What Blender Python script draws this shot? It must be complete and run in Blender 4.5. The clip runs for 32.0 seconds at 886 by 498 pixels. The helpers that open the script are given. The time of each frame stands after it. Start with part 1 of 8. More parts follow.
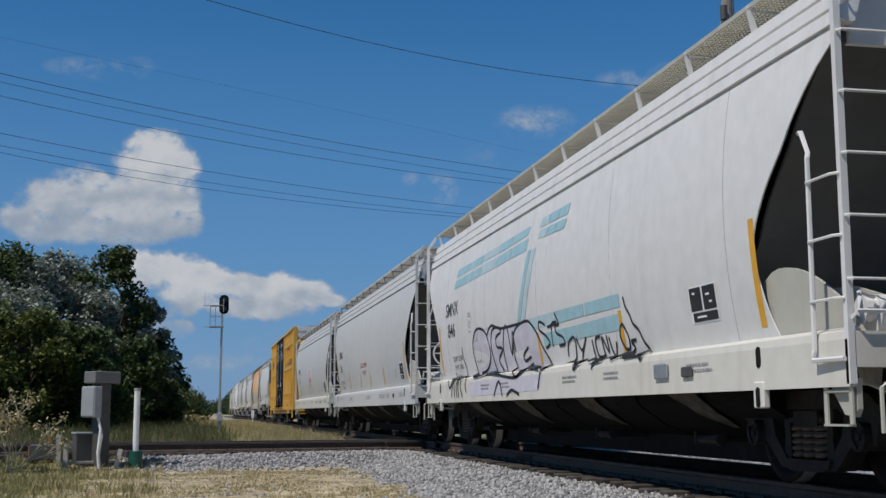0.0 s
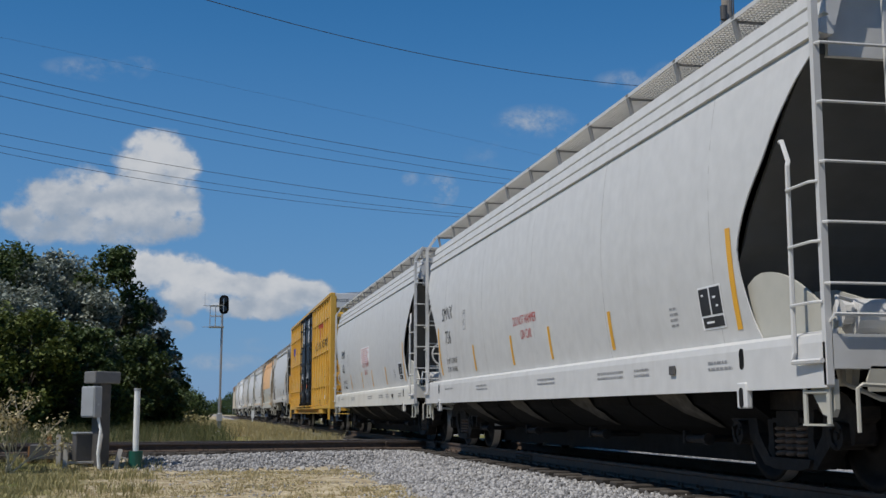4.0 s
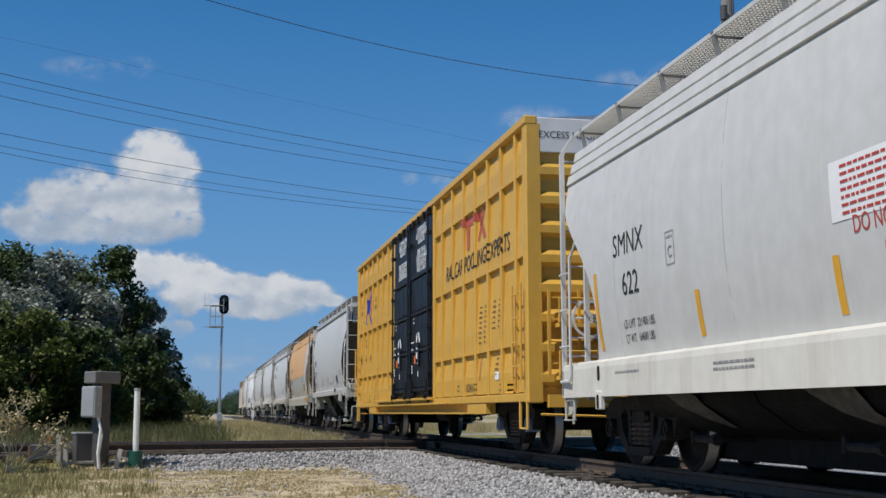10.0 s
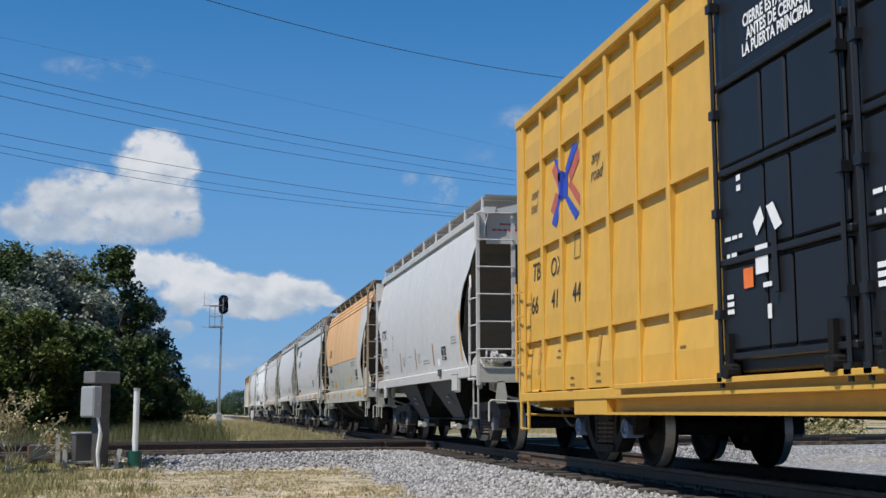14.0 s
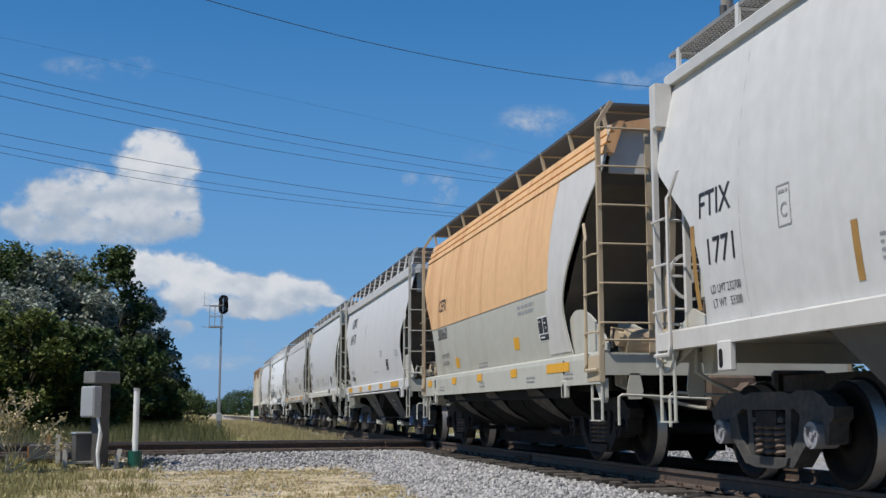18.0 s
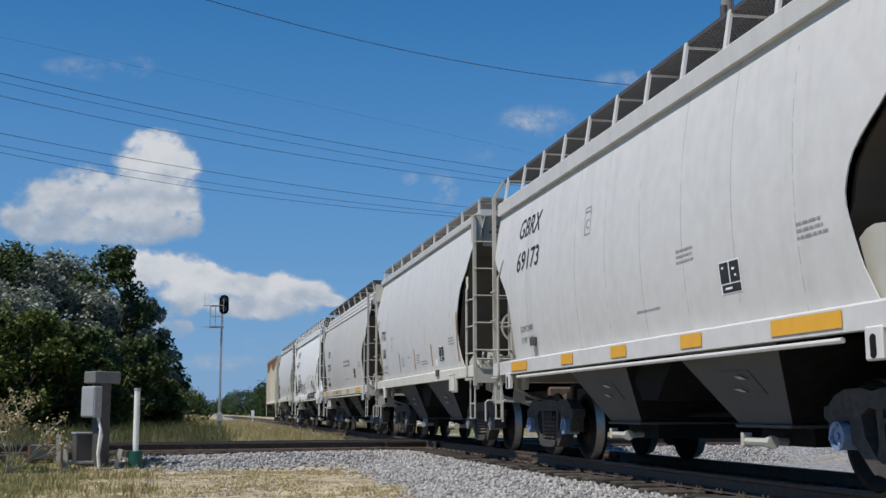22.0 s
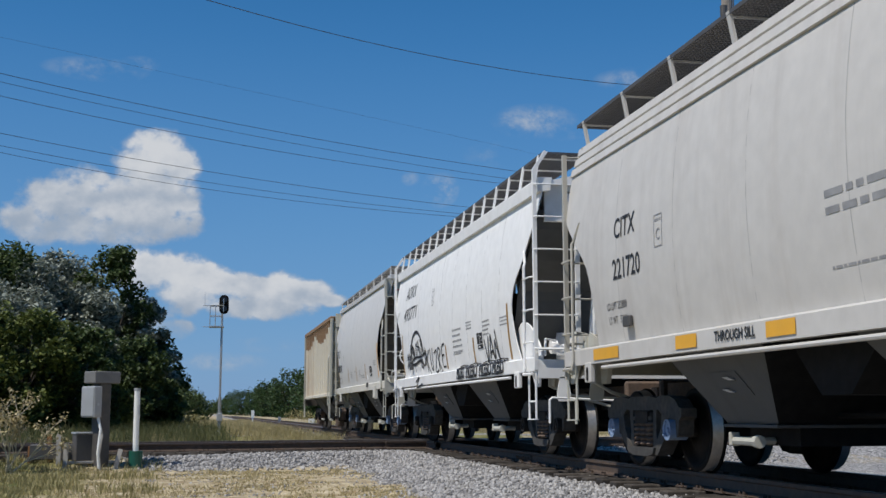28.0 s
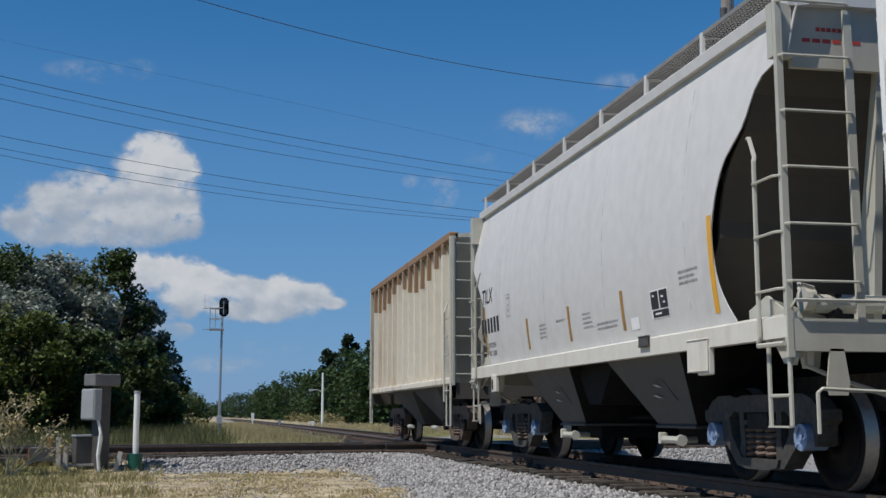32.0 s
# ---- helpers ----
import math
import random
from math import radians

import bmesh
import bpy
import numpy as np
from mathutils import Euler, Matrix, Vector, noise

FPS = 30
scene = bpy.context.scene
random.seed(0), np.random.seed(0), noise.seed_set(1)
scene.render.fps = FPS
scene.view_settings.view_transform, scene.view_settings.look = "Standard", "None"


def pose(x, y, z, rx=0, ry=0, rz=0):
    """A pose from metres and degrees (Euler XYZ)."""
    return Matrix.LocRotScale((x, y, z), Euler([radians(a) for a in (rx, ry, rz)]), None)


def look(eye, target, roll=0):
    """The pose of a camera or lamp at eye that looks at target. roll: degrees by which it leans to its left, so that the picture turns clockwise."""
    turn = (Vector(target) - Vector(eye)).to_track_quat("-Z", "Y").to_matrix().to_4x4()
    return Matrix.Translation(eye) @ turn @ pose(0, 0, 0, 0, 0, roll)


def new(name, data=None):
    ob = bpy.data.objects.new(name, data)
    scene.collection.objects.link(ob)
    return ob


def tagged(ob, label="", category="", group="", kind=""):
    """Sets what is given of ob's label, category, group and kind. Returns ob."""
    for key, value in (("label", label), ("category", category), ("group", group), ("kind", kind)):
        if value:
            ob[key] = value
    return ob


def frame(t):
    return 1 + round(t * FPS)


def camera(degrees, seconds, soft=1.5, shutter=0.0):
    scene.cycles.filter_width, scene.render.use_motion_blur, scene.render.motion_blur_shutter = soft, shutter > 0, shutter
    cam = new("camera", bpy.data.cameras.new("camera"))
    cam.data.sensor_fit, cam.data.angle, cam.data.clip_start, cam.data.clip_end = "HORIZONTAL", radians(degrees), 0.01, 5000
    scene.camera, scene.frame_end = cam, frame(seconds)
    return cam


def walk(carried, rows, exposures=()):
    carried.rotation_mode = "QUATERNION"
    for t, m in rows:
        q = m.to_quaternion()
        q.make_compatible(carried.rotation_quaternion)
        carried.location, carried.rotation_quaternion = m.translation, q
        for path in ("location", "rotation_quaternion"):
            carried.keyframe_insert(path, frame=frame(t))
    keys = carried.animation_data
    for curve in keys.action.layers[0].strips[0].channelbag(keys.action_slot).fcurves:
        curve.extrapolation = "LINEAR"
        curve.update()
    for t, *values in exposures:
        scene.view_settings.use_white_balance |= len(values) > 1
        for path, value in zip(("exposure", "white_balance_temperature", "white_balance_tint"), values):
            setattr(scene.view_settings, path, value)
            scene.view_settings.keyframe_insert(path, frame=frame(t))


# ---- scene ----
# The eye stands on a low tripod beside the line and shakes a little when the ground trembles.
EYE = Vector((0.0, 0.0, 0.65))
cam = camera(41.06, 32.0)


def aim(yaw, pitch):
    a, b = radians(yaw), radians(pitch)
    way = Vector((math.sin(a) * math.cos(b), math.cos(a) * math.cos(b), math.sin(b)))
    return look(EYE, EYE + way * 10, -0.09)


CAM_ROWS = [(0, 11.566, 7.865), (0.5, 11.566, 7.865), (1, 11.566, 7.865), (1.5, 11.566, 7.89), (2, 11.566, 7.865), (2.5, 11.566, 7.865), (3, 11.566,
            7.865), (3.5, 11.566, 7.865), (5.5, 11.566, 7.89), (6, 11.566, 7.89), (7, 11.566, 7.865), (8, 11.566, 7.865), (9, 11.566, 7.865), (10,
            11.566, 7.865), (10.5, 11.566, 7.89), (11, 11.818, 8.073), (11.5, 11.9, 8.158), (12, 12.026, 8.243), (12.5, 12.152, 8.243), (13, 11.591,
            7.991), (13.5, 11.591, 7.89), (14, 11.591, 7.865), (14.5, 11.591, 7.865), (16.5, 11.591, 7.865), (17, 11.591, 7.865), (18, 11.591, 7.865),
            (18.5, 11.566, 8.073), (19, 11.566, 8.073), (19.5, 11.566, 7.95), (20, 11.566, 7.865), (21, 11.566, 7.865), (22, 11.566, 7.865), (23,
            11.566, 7.865), (24, 11.566, 7.865), (24.5, 11.566, 7.89), (25, 11.566, 8.117), (25.5, 11.566, 8.158), (27.5, 11.566, 7.865), (28, 11.566,
            7.865), (29, 11.566, 7.865), (30, 11.566, 7.865), (31, 11.566, 7.865), (31.5, 11.566, 7.865), (32, 11.566, 7.991)]
walk(cam, [(t, aim(a, b)) for t, a, b in CAM_ROWS], [(0, -0.25), (3.3, -0.22), (6, -0.04), (7, 0.0), (9, 0.02), (11, 0.0), (13, 0.1), (14, 0.18), (17, 0.11), (19, 0.14), (21, 0.05), (23, 0.0), (28, -0.04), (30, -0.22), (31, -0.25), (32, -0.12)])

# ---------------------------------------------------------------- world and light
SUN_EL, SUN_AZ = radians(57), radians(244)   # azimuth clockwise from +Y
sun_way = Vector((math.sin(SUN_AZ) * math.cos(SUN_EL), math.cos(SUN_AZ) * math.cos(SUN_EL), math.sin(SUN_EL)))
sun_data = bpy.data.lights.new("sun", "SUN")
sun_data.energy, sun_data.angle, sun_data.color = 4.3, radians(0.53), (1.0, 0.95, 0.87)
sun = new("sun", sun_data)
sun.matrix_basis = look(sun_way * 50, (0, 0, 0))

world = bpy.data.worlds.new("sky")
scene.world = world
world.use_nodes = True
wn, wl = world.node_tree.nodes, world.node_tree.links
wn.clear()


def wmath(op, a, b=None, c=None):
    n = wn.new("ShaderNodeMath")
    n.operation = op
    for i, v in enumerate((a, b, c)):
        if v is None:
            continue
        if isinstance(v, (int, float)):
            n.inputs[i].default_value = v
        else:
            wl.new(v, n.inputs[i])
    return n.outputs[0]


sky = wn.new("ShaderNodeTexSky")
sky.sky_type, sky.sun_disc = "NISHITA", False
sky.sun_elevation, sky.sun_rotation = SUN_EL, SUN_AZ
sky.air_density, sky.dust_density, sky.ozone_density = 1.0, 0.2, 5.0
coord = wn.new("ShaderNodeTexCoord")
sep = wn.new("ShaderNodeSeparateXYZ")
wl.new(coord.outputs["Generated"], sep.inputs[0])
azim = wmath("ARCTAN2", sep.outputs[0], sep.outputs[1])
elev = wmath("ARCSINE", sep.outputs[2])
stretch = wn.new("ShaderNodeVectorMath")
stretch.operation = "MULTIPLY"
stretch.inputs[1].default_value = (1.0, 1.0, 1.3)
wl.new(coord.outputs["Generated"], stretch.inputs[0])


def cloud_noise(scale, detail, rough, vector):
    n = wn.new("ShaderNodeTexNoise")
    n.inputs["Scale"].default_value, n.inputs["Detail"].default_value, n.inputs["Roughness"].default_value = scale, detail, rough
    wl.new(vector, n.inputs["Vector"])
    return n.outputs[0]


def smoothstep(v, lo, hi):
    n = wn.new("ShaderNodeMapRange")
    n.interpolation_type = "SMOOTHSTEP"
    n.inputs["From Min"].default_value, n.inputs["From Max"].default_value = lo, hi
    wl.new(v, n.inputs["Value"])
    return n.outputs[0]


def mound(a0, e0, ra, re):
    dx = wmath("DIVIDE", wmath("SUBTRACT", azim, radians(a0)), radians(ra))
    dy = wmath("DIVIDE", wmath("SUBTRACT", elev, radians(e0)), radians(re))
    return wmath("ADD", wmath("MULTIPLY", dx, dx), wmath("MULTIPLY", dy, dy))


# Cumulus heaps: foot and top (elevation), then mounds (azimuth, elevation, half widths), all in degrees.
HEAPS = [(7.81, 12.98, [(-2.2, 12.4, 1.37, 0.99), (-2.8, 11.63, 1.59, 1.23), (-1.38, 11.69, 1.09, 1.09), (-5.67, 10.29, 1.59, 1.15), (-6.9, 9.57, 1.59, 1.15), (-7.98, 8.68, 1.37, 0.99), (-4.24, 9.58, 2.19, 1.51), (-2.17, 9.93, 1.92, 1.64), (-5.98, 8.58, 2.6, 0.93), (-3.17, 8.7, 2.6, 0.93), (-0.95, 8.91, 1.09, 0.71)]), (4.21, 7.24, [(-1.55, 6.89, 1.37, 0.82), (-0.48, 6.38, 1.42, 0.93), (0.85, 6.14, 1.37, 0.77), (2.19, 5.84, 1.42, 0.77), (3.8, 5.87, 1.37, 0.82), (5.11, 5.67, 1.2, 0.71), (6.2, 5.35, 0.71, 0.33), (2.21, 5.09, 3.28, 0.66), (-0.72, 5.44, 1.64, 0.88), (-1.45, 3.91, 1.04, 0.49), (-2.84, 6.59, 1.64, 1.09), (-2.89, 4.47, 1.64, 1.09)])]
fine = cloud_noise(52.0, 9.0, 0.62, stretch.outputs[0])
broad = cloud_noise(20.0, 3.0, 0.5, stretch.outputs[0])
puffs = wn.new("ShaderNodeTexVoronoi")
puffs.feature = "SMOOTH_F1"
puffs.inputs["Scale"].default_value = 85.0
wl.new(stretch.outputs[0], puffs.inputs["Vector"])
rough = wmath("MULTIPLY_ADD", fine, 2.1, -1.05)
rough = wmath("ADD", rough, wmath("MULTIPLY_ADD", broad, 1.2, -0.6))
rough = wmath("MULTIPLY_ADD", puffs.outputs["Distance"], -0.6, wmath("ADD", rough, 0.22))
above = wn.new("ShaderNodeVectorMath")
above.operation = "ADD"
above.inputs[1].default_value = (-0.005, -0.003, 0.011)
wl.new(stretch.outputs[0], above.inputs[0])
relief = wmath("MULTIPLY", wmath("SUBTRACT", cloud_noise(30.0, 5.0, 0.5, stretch.outputs[0]), cloud_noise(30.0, 5.0, 0.5, above.outputs[0])), 1.5)
mask, light_up = None, None
for foot, crest, mounds in HEAPS:
    heap = None
    for a0, e0, ra, re in mounds:
        v = wmath("MAXIMUM", wmath("SUBTRACT", 1.0, mound(a0, e0, ra, re)), -2.0)
        heap = v if heap is None else wmath("SMOOTH_MAX", heap, v, 0.3)
    body = smoothstep(wmath("ADD", heap, rough), -0.38, 0.62)
    rise = wmath("DIVIDE", wmath("SUBTRACT", elev, radians(foot)), radians(crest - foot))
    # flat, thinner foot
    body = wmath("MULTIPLY", body, smoothstep(wmath("ADD", rise, wmath("MULTIPLY_ADD", fine, 0.7, -0.35)), -0.42, 0.22))
    bright = wmath("MULTIPLY", wmath("ADD", wmath("MULTIPLY_ADD", rise, 0.80, 0.12), relief), body)
    mask = body if mask is None else wmath("MAXIMUM", mask, body)
    light_up = bright if light_up is None else wmath("MAXIMUM", light_up, bright)
shade_v = smoothstep(light_up, -0.05, 0.95)
# thin torn wisps: azimuth, elevation, half widths, strength
WISPS = [(11.43, 10.76, 1.0, 0.95, 1.3), (9.98, 11.25, 0.5, 0.4, 0.6), (-5.26, 15.86, 2.6, 0.6, 0.55), (-3.18, 16.27, 1.0, 0.4, 0.4), (16.07, 13.98, 2.2, 0.9, 0.8), (17.6, 13.68, 1.6, 0.7, 0.6), (14.25, 12.39, 1.8, 0.7, 0.35), (20.95, 15.84, 2.0, 0.6, 0.6), (23.14, 16.0, 1.6, 0.7, 0.6), (0.95, 2.39, 2.4, 0.5, 0.6), (3.05, 3.21, 2.0, 0.4, 0.4)]
thin = None
torn = smoothstep(cloud_noise(30.0, 8.0, 0.65, stretch.outputs[0]), 0.40, 0.72)
for a0, e0, ra, re, k in WISPS:
    v = wmath("MULTIPLY", wmath("MAXIMUM", wmath("SUBTRACT", 1.0, mound(a0, e0, ra, re)), 0.0), k)
    thin = v if thin is None else wmath("MAXIMUM", thin, v)
thin = wmath("MULTIPLY", thin, torn)
tone = wn.new("ShaderNodeMix")
tone.data_type = "RGBA"
tone.inputs[6].default_value = (3.7, 4.4, 5.4, 1)
tone.inputs[7].default_value = (7.2, 7.35, 7.6, 1)
wl.new(wmath("MAXIMUM", shade_v, wmath("MULTIPLY", thin, 0.6)), tone.inputs[0])
cover = wn.new("ShaderNodeMix")
cover.data_type = "RGBA"
wl.new(wmath("MAXIMUM", wmath("MULTIPLY", mask, 0.94), wmath("MINIMUM", thin, 0.8)), cover.inputs[0])
deep = wn.new("ShaderNodeHueSaturation")
deep.inputs["Saturation"].default_value, deep.inputs["Value"].default_value = 1.45, 0.95
wl.new(sky.outputs[0], deep.inputs["Color"])
haze = wn.new("ShaderNodeMix")
haze.data_type = "RGBA"
haze.inputs[7].default_value = (1.55, 3.4, 6.6, 1)
low_sky = wn.new("ShaderNodeMapRange")
low_sky.interpolation_type = "SMOOTHSTEP"
for key, v in (("From Min", radians(-4)), ("From Max", radians(34)), ("To Min", 0.85), ("To Max", 0.0)):
    low_sky.inputs[key].default_value = v
wl.new(elev, low_sky.inputs["Value"])
wl.new(low_sky.outputs[0], haze.inputs[0])
wl.new(deep.outputs[0], haze.inputs[6])
wl.new(haze.outputs[2], cover.inputs[6])
wl.new(tone.outputs[2], cover.inputs[7])
back = wn.new("ShaderNodeBackground")
back.inputs["Strength"].default_value = 0.091
wl.new(cover.outputs[2], back.inputs["Color"])
wout = wn.new("ShaderNodeOutputWorld")
wl.new(back.outputs[0], wout.inputs[0])

# ---------------------------------------------------------------- materials


def mat(name, color, rough=0.6, metal=0.0, grain=0.12, scale=6.0, stain=None, stain_amt=0.3, stain_scale=(1.5, 1.5, 1.5),
        bump=0.15, bump_scale=60.0, spec=0.5, random_tint=0.0):
    """A painted, stained or raw surface: base colour, fine grain, larger stains and a little relief."""
    m = bpy.data.materials.new(name)
    m.use_nodes = True
    n, l = m.node_tree.nodes, m.node_tree.links
    b = n["Principled BSDF"]
    b.inputs["Roughness"].default_value, b.inputs["Metallic"].default_value = rough, metal
    b.inputs["Specular IOR Level"].default_value = spec
    tc = n.new("ShaderNodeTexCoord")
    fine = n.new("ShaderNodeTexNoise")
    fine.inputs["Scale"].default_value, fine.inputs["Detail"].default_value = scale, 6
    l.new(tc.outputs["Object"], fine.inputs["Vector"])
    hsv = n.new("ShaderNodeHueSaturation")
    mr = n.new("ShaderNodeMapRange")
    mr.inputs["From Min"].default_value, mr.inputs["From Max"].default_value = 0.3, 0.7
    mr.inputs["To Min"].default_value, mr.inputs["To Max"].default_value = 1 - grain, 1 + grain
    l.new(fine.outputs[0], mr.inputs["Value"])
    val = mr.outputs[0]
    if random_tint:
        info = n.new("ShaderNodeObjectInfo")
        ma = n.new("ShaderNodeMath")
        ma.operation = "MULTIPLY_ADD"
        ma.inputs[1].default_value, ma.inputs[2].default_value = 2 * random_tint, 1 - random_tint
        l.new(info.outputs["Random"], ma.inputs[0])
        mu = n.new("ShaderNodeMath")
        mu.operation = "MULTIPLY"
        l.new(ma.outputs[0], mu.inputs[0])
        l.new(val, mu.inputs[1])
        val = mu.outputs[0]
    l.new(val, hsv.inputs["Value"])
    col = n.new("ShaderNodeMix")
    col.data_type = "RGBA"
    col.inputs[6].default_value = (*color, 1)
    col.inputs[7].default_value = (*(stain or color), 1)
    mp = n.new("ShaderNodeMapping")
    mp.inputs["Scale"].default_value = stain_scale
    l.new(tc.outputs["Object"], mp.inputs["Vector"])
    big = n.new("ShaderNodeTexNoise")
    big.inputs["Scale"].default_value, big.inputs["Detail"].default_value, big.inputs["Roughness"].default_value = 1.0, 8, 0.65
    l.new(mp.outputs[0], big.inputs["Vector"])
    sr = n.new("ShaderNodeMapRange")
    sr.inputs["From Min"].default_value, sr.inputs["From Max"].default_value = 0.5, 0.78
    sr.inputs["To Max"].default_value = stain_amt
    l.new(big.outputs[0], sr.inputs["Value"])
    l.new(sr.outputs[0], col.inputs[0])
    l.new(col.outputs[2], hsv.inputs["Color"])
    l.new(hsv.outputs[0], b.inputs["Base Color"])
    bn = n.new("ShaderNodeTexNoise")
    bn.inputs["Scale"].default_value, bn.inputs["Detail"].default_value = bump_scale, 4
    l.new(tc.outputs["Object"], bn.inputs["Vector"])
    bp = n.new("ShaderNodeBump")
    bp.inputs["Strength"].default_value, bp.inputs["Distance"].default_value = bump, 0.01
    l.new(bn.outputs[0], bp.inputs["Height"])
    l.new(bp.outputs[0], b.inputs["Normal"])
    return m


def paint(name, color, dirt=(0.20, 0.17, 0.13), amt=0.35, rough=0.45):
    """Car paint with rain streaks running down the sides."""
    return mat(name, color, rough, 0, 0.05, 5.0, dirt, amt, (1.0, 2.6, 0.16), 0.06, 25.0, 0.4)


M = {}
M["white"] = paint("white_paint", (0.69, 0.68, 0.67), (0.44, 0.41, 0.37), 0.35)
M["pale"] = paint("pale_grey_paint", (0.575, 0.57, 0.555), (0.40, 0.38, 0.35), 0.35)
M["grey"] = paint("grey_paint", (0.60, 0.59, 0.575), (0.41, 0.39, 0.36), 0.4)
M["warm"] = paint("warm_grey_paint", (0.56, 0.54, 0.51), (0.38, 0.34, 0.30), 0.45)
M["bright"] = paint("bright_white_paint", (0.82, 0.815, 0.80), (0.58, 0.55, 0.50), 0.25)
M["tan"] = paint("dirty_cream_paint", (0.46, 0.45, 0.39), (0.30, 0.24, 0.17), 0.5)
M["rusty"] = paint("rust_stained_orange", (0.68, 0.42, 0.215), (0.42, 0.17, 0.06), 0.9, 0.7)
M["sill_cream"] = paint("dusty_cream_sill_paint", (0.66, 0.635, 0.57), (0.42, 0.35, 0.26), 0.5)
M["rib"] = paint("streaked_cream_paint", (0.64, 0.60, 0.51), (0.33, 0.19, 0.10), 0.8, 0.7)
M["yellow"] = paint("yellow_paint", (0.635, 0.368, 0.064), (0.38, 0.21, 0.045), 0.3)
M["doorblue"] = paint("dark_navy_paint", (0.011, 0.012, 0.015), (0.03, 0.03, 0.03), 0.3)
M["steel"] = mat("dark_cast_steel", (0.022, 0.020, 0.019), 0.7, 0.0, 0.25, 14, (0.085, 0.062, 0.046), 0.5, (3, 3, 3), 0.3, 60, 0.15)
M["truck_grey"] = mat("dusty_grey_cast_steel", (0.062, 0.060, 0.057), 0.75, 0.0, 0.22, 14, (0.15, 0.12, 0.09), 0.5, (3, 3, 3), 0.3, 60, 0.2)
M["dust"] = mat("pale_road_dust", (0.085, 0.078, 0.068), 0.95, 0, 0.3, 9, (0.03, 0.028, 0.025), 0.8, (2.5, 2.5, 2.5), 0.2, 60, 0.1)
M["wheel"] = mat("greasy_wheel_steel", (0.011, 0.0095, 0.009), 0.6, 0.0, 0.25, 14, (0.04, 0.03, 0.023), 0.5, (3, 3, 3), 0.2, 60, 0.12)
M["rustcast"] = mat("brown_cast_steel", (0.10, 0.072, 0.056), 0.8, 0.0, 0.25, 14, (0.22, 0.12, 0.06), 0.5, (3, 3, 3), 0.3)
# Underbody black; also painted where only shade lies between the bays.
M["black"] = mat("black_steel_and_shade", (0.009, 0.009, 0.009), 0.85, 0, 0.3, 9, (0.025, 0.022, 0.019), 0.5, (2, 2, 2), 0.2, 60, 0.2)
# Black underbody paint, deepened to carry the shade below the sill.
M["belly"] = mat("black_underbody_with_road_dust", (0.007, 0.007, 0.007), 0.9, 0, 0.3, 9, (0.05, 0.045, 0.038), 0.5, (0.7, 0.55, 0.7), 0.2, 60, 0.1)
M["seam"] = mat("weld_seam_grime", (0.40, 0.39, 0.375), 0.6, 0, 0.15)
M["post_grey"] = paint("dirty_beige_grey_paint", (0.44, 0.42, 0.37), (0.26, 0.22, 0.17), 0.5)
M["gusset"] = paint("dusty_beige_paint", (0.42, 0.41, 0.36), (0.26, 0.23, 0.18), 0.5, 0.7)
# Bay and backing-sheet paint, darkened to carry shade.
M["bay"] = paint("shaded_grey_paint", (0.088, 0.087, 0.084), (0.05, 0.047, 0.044), 0.6, 0.8)
# Slope sheets: car paint with the shade of the end cut-outs in its colour.
M["slope"] = paint("shaded_slope_paint", (0.085, 0.085, 0.084), (0.05, 0.049, 0.048), 0.6, 0.8)
M["slope_tan"] = paint("shaded_tan_slope_paint", (0.075, 0.066, 0.056), (0.045, 0.038, 0.03), 0.6, 0.8)
M["tan_rust"] = paint("cream_paint_gone_to_rust", (0.42, 0.34, 0.235), (0.24, 0.12, 0.06), 0.8, 0.8)
M["rust_dark"] = paint("dark_rusted_steel_paint", (0.16, 0.085, 0.05), (0.07, 0.045, 0.035), 0.6, 0.8)
M["tread"] = mat("worn_wheel_rim", (0.30, 0.28, 0.26), 0.4, 0.8, 0.1, 20)
M["cap_blue"] = mat("blue_bearing_cap", (0.20, 0.28, 0.42), 0.5)
M["cap_grey"] = mat("grey_bearing_cap", (0.24, 0.24, 0.25), 0.5)
M["grating"] = mat("weathered_steel_grating", (0.085, 0.085, 0.09), 0.7, 0.2, 0.1)
M["print"] = mat("faded_small_print", (0.27, 0.27, 0.275), 0.6, 0, 0.2)
M["grating_pale"] = mat("pale_steel_grating", (0.24, 0.24, 0.24), 0.6, 0.1, 0.1)
M["rustsill"] = paint("rusty_brown_paint", (0.27, 0.17, 0.10), (0.14, 0.07, 0.04), 0.7, 0.8)
M["ink"] = mat("black_stencil", (0.02, 0.02, 0.022), 0.6, 0, 0.2)
M["redink"] = mat("red_stencil", (0.45, 0.05, 0.04), 0.6, 0, 0.1)
M["faded"] = mat("faded_stencil_on_yellow", (0.16, 0.095, 0.03), 0.7, 0, 0.3)
M["decal"] = mat("white_decal", (0.8, 0.8, 0.8), 0.5, 0, 0.03)
M["stripe"] = mat("amber_reflector", (0.72, 0.37, 0.03), 0.4, 0, 0.05)
M["rust_smear"] = mat("faded_orange_strip", (0.50, 0.24, 0.045), 0.6, 0, 0.15)
M["dirtystripe"] = mat("faded_amber_reflector", (0.34, 0.19, 0.05), 0.5, 0, 0.15)
M["teal"] = mat("faded_teal_paint", (0.33, 0.52, 0.58), 0.5, 0, 0.1)
M["teal_pale"] = mat("worn_teal_paint", (0.45, 0.58, 0.62), 0.5, 0, 0.1)
M["pink"] = mat("lilac_spray_paint", (0.57, 0.54, 0.61), 0.6, 0, 0.1)
M["logo_blue"] = mat("blue_decal", (0.03, 0.07, 0.42), 0.5)
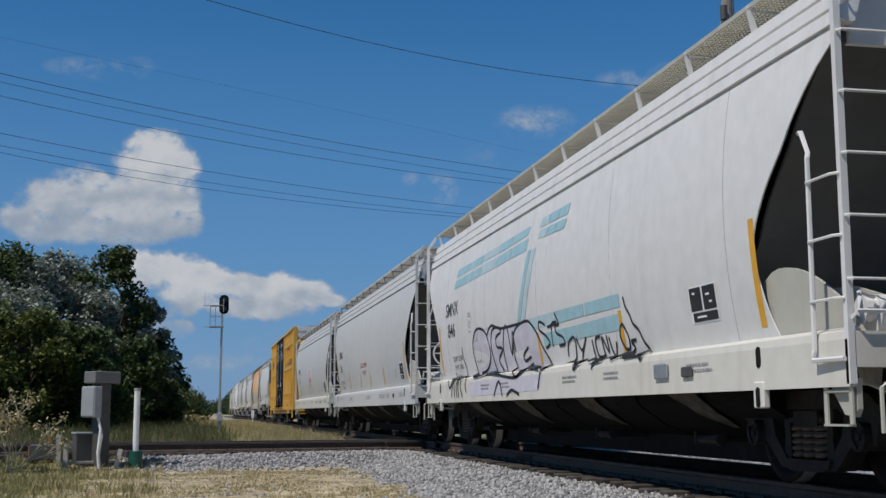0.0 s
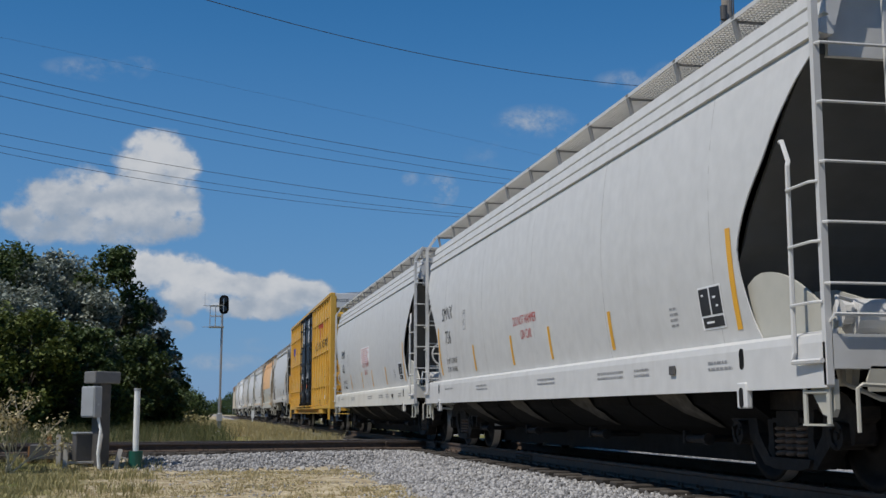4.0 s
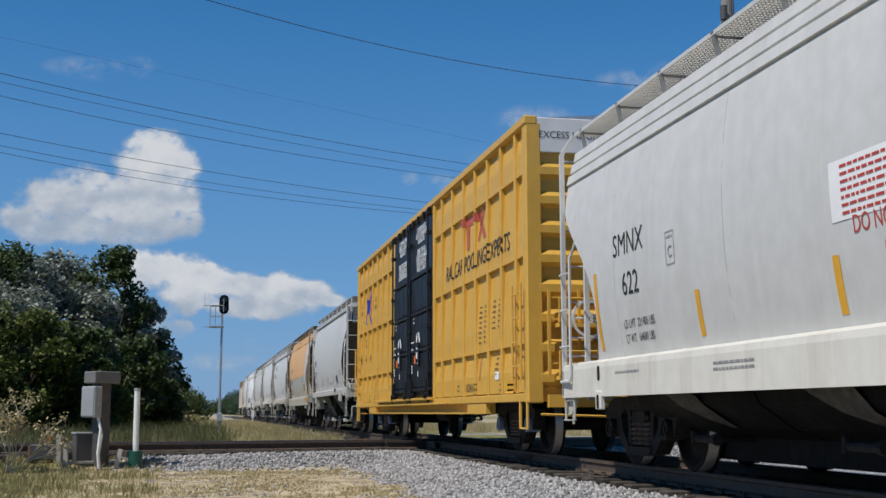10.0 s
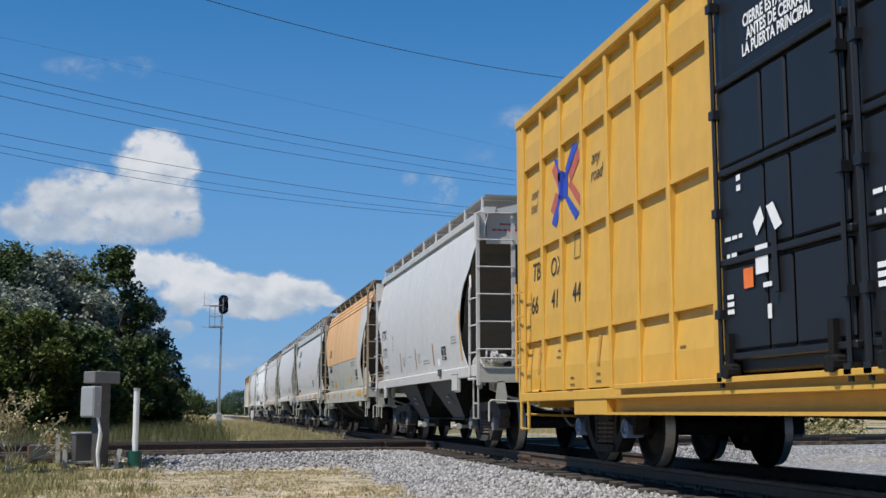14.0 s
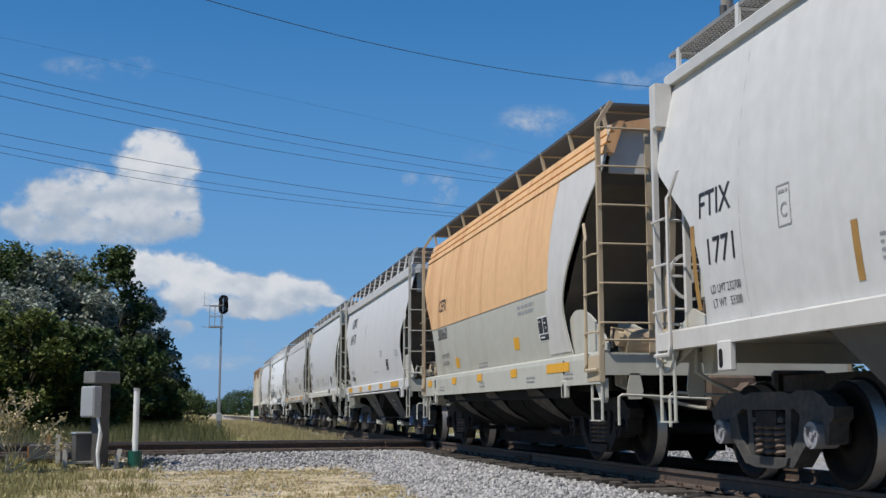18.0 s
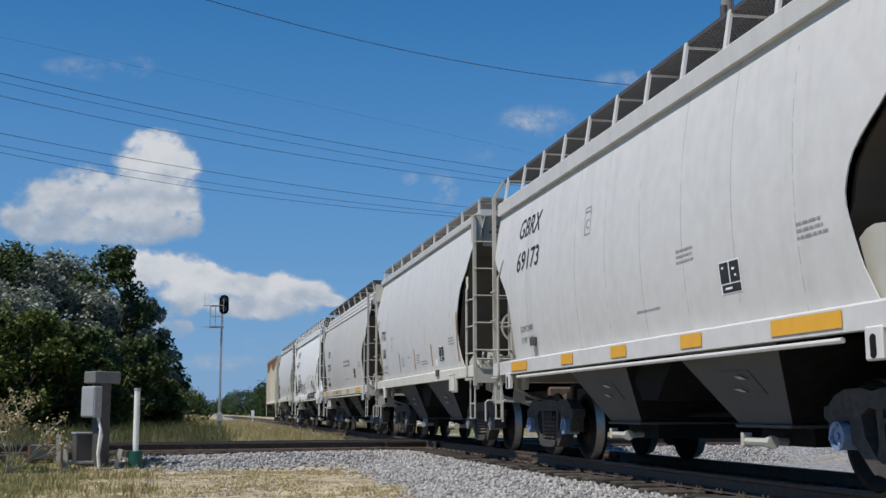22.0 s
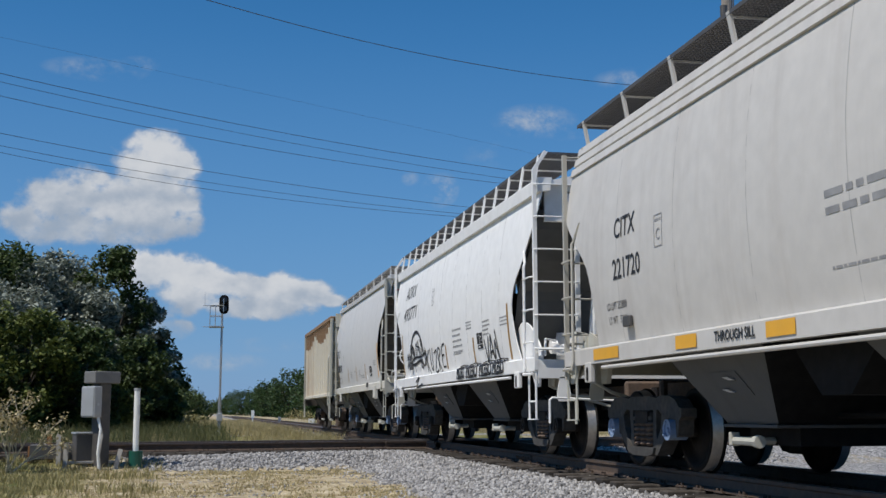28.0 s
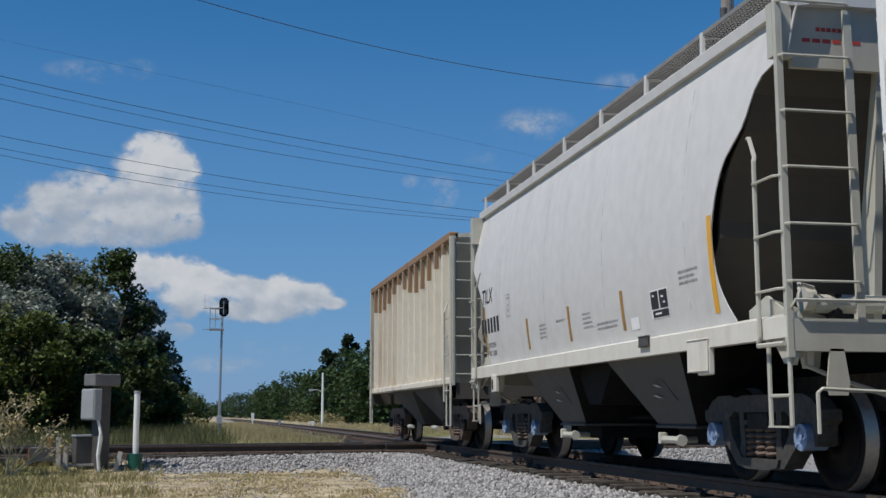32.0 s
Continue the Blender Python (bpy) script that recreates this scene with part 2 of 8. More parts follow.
M["logo_red"] = mat("red_decal", (0.46, 0.10, 0.06), 0.5)
M["orange"] = mat("orange_decal", (0.75, 0.17, 0.03), 0.5)
M["rail"] = mat("rusty_rail_steel", (0.085, 0.06, 0.045), 0.75, 0.1, 0.2, 12, (0.16, 0.09, 0.05), 0.6, (2, 2, 2), 0.3)
M["railtop"] = mat("worn_rail_head", (0.22, 0.20, 0.19), 0.38, 0.9, 0.1, 20)
M["tie"] = mat("weathered_tie_wood", (0.045, 0.038, 0.032), 0.9, 0, 0.35, 8, (0.17, 0.15, 0.13), 0.6, (6, 0.8, 6), 0.6, 30, 0.3, 0.35)
M["concrete"] = mat("concrete", (0.42, 0.40, 0.37), 0.85, 0, 0.12, 10, (0.25, 0.23, 0.2), 0.4, (2, 2, 2), 0.3)
M["box"] = mat("grey_cabinet_paint", (0.36, 0.37, 0.38), 0.5, 0.2, 0.08, 6, (0.22, 0.2, 0.18), 0.4)
M["boxdark"] = mat("dark_grey_cabinet", (0.075, 0.072, 0.07), 0.6, 0.1, 0.1, 6, (0.2, 0.15, 0.1), 0.4)
M["boxmid"] = mat("mid_grey_cabinet_paint", (0.17, 0.165, 0.16), 0.55, 0.1, 0.1, 6, (0.1, 0.09, 0.08), 0.4)
M["galv"] = mat("galvanised_steel", (0.45, 0.46, 0.47), 0.45, 0.7, 0.1, 20)
M["postwhite"] = mat("white_plastic_post", (0.75, 0.76, 0.74), 0.5, 0, 0.05)
M["green"] = mat("dark_green_plastic", (0.01, 0.085, 0.06), 0.4, 0, 0.08)
M["pole"] = mat("grey_weathered_pole", (0.26, 0.23, 0.2), 0.9, 0, 0.2, 5, (0.12, 0.1, 0.09), 0.5, (8, 8, 0.6), 0.5)
M["wire"] = mat("dark_cable", (0.05, 0.055, 0.06), 0.6)
M["lens"] = mat("dark_lens", (0.01, 0.01, 0.012), 0.15)
M["twig"] = mat("dry_twig", (0.46, 0.40, 0.28), 0.9, 0, 0.2)
M["rustwood"] = mat("orange_rusty_plate", (0.30, 0.14, 0.05), 0.8, 0, 0.2)


def leaf_mat(name, a, b, through_light=0.25):
    m = bpy.data.materials.new(name)
    m.use_nodes = True
    n, l = m.node_tree.nodes, m.node_tree.links
    p = n["Principled BSDF"]
    p.inputs["Roughness"].default_value = 0.6
    p.inputs["Specular IOR Level"].default_value = 0.3
    g = n.new("ShaderNodeNewGeometry")
    ramp = n.new("ShaderNodeValToRGB")
    ramp.color_ramp.elements[0].color, ramp.color_ramp.elements[1].color = (*a, 1), (*b, 1)
    l.new(g.outputs["Random Per Island"], ramp.inputs[0])
    l.new(ramp.outputs[0], p.inputs["Base Color"])
    tr = n.new("ShaderNodeBsdfTranslucent")
    l.new(ramp.outputs[0], tr.inputs["Color"])
    mx = n.new("ShaderNodeMixShader")
    mx.inputs[0].default_value = through_light
    l.new(p.outputs[0], mx.inputs[1])
    l.new(tr.outputs[0], mx.inputs[2])
    l.new(mx.outputs[0], n["Material Output"].inputs[0])
    return m


M["leaf"] = leaf_mat("deep_green_leaves", (0.022, 0.040, 0.012), (0.10, 0.14, 0.045))
M["leaf_grey"] = leaf_mat("silvery_green_leaves", (0.05, 0.07, 0.045), (0.42, 0.45, 0.38))
M["leaf_light"] = leaf_mat("fresh_green_leaves", (0.025, 0.045, 0.01), (0.17, 0.20, 0.05))
M["leaf_far"] = leaf_mat("far_green_leaves", (0.020, 0.042, 0.016), (0.055, 0.10, 0.03))
M["pine"] = leaf_mat("pine_needles", (0.014, 0.03, 0.014), (0.04, 0.07, 0.03))
M["grass_green"] = leaf_mat("green_grass_blades", (0.18, 0.165, 0.065), (0.44, 0.385, 0.19))
M["weed_green"] = leaf_mat("dark_green_weeds", (0.035, 0.05, 0.015), (0.17, 0.17, 0.07))
M["grass_dry"] = leaf_mat("straw_grass_blades", (0.30, 0.25, 0.12), (0.52, 0.44, 0.25))
M["stone"] = leaf_mat("ballast_stone", (0.12, 0.118, 0.118), (0.46, 0.445, 0.43), 0.0)
M["oily_shaded_stone"] = leaf_mat("oily_shaded_ballast_stone", (0.02, 0.018, 0.016), (0.085, 0.075, 0.066), 0.0)
M["bark"] = mat("bark", (0.06, 0.048, 0.036), 0.95, 0, 0.3, 12, None, 0, (1, 1, 1), 0.8, 20)

# ---------------------------------------------------------------- building helpers


def part(name, bm, material, parent, label=""):
    """One mesh object made of a bmesh (or a ready mesh), under its thing."""
    if isinstance(bm, bpy.types.Mesh):
        me = bm
    else:
        me = bpy.data.meshes.new(name)
        bm.to_mesh(me)
        bm.free()
    if material is not None and not me.materials:
        me.materials.append(material)
    ob = new(name, me)
    ob.parent = parent
    if label:
        tagged(ob, label)
    return ob


def thing(name, label, category, group="", kind="", at=None):
    ob = new(name)
    ob.empty_display_size = 0.2
    if at is not None:
        ob.matrix_basis = at
    return tagged(ob, label, category, group, kind)


def box(bm, x0, x1, y0, y1, z0, z1, bevel=0.0):
    if not bevel:
        p = [bm.verts.new((x, y, z)) for x in (x0, x1) for y in (y0, y1) for z in (z0, z1)]
        for q in ((0, 1, 3, 2), (4, 6, 7, 5), (0, 4, 5, 1), (2, 3, 7, 6), (0, 2, 6, 4), (1, 5, 7, 3)):
            bm.faces.new([p[i] for i in q])
        return bm
    r = bmesh.ops.create_cube(bm, size=1.0)
    vs = r["verts"]
    for v in vs:
        v.co = Vector(((x0 + x1) / 2 + v.co.x * (x1 - x0), (y0 + y1) / 2 + v.co.y * (y1 - y0), (z0 + z1) / 2 + v.co.z * (z1 - z0)))
    if bevel:
        es = list({e for v in vs for e in v.link_edges})
        bmesh.ops.bevel(bm, geom=es, offset=bevel, segments=1, affect="EDGES")
    return bm


def nbox(x0, x1, y0, y1, z0, z1, bevel=0.0):
    return box(bmesh.new(), x0, x1, y0, y1, z0, z1, bevel)


def tube(bm, a, b, r, n=6, r2=None):
    """A closed bar from a to b."""
    a, b = Vector(a), Vector(b)
    d = b - a
    q = d.to_track_quat("Z", "Y").to_matrix().to_4x4()
    m = Matrix.Translation((a + b) / 2) @ q
    bmesh.ops.create_cone(bm, cap_ends=True, segments=n, radius1=r, radius2=r if r2 is None else r2, depth=d.length, matrix=m)
    return bm


def pipe(bm, pts, r, n=6):
    """One bent bar through the points."""
    p = [Vector(q) for q in pts]
    loops = []
    side = None
    for i, q in enumerate(p):
        d = (p[min(i + 1, len(p) - 1)] - p[max(i - 1, 0)]).normalized()
        if side is None:
            side = d.orthogonal().normalized()
        side = (side - d * side.dot(d)).normalized()
        up = d.cross(side)
        loops.append([bm.verts.new(q + side * r * math.cos(2 * math.pi * k / n) + up * r * math.sin(2 * math.pi * k / n)) for k in range(n)])
    for a, c in zip(loops, loops[1:]):
        for k in range(n):
            bm.faces.new((a[k], a[(k + 1) % n], c[(k + 1) % n], c[k]))
    bm.faces.new(loops[0][::-1])
    bm.faces.new(loops[-1])
    return bm


def prism_x(bm, poly, x0, x1):
    """A polygon in (y, z), extruded from x0 to x1."""
    va = [bm.verts.new((x0, y, z)) for y, z in poly]
    vb = [bm.verts.new((x1, y, z)) for y, z in poly]
    bm.faces.new(va[::-1])
    bm.faces.new(vb)
    for i in range(len(poly)):
        j = (i + 1) % len(poly)
        bm.faces.new((va[i], va[j], vb[j], vb[i]))
    bmesh.ops.recalc_face_normals(bm, faces=bm.faces)
    return bm


def prism_y(bm, poly, y0, y1):
    """A polygon in (x, z), extruded from y0 to y1."""
    va = [bm.verts.new((x, y0, z)) for x, z in poly]
    vb = [bm.verts.new((x, y1, z)) for x, z in poly]
    bm.faces.new(va)
    bm.faces.new(vb[::-1])
    for i in range(len(poly)):
        j = (i + 1) % len(poly)
        bm.faces.new((va[j], va[i], vb[i], vb[j]))
    bmesh.ops.recalc_face_normals(bm, faces=bm.faces)
    return bm


def sheet(rows, thick):
    """A plate with thickness from a grid of points (list of rows); the thickness goes along +x."""
    nr, nc = len(rows), len(rows[0])
    vs = [p for r in rows for p in r] + [(p[0] + thick, p[1], p[2]) for r in rows for p in r]
    o = nr * nc
    fs = []
    for i in range(nr - 1):
        for j in range(nc - 1):
            a, b, c, d = i * nc + j, i * nc + j + 1, (i + 1) * nc + j + 1, (i + 1) * nc + j
            fs.append((a, b, c, d))
            fs.append((o + d, o + c, o + b, o + a))
    rim = [(i * nc, (i + 1) * nc) for i in range(nr - 1)] + [((i + 1) * nc + nc - 1, i * nc + nc - 1) for i in range(nr - 1)]
    rim += [(j + 1, j) for j in range(nc - 1)] + [((nr - 1) * nc + j, (nr - 1) * nc + j + 1) for j in range(nc - 1)]
    for a, b in rim:
        fs.append((a, b, o + b, o + a))
    me = bpy.data.meshes.new("sheet")
    me.from_pydata(vs, [], fs)
    bm = bmesh.new()
    bm.from_mesh(me)
    bpy.data.meshes.remove(me)
    bmesh.ops.recalc_face_normals(bm, faces=bm.faces)
    for f in bm.faces:
        f.smooth = abs(f.normal.x) > 0.5
    for e in bm.edges:
        e.smooth = all(f.smooth for f in e.link_faces) and len({f.normal.x > 0 for f in e.link_faces}) == 1
    return bm


def lettering(text, size, squeeze=1.0, shear=0.0, align="CENTER", line=1.0, bold=0.0):
    """Flat letters as a bmesh in the (x, y) plane."""
    c = bpy.data.curves.new("letters", "FONT")
    c.body, c.size, c.align_x, c.align_y, c.shear, c.space_line, c.offset = text, size, align, "CENTER", shear, line, bold
    c.resolution_u = 3
    o = bpy.data.objects.new("letters", c)
    scene.collection.objects.link(o)
    bpy.context.view_layer.update()
    me = bpy.data.meshes.new_from_object(o.evaluated_get(bpy.context.evaluated_depsgraph_get()))
    bpy.data.objects.remove(o)
    bm = bmesh.new()
    bm.from_mesh(me)
    bpy.data.meshes.remove(me)
    bmesh.ops.triangulate(bm, faces=bm.faces[:])
    for v in bm.verts:
        v.co.x *= squeeze
    return bm


# ---------------------------------------------------------------- the train: shared pieces
TRACK_X = 6.16
RADIUS = 0.457
TRAIN = [(0.0, -23.65), (2.0, -15.05), (3.5, -8.6), (5.5, 0.0), (6.5, 4.35), (7.5, 8.74), (8.5, 13.17), (9.5, 17.63), (10.5, 22.06), (11.5, 26.59),
            (12.5, 31.15), (13.5, 35.73), (14.5, 40.5), (16.5, 50.34), (17.5, 55.31), (18.5, 60.22), (19.5, 65.07), (20.5, 70.02), (21.5, 74.92),
            (22.5, 79.89), (23.5, 84.96), (24.5, 89.92), (25.5, 94.97), (27.5, 105.26), (28.5, 110.45), (29.5, 115.69), (30.5, 120.97), (31.2,
            124.67), (32.0, 128.82)]


def ring(bm, cx, r0, r1, w, n=28):
    """A flat ring round the x axis."""
    loops = []
    for x in (cx - w / 2, cx + w / 2):
        for r in (r0, r1):
            loops.append([bm.verts.new((x, r * math.cos(2 * math.pi * i / n), r * math.sin(2 * math.pi * i / n))) for i in range(n)])
    a, b, c, d = loops
    for i in range(n):
        j = (i + 1) % n
        bm.faces.new((a[i], a[j], b[j], b[i]))
        bm.faces.new((c[i], d[i], d[j], c[j]))
        bm.faces.new((b[i], b[j], d[j], d[i]))
        bm.faces.new((a[i], c[i], c[j], a[j]))
    return bm


def wheel_mesh(side):
    bm = bmesh.new()
    s = side
    prof = [(0.0, 0.09), (0.10, 0.09), (0.10, 0.17), (0.045, 0.24), (0.045, 0.35), (0.09, 0.39), (0.09, 0.455), (-0.03, 0.462), (-0.035, 0.49), (-0.06, 0.485), (-0.06, 0.39), (-0.01, 0.35), (0.0, 0.24)]
    n = 32
    loops = [[bm.verts.new((s * (0.72 + x), r * math.cos(2 * math.pi * i / n), r * math.sin(2 * math.pi * i / n))) for i in range(n)] for x, r in prof]
    for k in range(len(loops)):
        p, q = loops[k], loops[(k + 1) % len(loops)]
        for i in range(n):
            j = (i + 1) % n
            f = bm.faces.new((p[i], p[j], q[j], q[i]))
            f.smooth = True
            f.material_index = 1 if k == 6 else 0
    bmesh.ops.recalc_face_normals(bm, faces=bm.faces)
    me = bpy.data.meshes.new("wheel")
    bm.to_mesh(me)
    bm.free()
    me.materials.append(M["wheel"])
    me.materials.append(M["tread"])
    return me


def to_mesh(bm, name, *mats):
    me = bpy.data.meshes.new(name)
    bm.to_mesh(me)
    bm.free()
    for m in mats:
        me.materials.append(m)
    return me


WHEEL = {s: wheel_mesh(s) for s in (-1, 1)}
AXLE = to_mesh(tube(bmesh.new(), (-1.0, 0, 0), (1.0, 0, 0), 0.085, 12), "axle", M["steel"])


def cap_mesh(side, m):
    bm = bmesh.new()
    tube(bm, (side * 0.93, 0, 0), (side * 1.13, 0, 0), 0.112, 18)
    ring(bm, side * 1.135, 0.075, 0.115, 0.03, 18)
    tube(bm, (side * 1.13, 0, 0), (side * 1.15, 0, 0), 0.03, 8)
    for k in range(3):
        a = 2.094 * k
        tube(bm, (side * 1.12, 0.085 * math.cos(a), 0.085 * math.sin(a)), (side * 1.165, 0.085 * math.cos(a), 0.085 * math.sin(a)), 0.018, 6)
    return to_mesh(bm, "bearing_cap", m)


CAPS = {(s, k): cap_mesh(s, M[k]) for s in (-1, 1) for k in ("cap_blue", "cap_grey", "steel")}


def frame_mesh(side, m):
    """The cast side frame of a truck, seen from the side like a flat-bottomed bow with a spring window."""
    bm = bmesh.new()
    x0, x1 = sorted((side * 0.91, side * 1.09))
    prism_x(bm, [(-0.56, 0.70), (-0.48, 0.80), (-0.30, 0.83), (0.30, 0.83), (0.48, 0.80), (0.56, 0.70), (0.42, 0.67), (-0.42, 0.67)], x0, x1)
    prism_x(bm, [(-0.42, 0.25), (0.42, 0.25), (0.38, 0.18), (0.22, 0.15), (-0.22, 0.15), (-0.38, 0.18)], x0 - 0.03, x1 + 0.03)
    for k in (-0.18, 0.0, 0.18):
        prism_x(bm, [(k - 0.05, 0.60), (k + 0.05, 0.60), (k, 0.68)], x0 + 0.02, x1 + 0.02)
    box(bm, x0, x1 + 0.01, -0.30, 0.30, 0.555, 0.60)
    for s in (-1, 1):
        # hump over the axle box with its two horns
        prism_x(bm, [(s * 0.40, 0.80), (s * 0.60, 0.835), (s * 0.84, 0.83), (s * 1.00, 0.78), (s * 1.10, 0.70), (s * 1.17, 0.69), (s * 1.17, 0.60), (s * 1.10, 0.56), (s * 1.07, 0.40), (s * 1.02, 0.38), (s * 1.00, 0.56), (s * 0.78, 0.58), (s * 0.62, 0.62), (s * 0.46, 0.70)], x0, x1)
        # inner horn, and the broad arm down to the spring seat with a long hole in it
        prism_x(bm, [(s * 0.62, 0.66), (s * 0.78, 0.60), (s * 0.76, 0.40), (s * 0.71, 0.38), (s * 0.60, 0.29), (s * 0.46, 0.17), (s * 0.36, 0.17), (s * 0.36, 0.25), (s * 0.46, 0.34), (s * 0.57, 0.46)], x0, x1)
        prism_x(bm, [(s * 0.30, 0.21), (s * 0.44, 0.26), (s * 0.40, 0.42), (s * 0.43, 0.72), (s * 0.33, 0.72), (s * 0.31, 0.42)], x0 + 0.015, x1 - 0.015)
    return to_mesh(bm, "side_frame", m)


FRAME = {(s, k): frame_mesh(s, M[k]) for s in (-1, 1) for k in ("steel", "rustcast", "truck_grey")}


def spring_mesh():
    """One coil spring: a round bar wound five times."""
    n, turns, r, w = 10, 5, 0.094, 0.022
    bm = bmesh.new()
    loops = []
    for k in range(n * turns + 1):
        a = 2 * math.pi * k / n
        z = 0.26 + 0.28 * k / (n * turns)
        loops.append([bm.verts.new(((r + w * c) * math.cos(a), (r + w * c) * math.sin(a), z + w * s)) for c, s in ((1, 0), (0, 1), (-1, 0), (0, -1))])
    for p, q in zip(loops, loops[1:]):
        for i in range(4):
            bm.faces.new((p[i], p[(i + 1) % 4], q[(i + 1) % 4], q[i]))
    bmesh.ops.recalc_face_normals(bm, faces=bm.faces)
    return to_mesh(bm, "coil_spring", M["rustcast"])


SPRING = spring_mesh()


def bolster_mesh():
    bm = bmesh.new()
    prism_y(bm, [(-1.10, 0.52), (-1.10, 0.66), (-0.3, 0.80), (0.3, 0.80), (1.10, 0.66), (1.10, 0.52), (0.3, 0.48), (-0.3, 0.48)], -0.2, 0.2)
    tube(bm, (0, 0, 0.8), (0, 0, 0.9), 0.2, 14)
    return to_mesh(bm, "bolster", M["steel"])


def beam_mesh():
    bm = bmesh.new()
    for s in (-1, 1):
        box(bm, -0.75, 0.75, s * 0.38 - 0.05, s * 0.38 + 0.05, 0.38, 0.46)
        for x in (-0.74, 0.74):
            prism_x(bm, [(s * 0.40, 0.30), (s * 0.46, 0.30), (s * 0.44, 0.55), (s * 0.38, 0.55)], x - 0.05, x + 0.05)
    tube(bm, (0, -0.38, 0.42), (0, 0.38, 0.42), 0.03)
    return to_mesh(bm, "brake_beam", M["black"])


BOLSTER, BEAM = bolster_mesh(), beam_mesh()
WHEELSETS = []


def truck(car, y, tone="steel", caps="steel"):
    """A four-wheel truck under a car: bolster, two side frames with springs, brake beams, two wheelsets."""
    t = part("truck", BOLSTER, None, car)
    t.location = (0, y, 0)
    for s in (-1, 1):
        part("side_frame", FRAME[s, tone], None, t)
        for dy in (-0.19, 0.0, 0.19):
            part("coil_spring", SPRING, None, t).location = (s * 1.0, dy, 0)
    part("brake_beam", BEAM, None, t)
    for dy in (-0.89, 0.89):
        w = part("wheelset", AXLE, None, car)
        w.location = (0, y + dy, RADIUS)
        for s in (-1, 1):
            part("wheel", WHEEL[s], None, w)
            part("bearing_cap", CAPS[s, caps], None, w)
        WHEELSETS.append((w, y + dy))
    return t


def coupler_mesh():
    bm = bmesh.new()
    box(bm, -0.07, 0.07, 0, 0.55, 0.79, 0.93, 0.015)
    prism_y(bm, [(-0.16, 0.74), (-0.16, 0.98), (0.10, 0.98), (0.16, 0.90), (0.16, 0.74)], 0.50, 0.72)
    box(bm, -0.18, -0.10, 0.70, 0.82, 0.76, 0.96, 0.02)
    return to_mesh(bm, "coupler", M["rustcast"])


COUPLER = coupler_mesh()


def hose_mesh():
    pts = [(0.2 - 0.03 * k, 0.15 + 0.075 * k, 0.72 - 0.30 * math.sin(math.pi * k / 8)) for k in range(9)]
    return to_mesh(pipe(bmesh.new(), pts, 0.022, 6), "air_hose", M["black"])


HOSE = hose_mesh()


def draft(car, y, d):
    """Coupler and hose at an end; d is +1 at the far end."""
    for name, me in (("coupler", COUPLER), ("air_hose", HOSE)):
        o = part(name, me, None, car)
        o.matrix_basis = pose(0, y, 0, 0, 0, 0 if d > 0 else 180)


def ladder(car, material, x, y, z0, z1, width, n, along="y", name="ladder", label="", kink=0.0, rails=2):
    """Rails and rungs; along y on a side, along x on an end. The rungs are parts of it. With one rail the rungs end at the corner post."""
    bm = bmesh.new()
    r = 0.020
    if along == "y":
        s = -1 if x < 0 else 1
        for yy in (y, y + width)[2 - rails:]:
            pts = [(x, yy, z0), (x, yy, z1)]
            if kink:
                pts += [(x - s * 0.10, yy + math.copysign(0.16, width), z1 + 0.20)]
            pipe(bm, pts, r, 6)
    else:
        for xx in (x, x + width)[2 - rails:]:
            box(bm, xx - r, xx + r, y - 0.02, y + 0.02, z0, z1)
    lad = part(name, bm, material, car, label)
    rung = bmesh.new()
    if along == "y":
        tube(rung, (x, y, 0), (x, y + width, 0), 0.012, 6)
    else:
        tube(rung, (x, y, 0), (x + width, y, 0), 0.012, 6)
    me = to_mesh(rung, "rung", material)
    for k in range(n):
        o = part("rung", me, None, lad)
        o.location.z = z0 + (k + 0.6) * (z1 - z0) / n
    return lad


# ---------------------------------------------------------------- covered hopper cars


def bulge(z):
    """Half width of a rounded car side at height z."""
    return 1.60 - 0.115 * ((z - 2.45) / 1.15) ** 2


def on_side(bm, y, z, hw=bulge, lift=0.004, turn=0.0):
    """Lay flat lettering (drawn in x, y) on the near side, centred at (y, z); text runs towards the eye's right."""
    c, s = math.cos(turn), math.sin(turn)
    for v in bm.verts:
        a, b = v.co.x * c - v.co.y * s, v.co.x * s + v.co.y * c
        v.co = Vector((-hw(z + b) - lift, y - a, z + b))
    return bm


def decal(car, name, y, z, w, h, m, hw=bulge, lift=0.004, label="", lean=0.0):
    bm = bmesh.new()
    n = 4
    g = [[(-hw(z - h / 2 + h * i / n) - lift, y + w / 2 - w * j + lean * (i / n - 0.5), z - h / 2 + h * i / n) for j in (0, 1)] for i in range(n + 1)]
    vs = [[bm.verts.new(p) for p in r] for r in g]
    for i in range(n):
        bm.faces.new((vs[i][0], vs[i][1], vs[i + 1][1], vs[i + 1][0]))
    return part(name, bm, m, car, label)


def words(car, text, y, z, size, m, squeeze=1.0, shear=0.0, hw=bulge, lift=0.0045, align="CENTER", label="", bold=0.0, line=1.0):
    return part("lettering", on_side(lettering(text, size, squeeze, shear, align, line, bold), y, z, hw, lift), m, car, label)


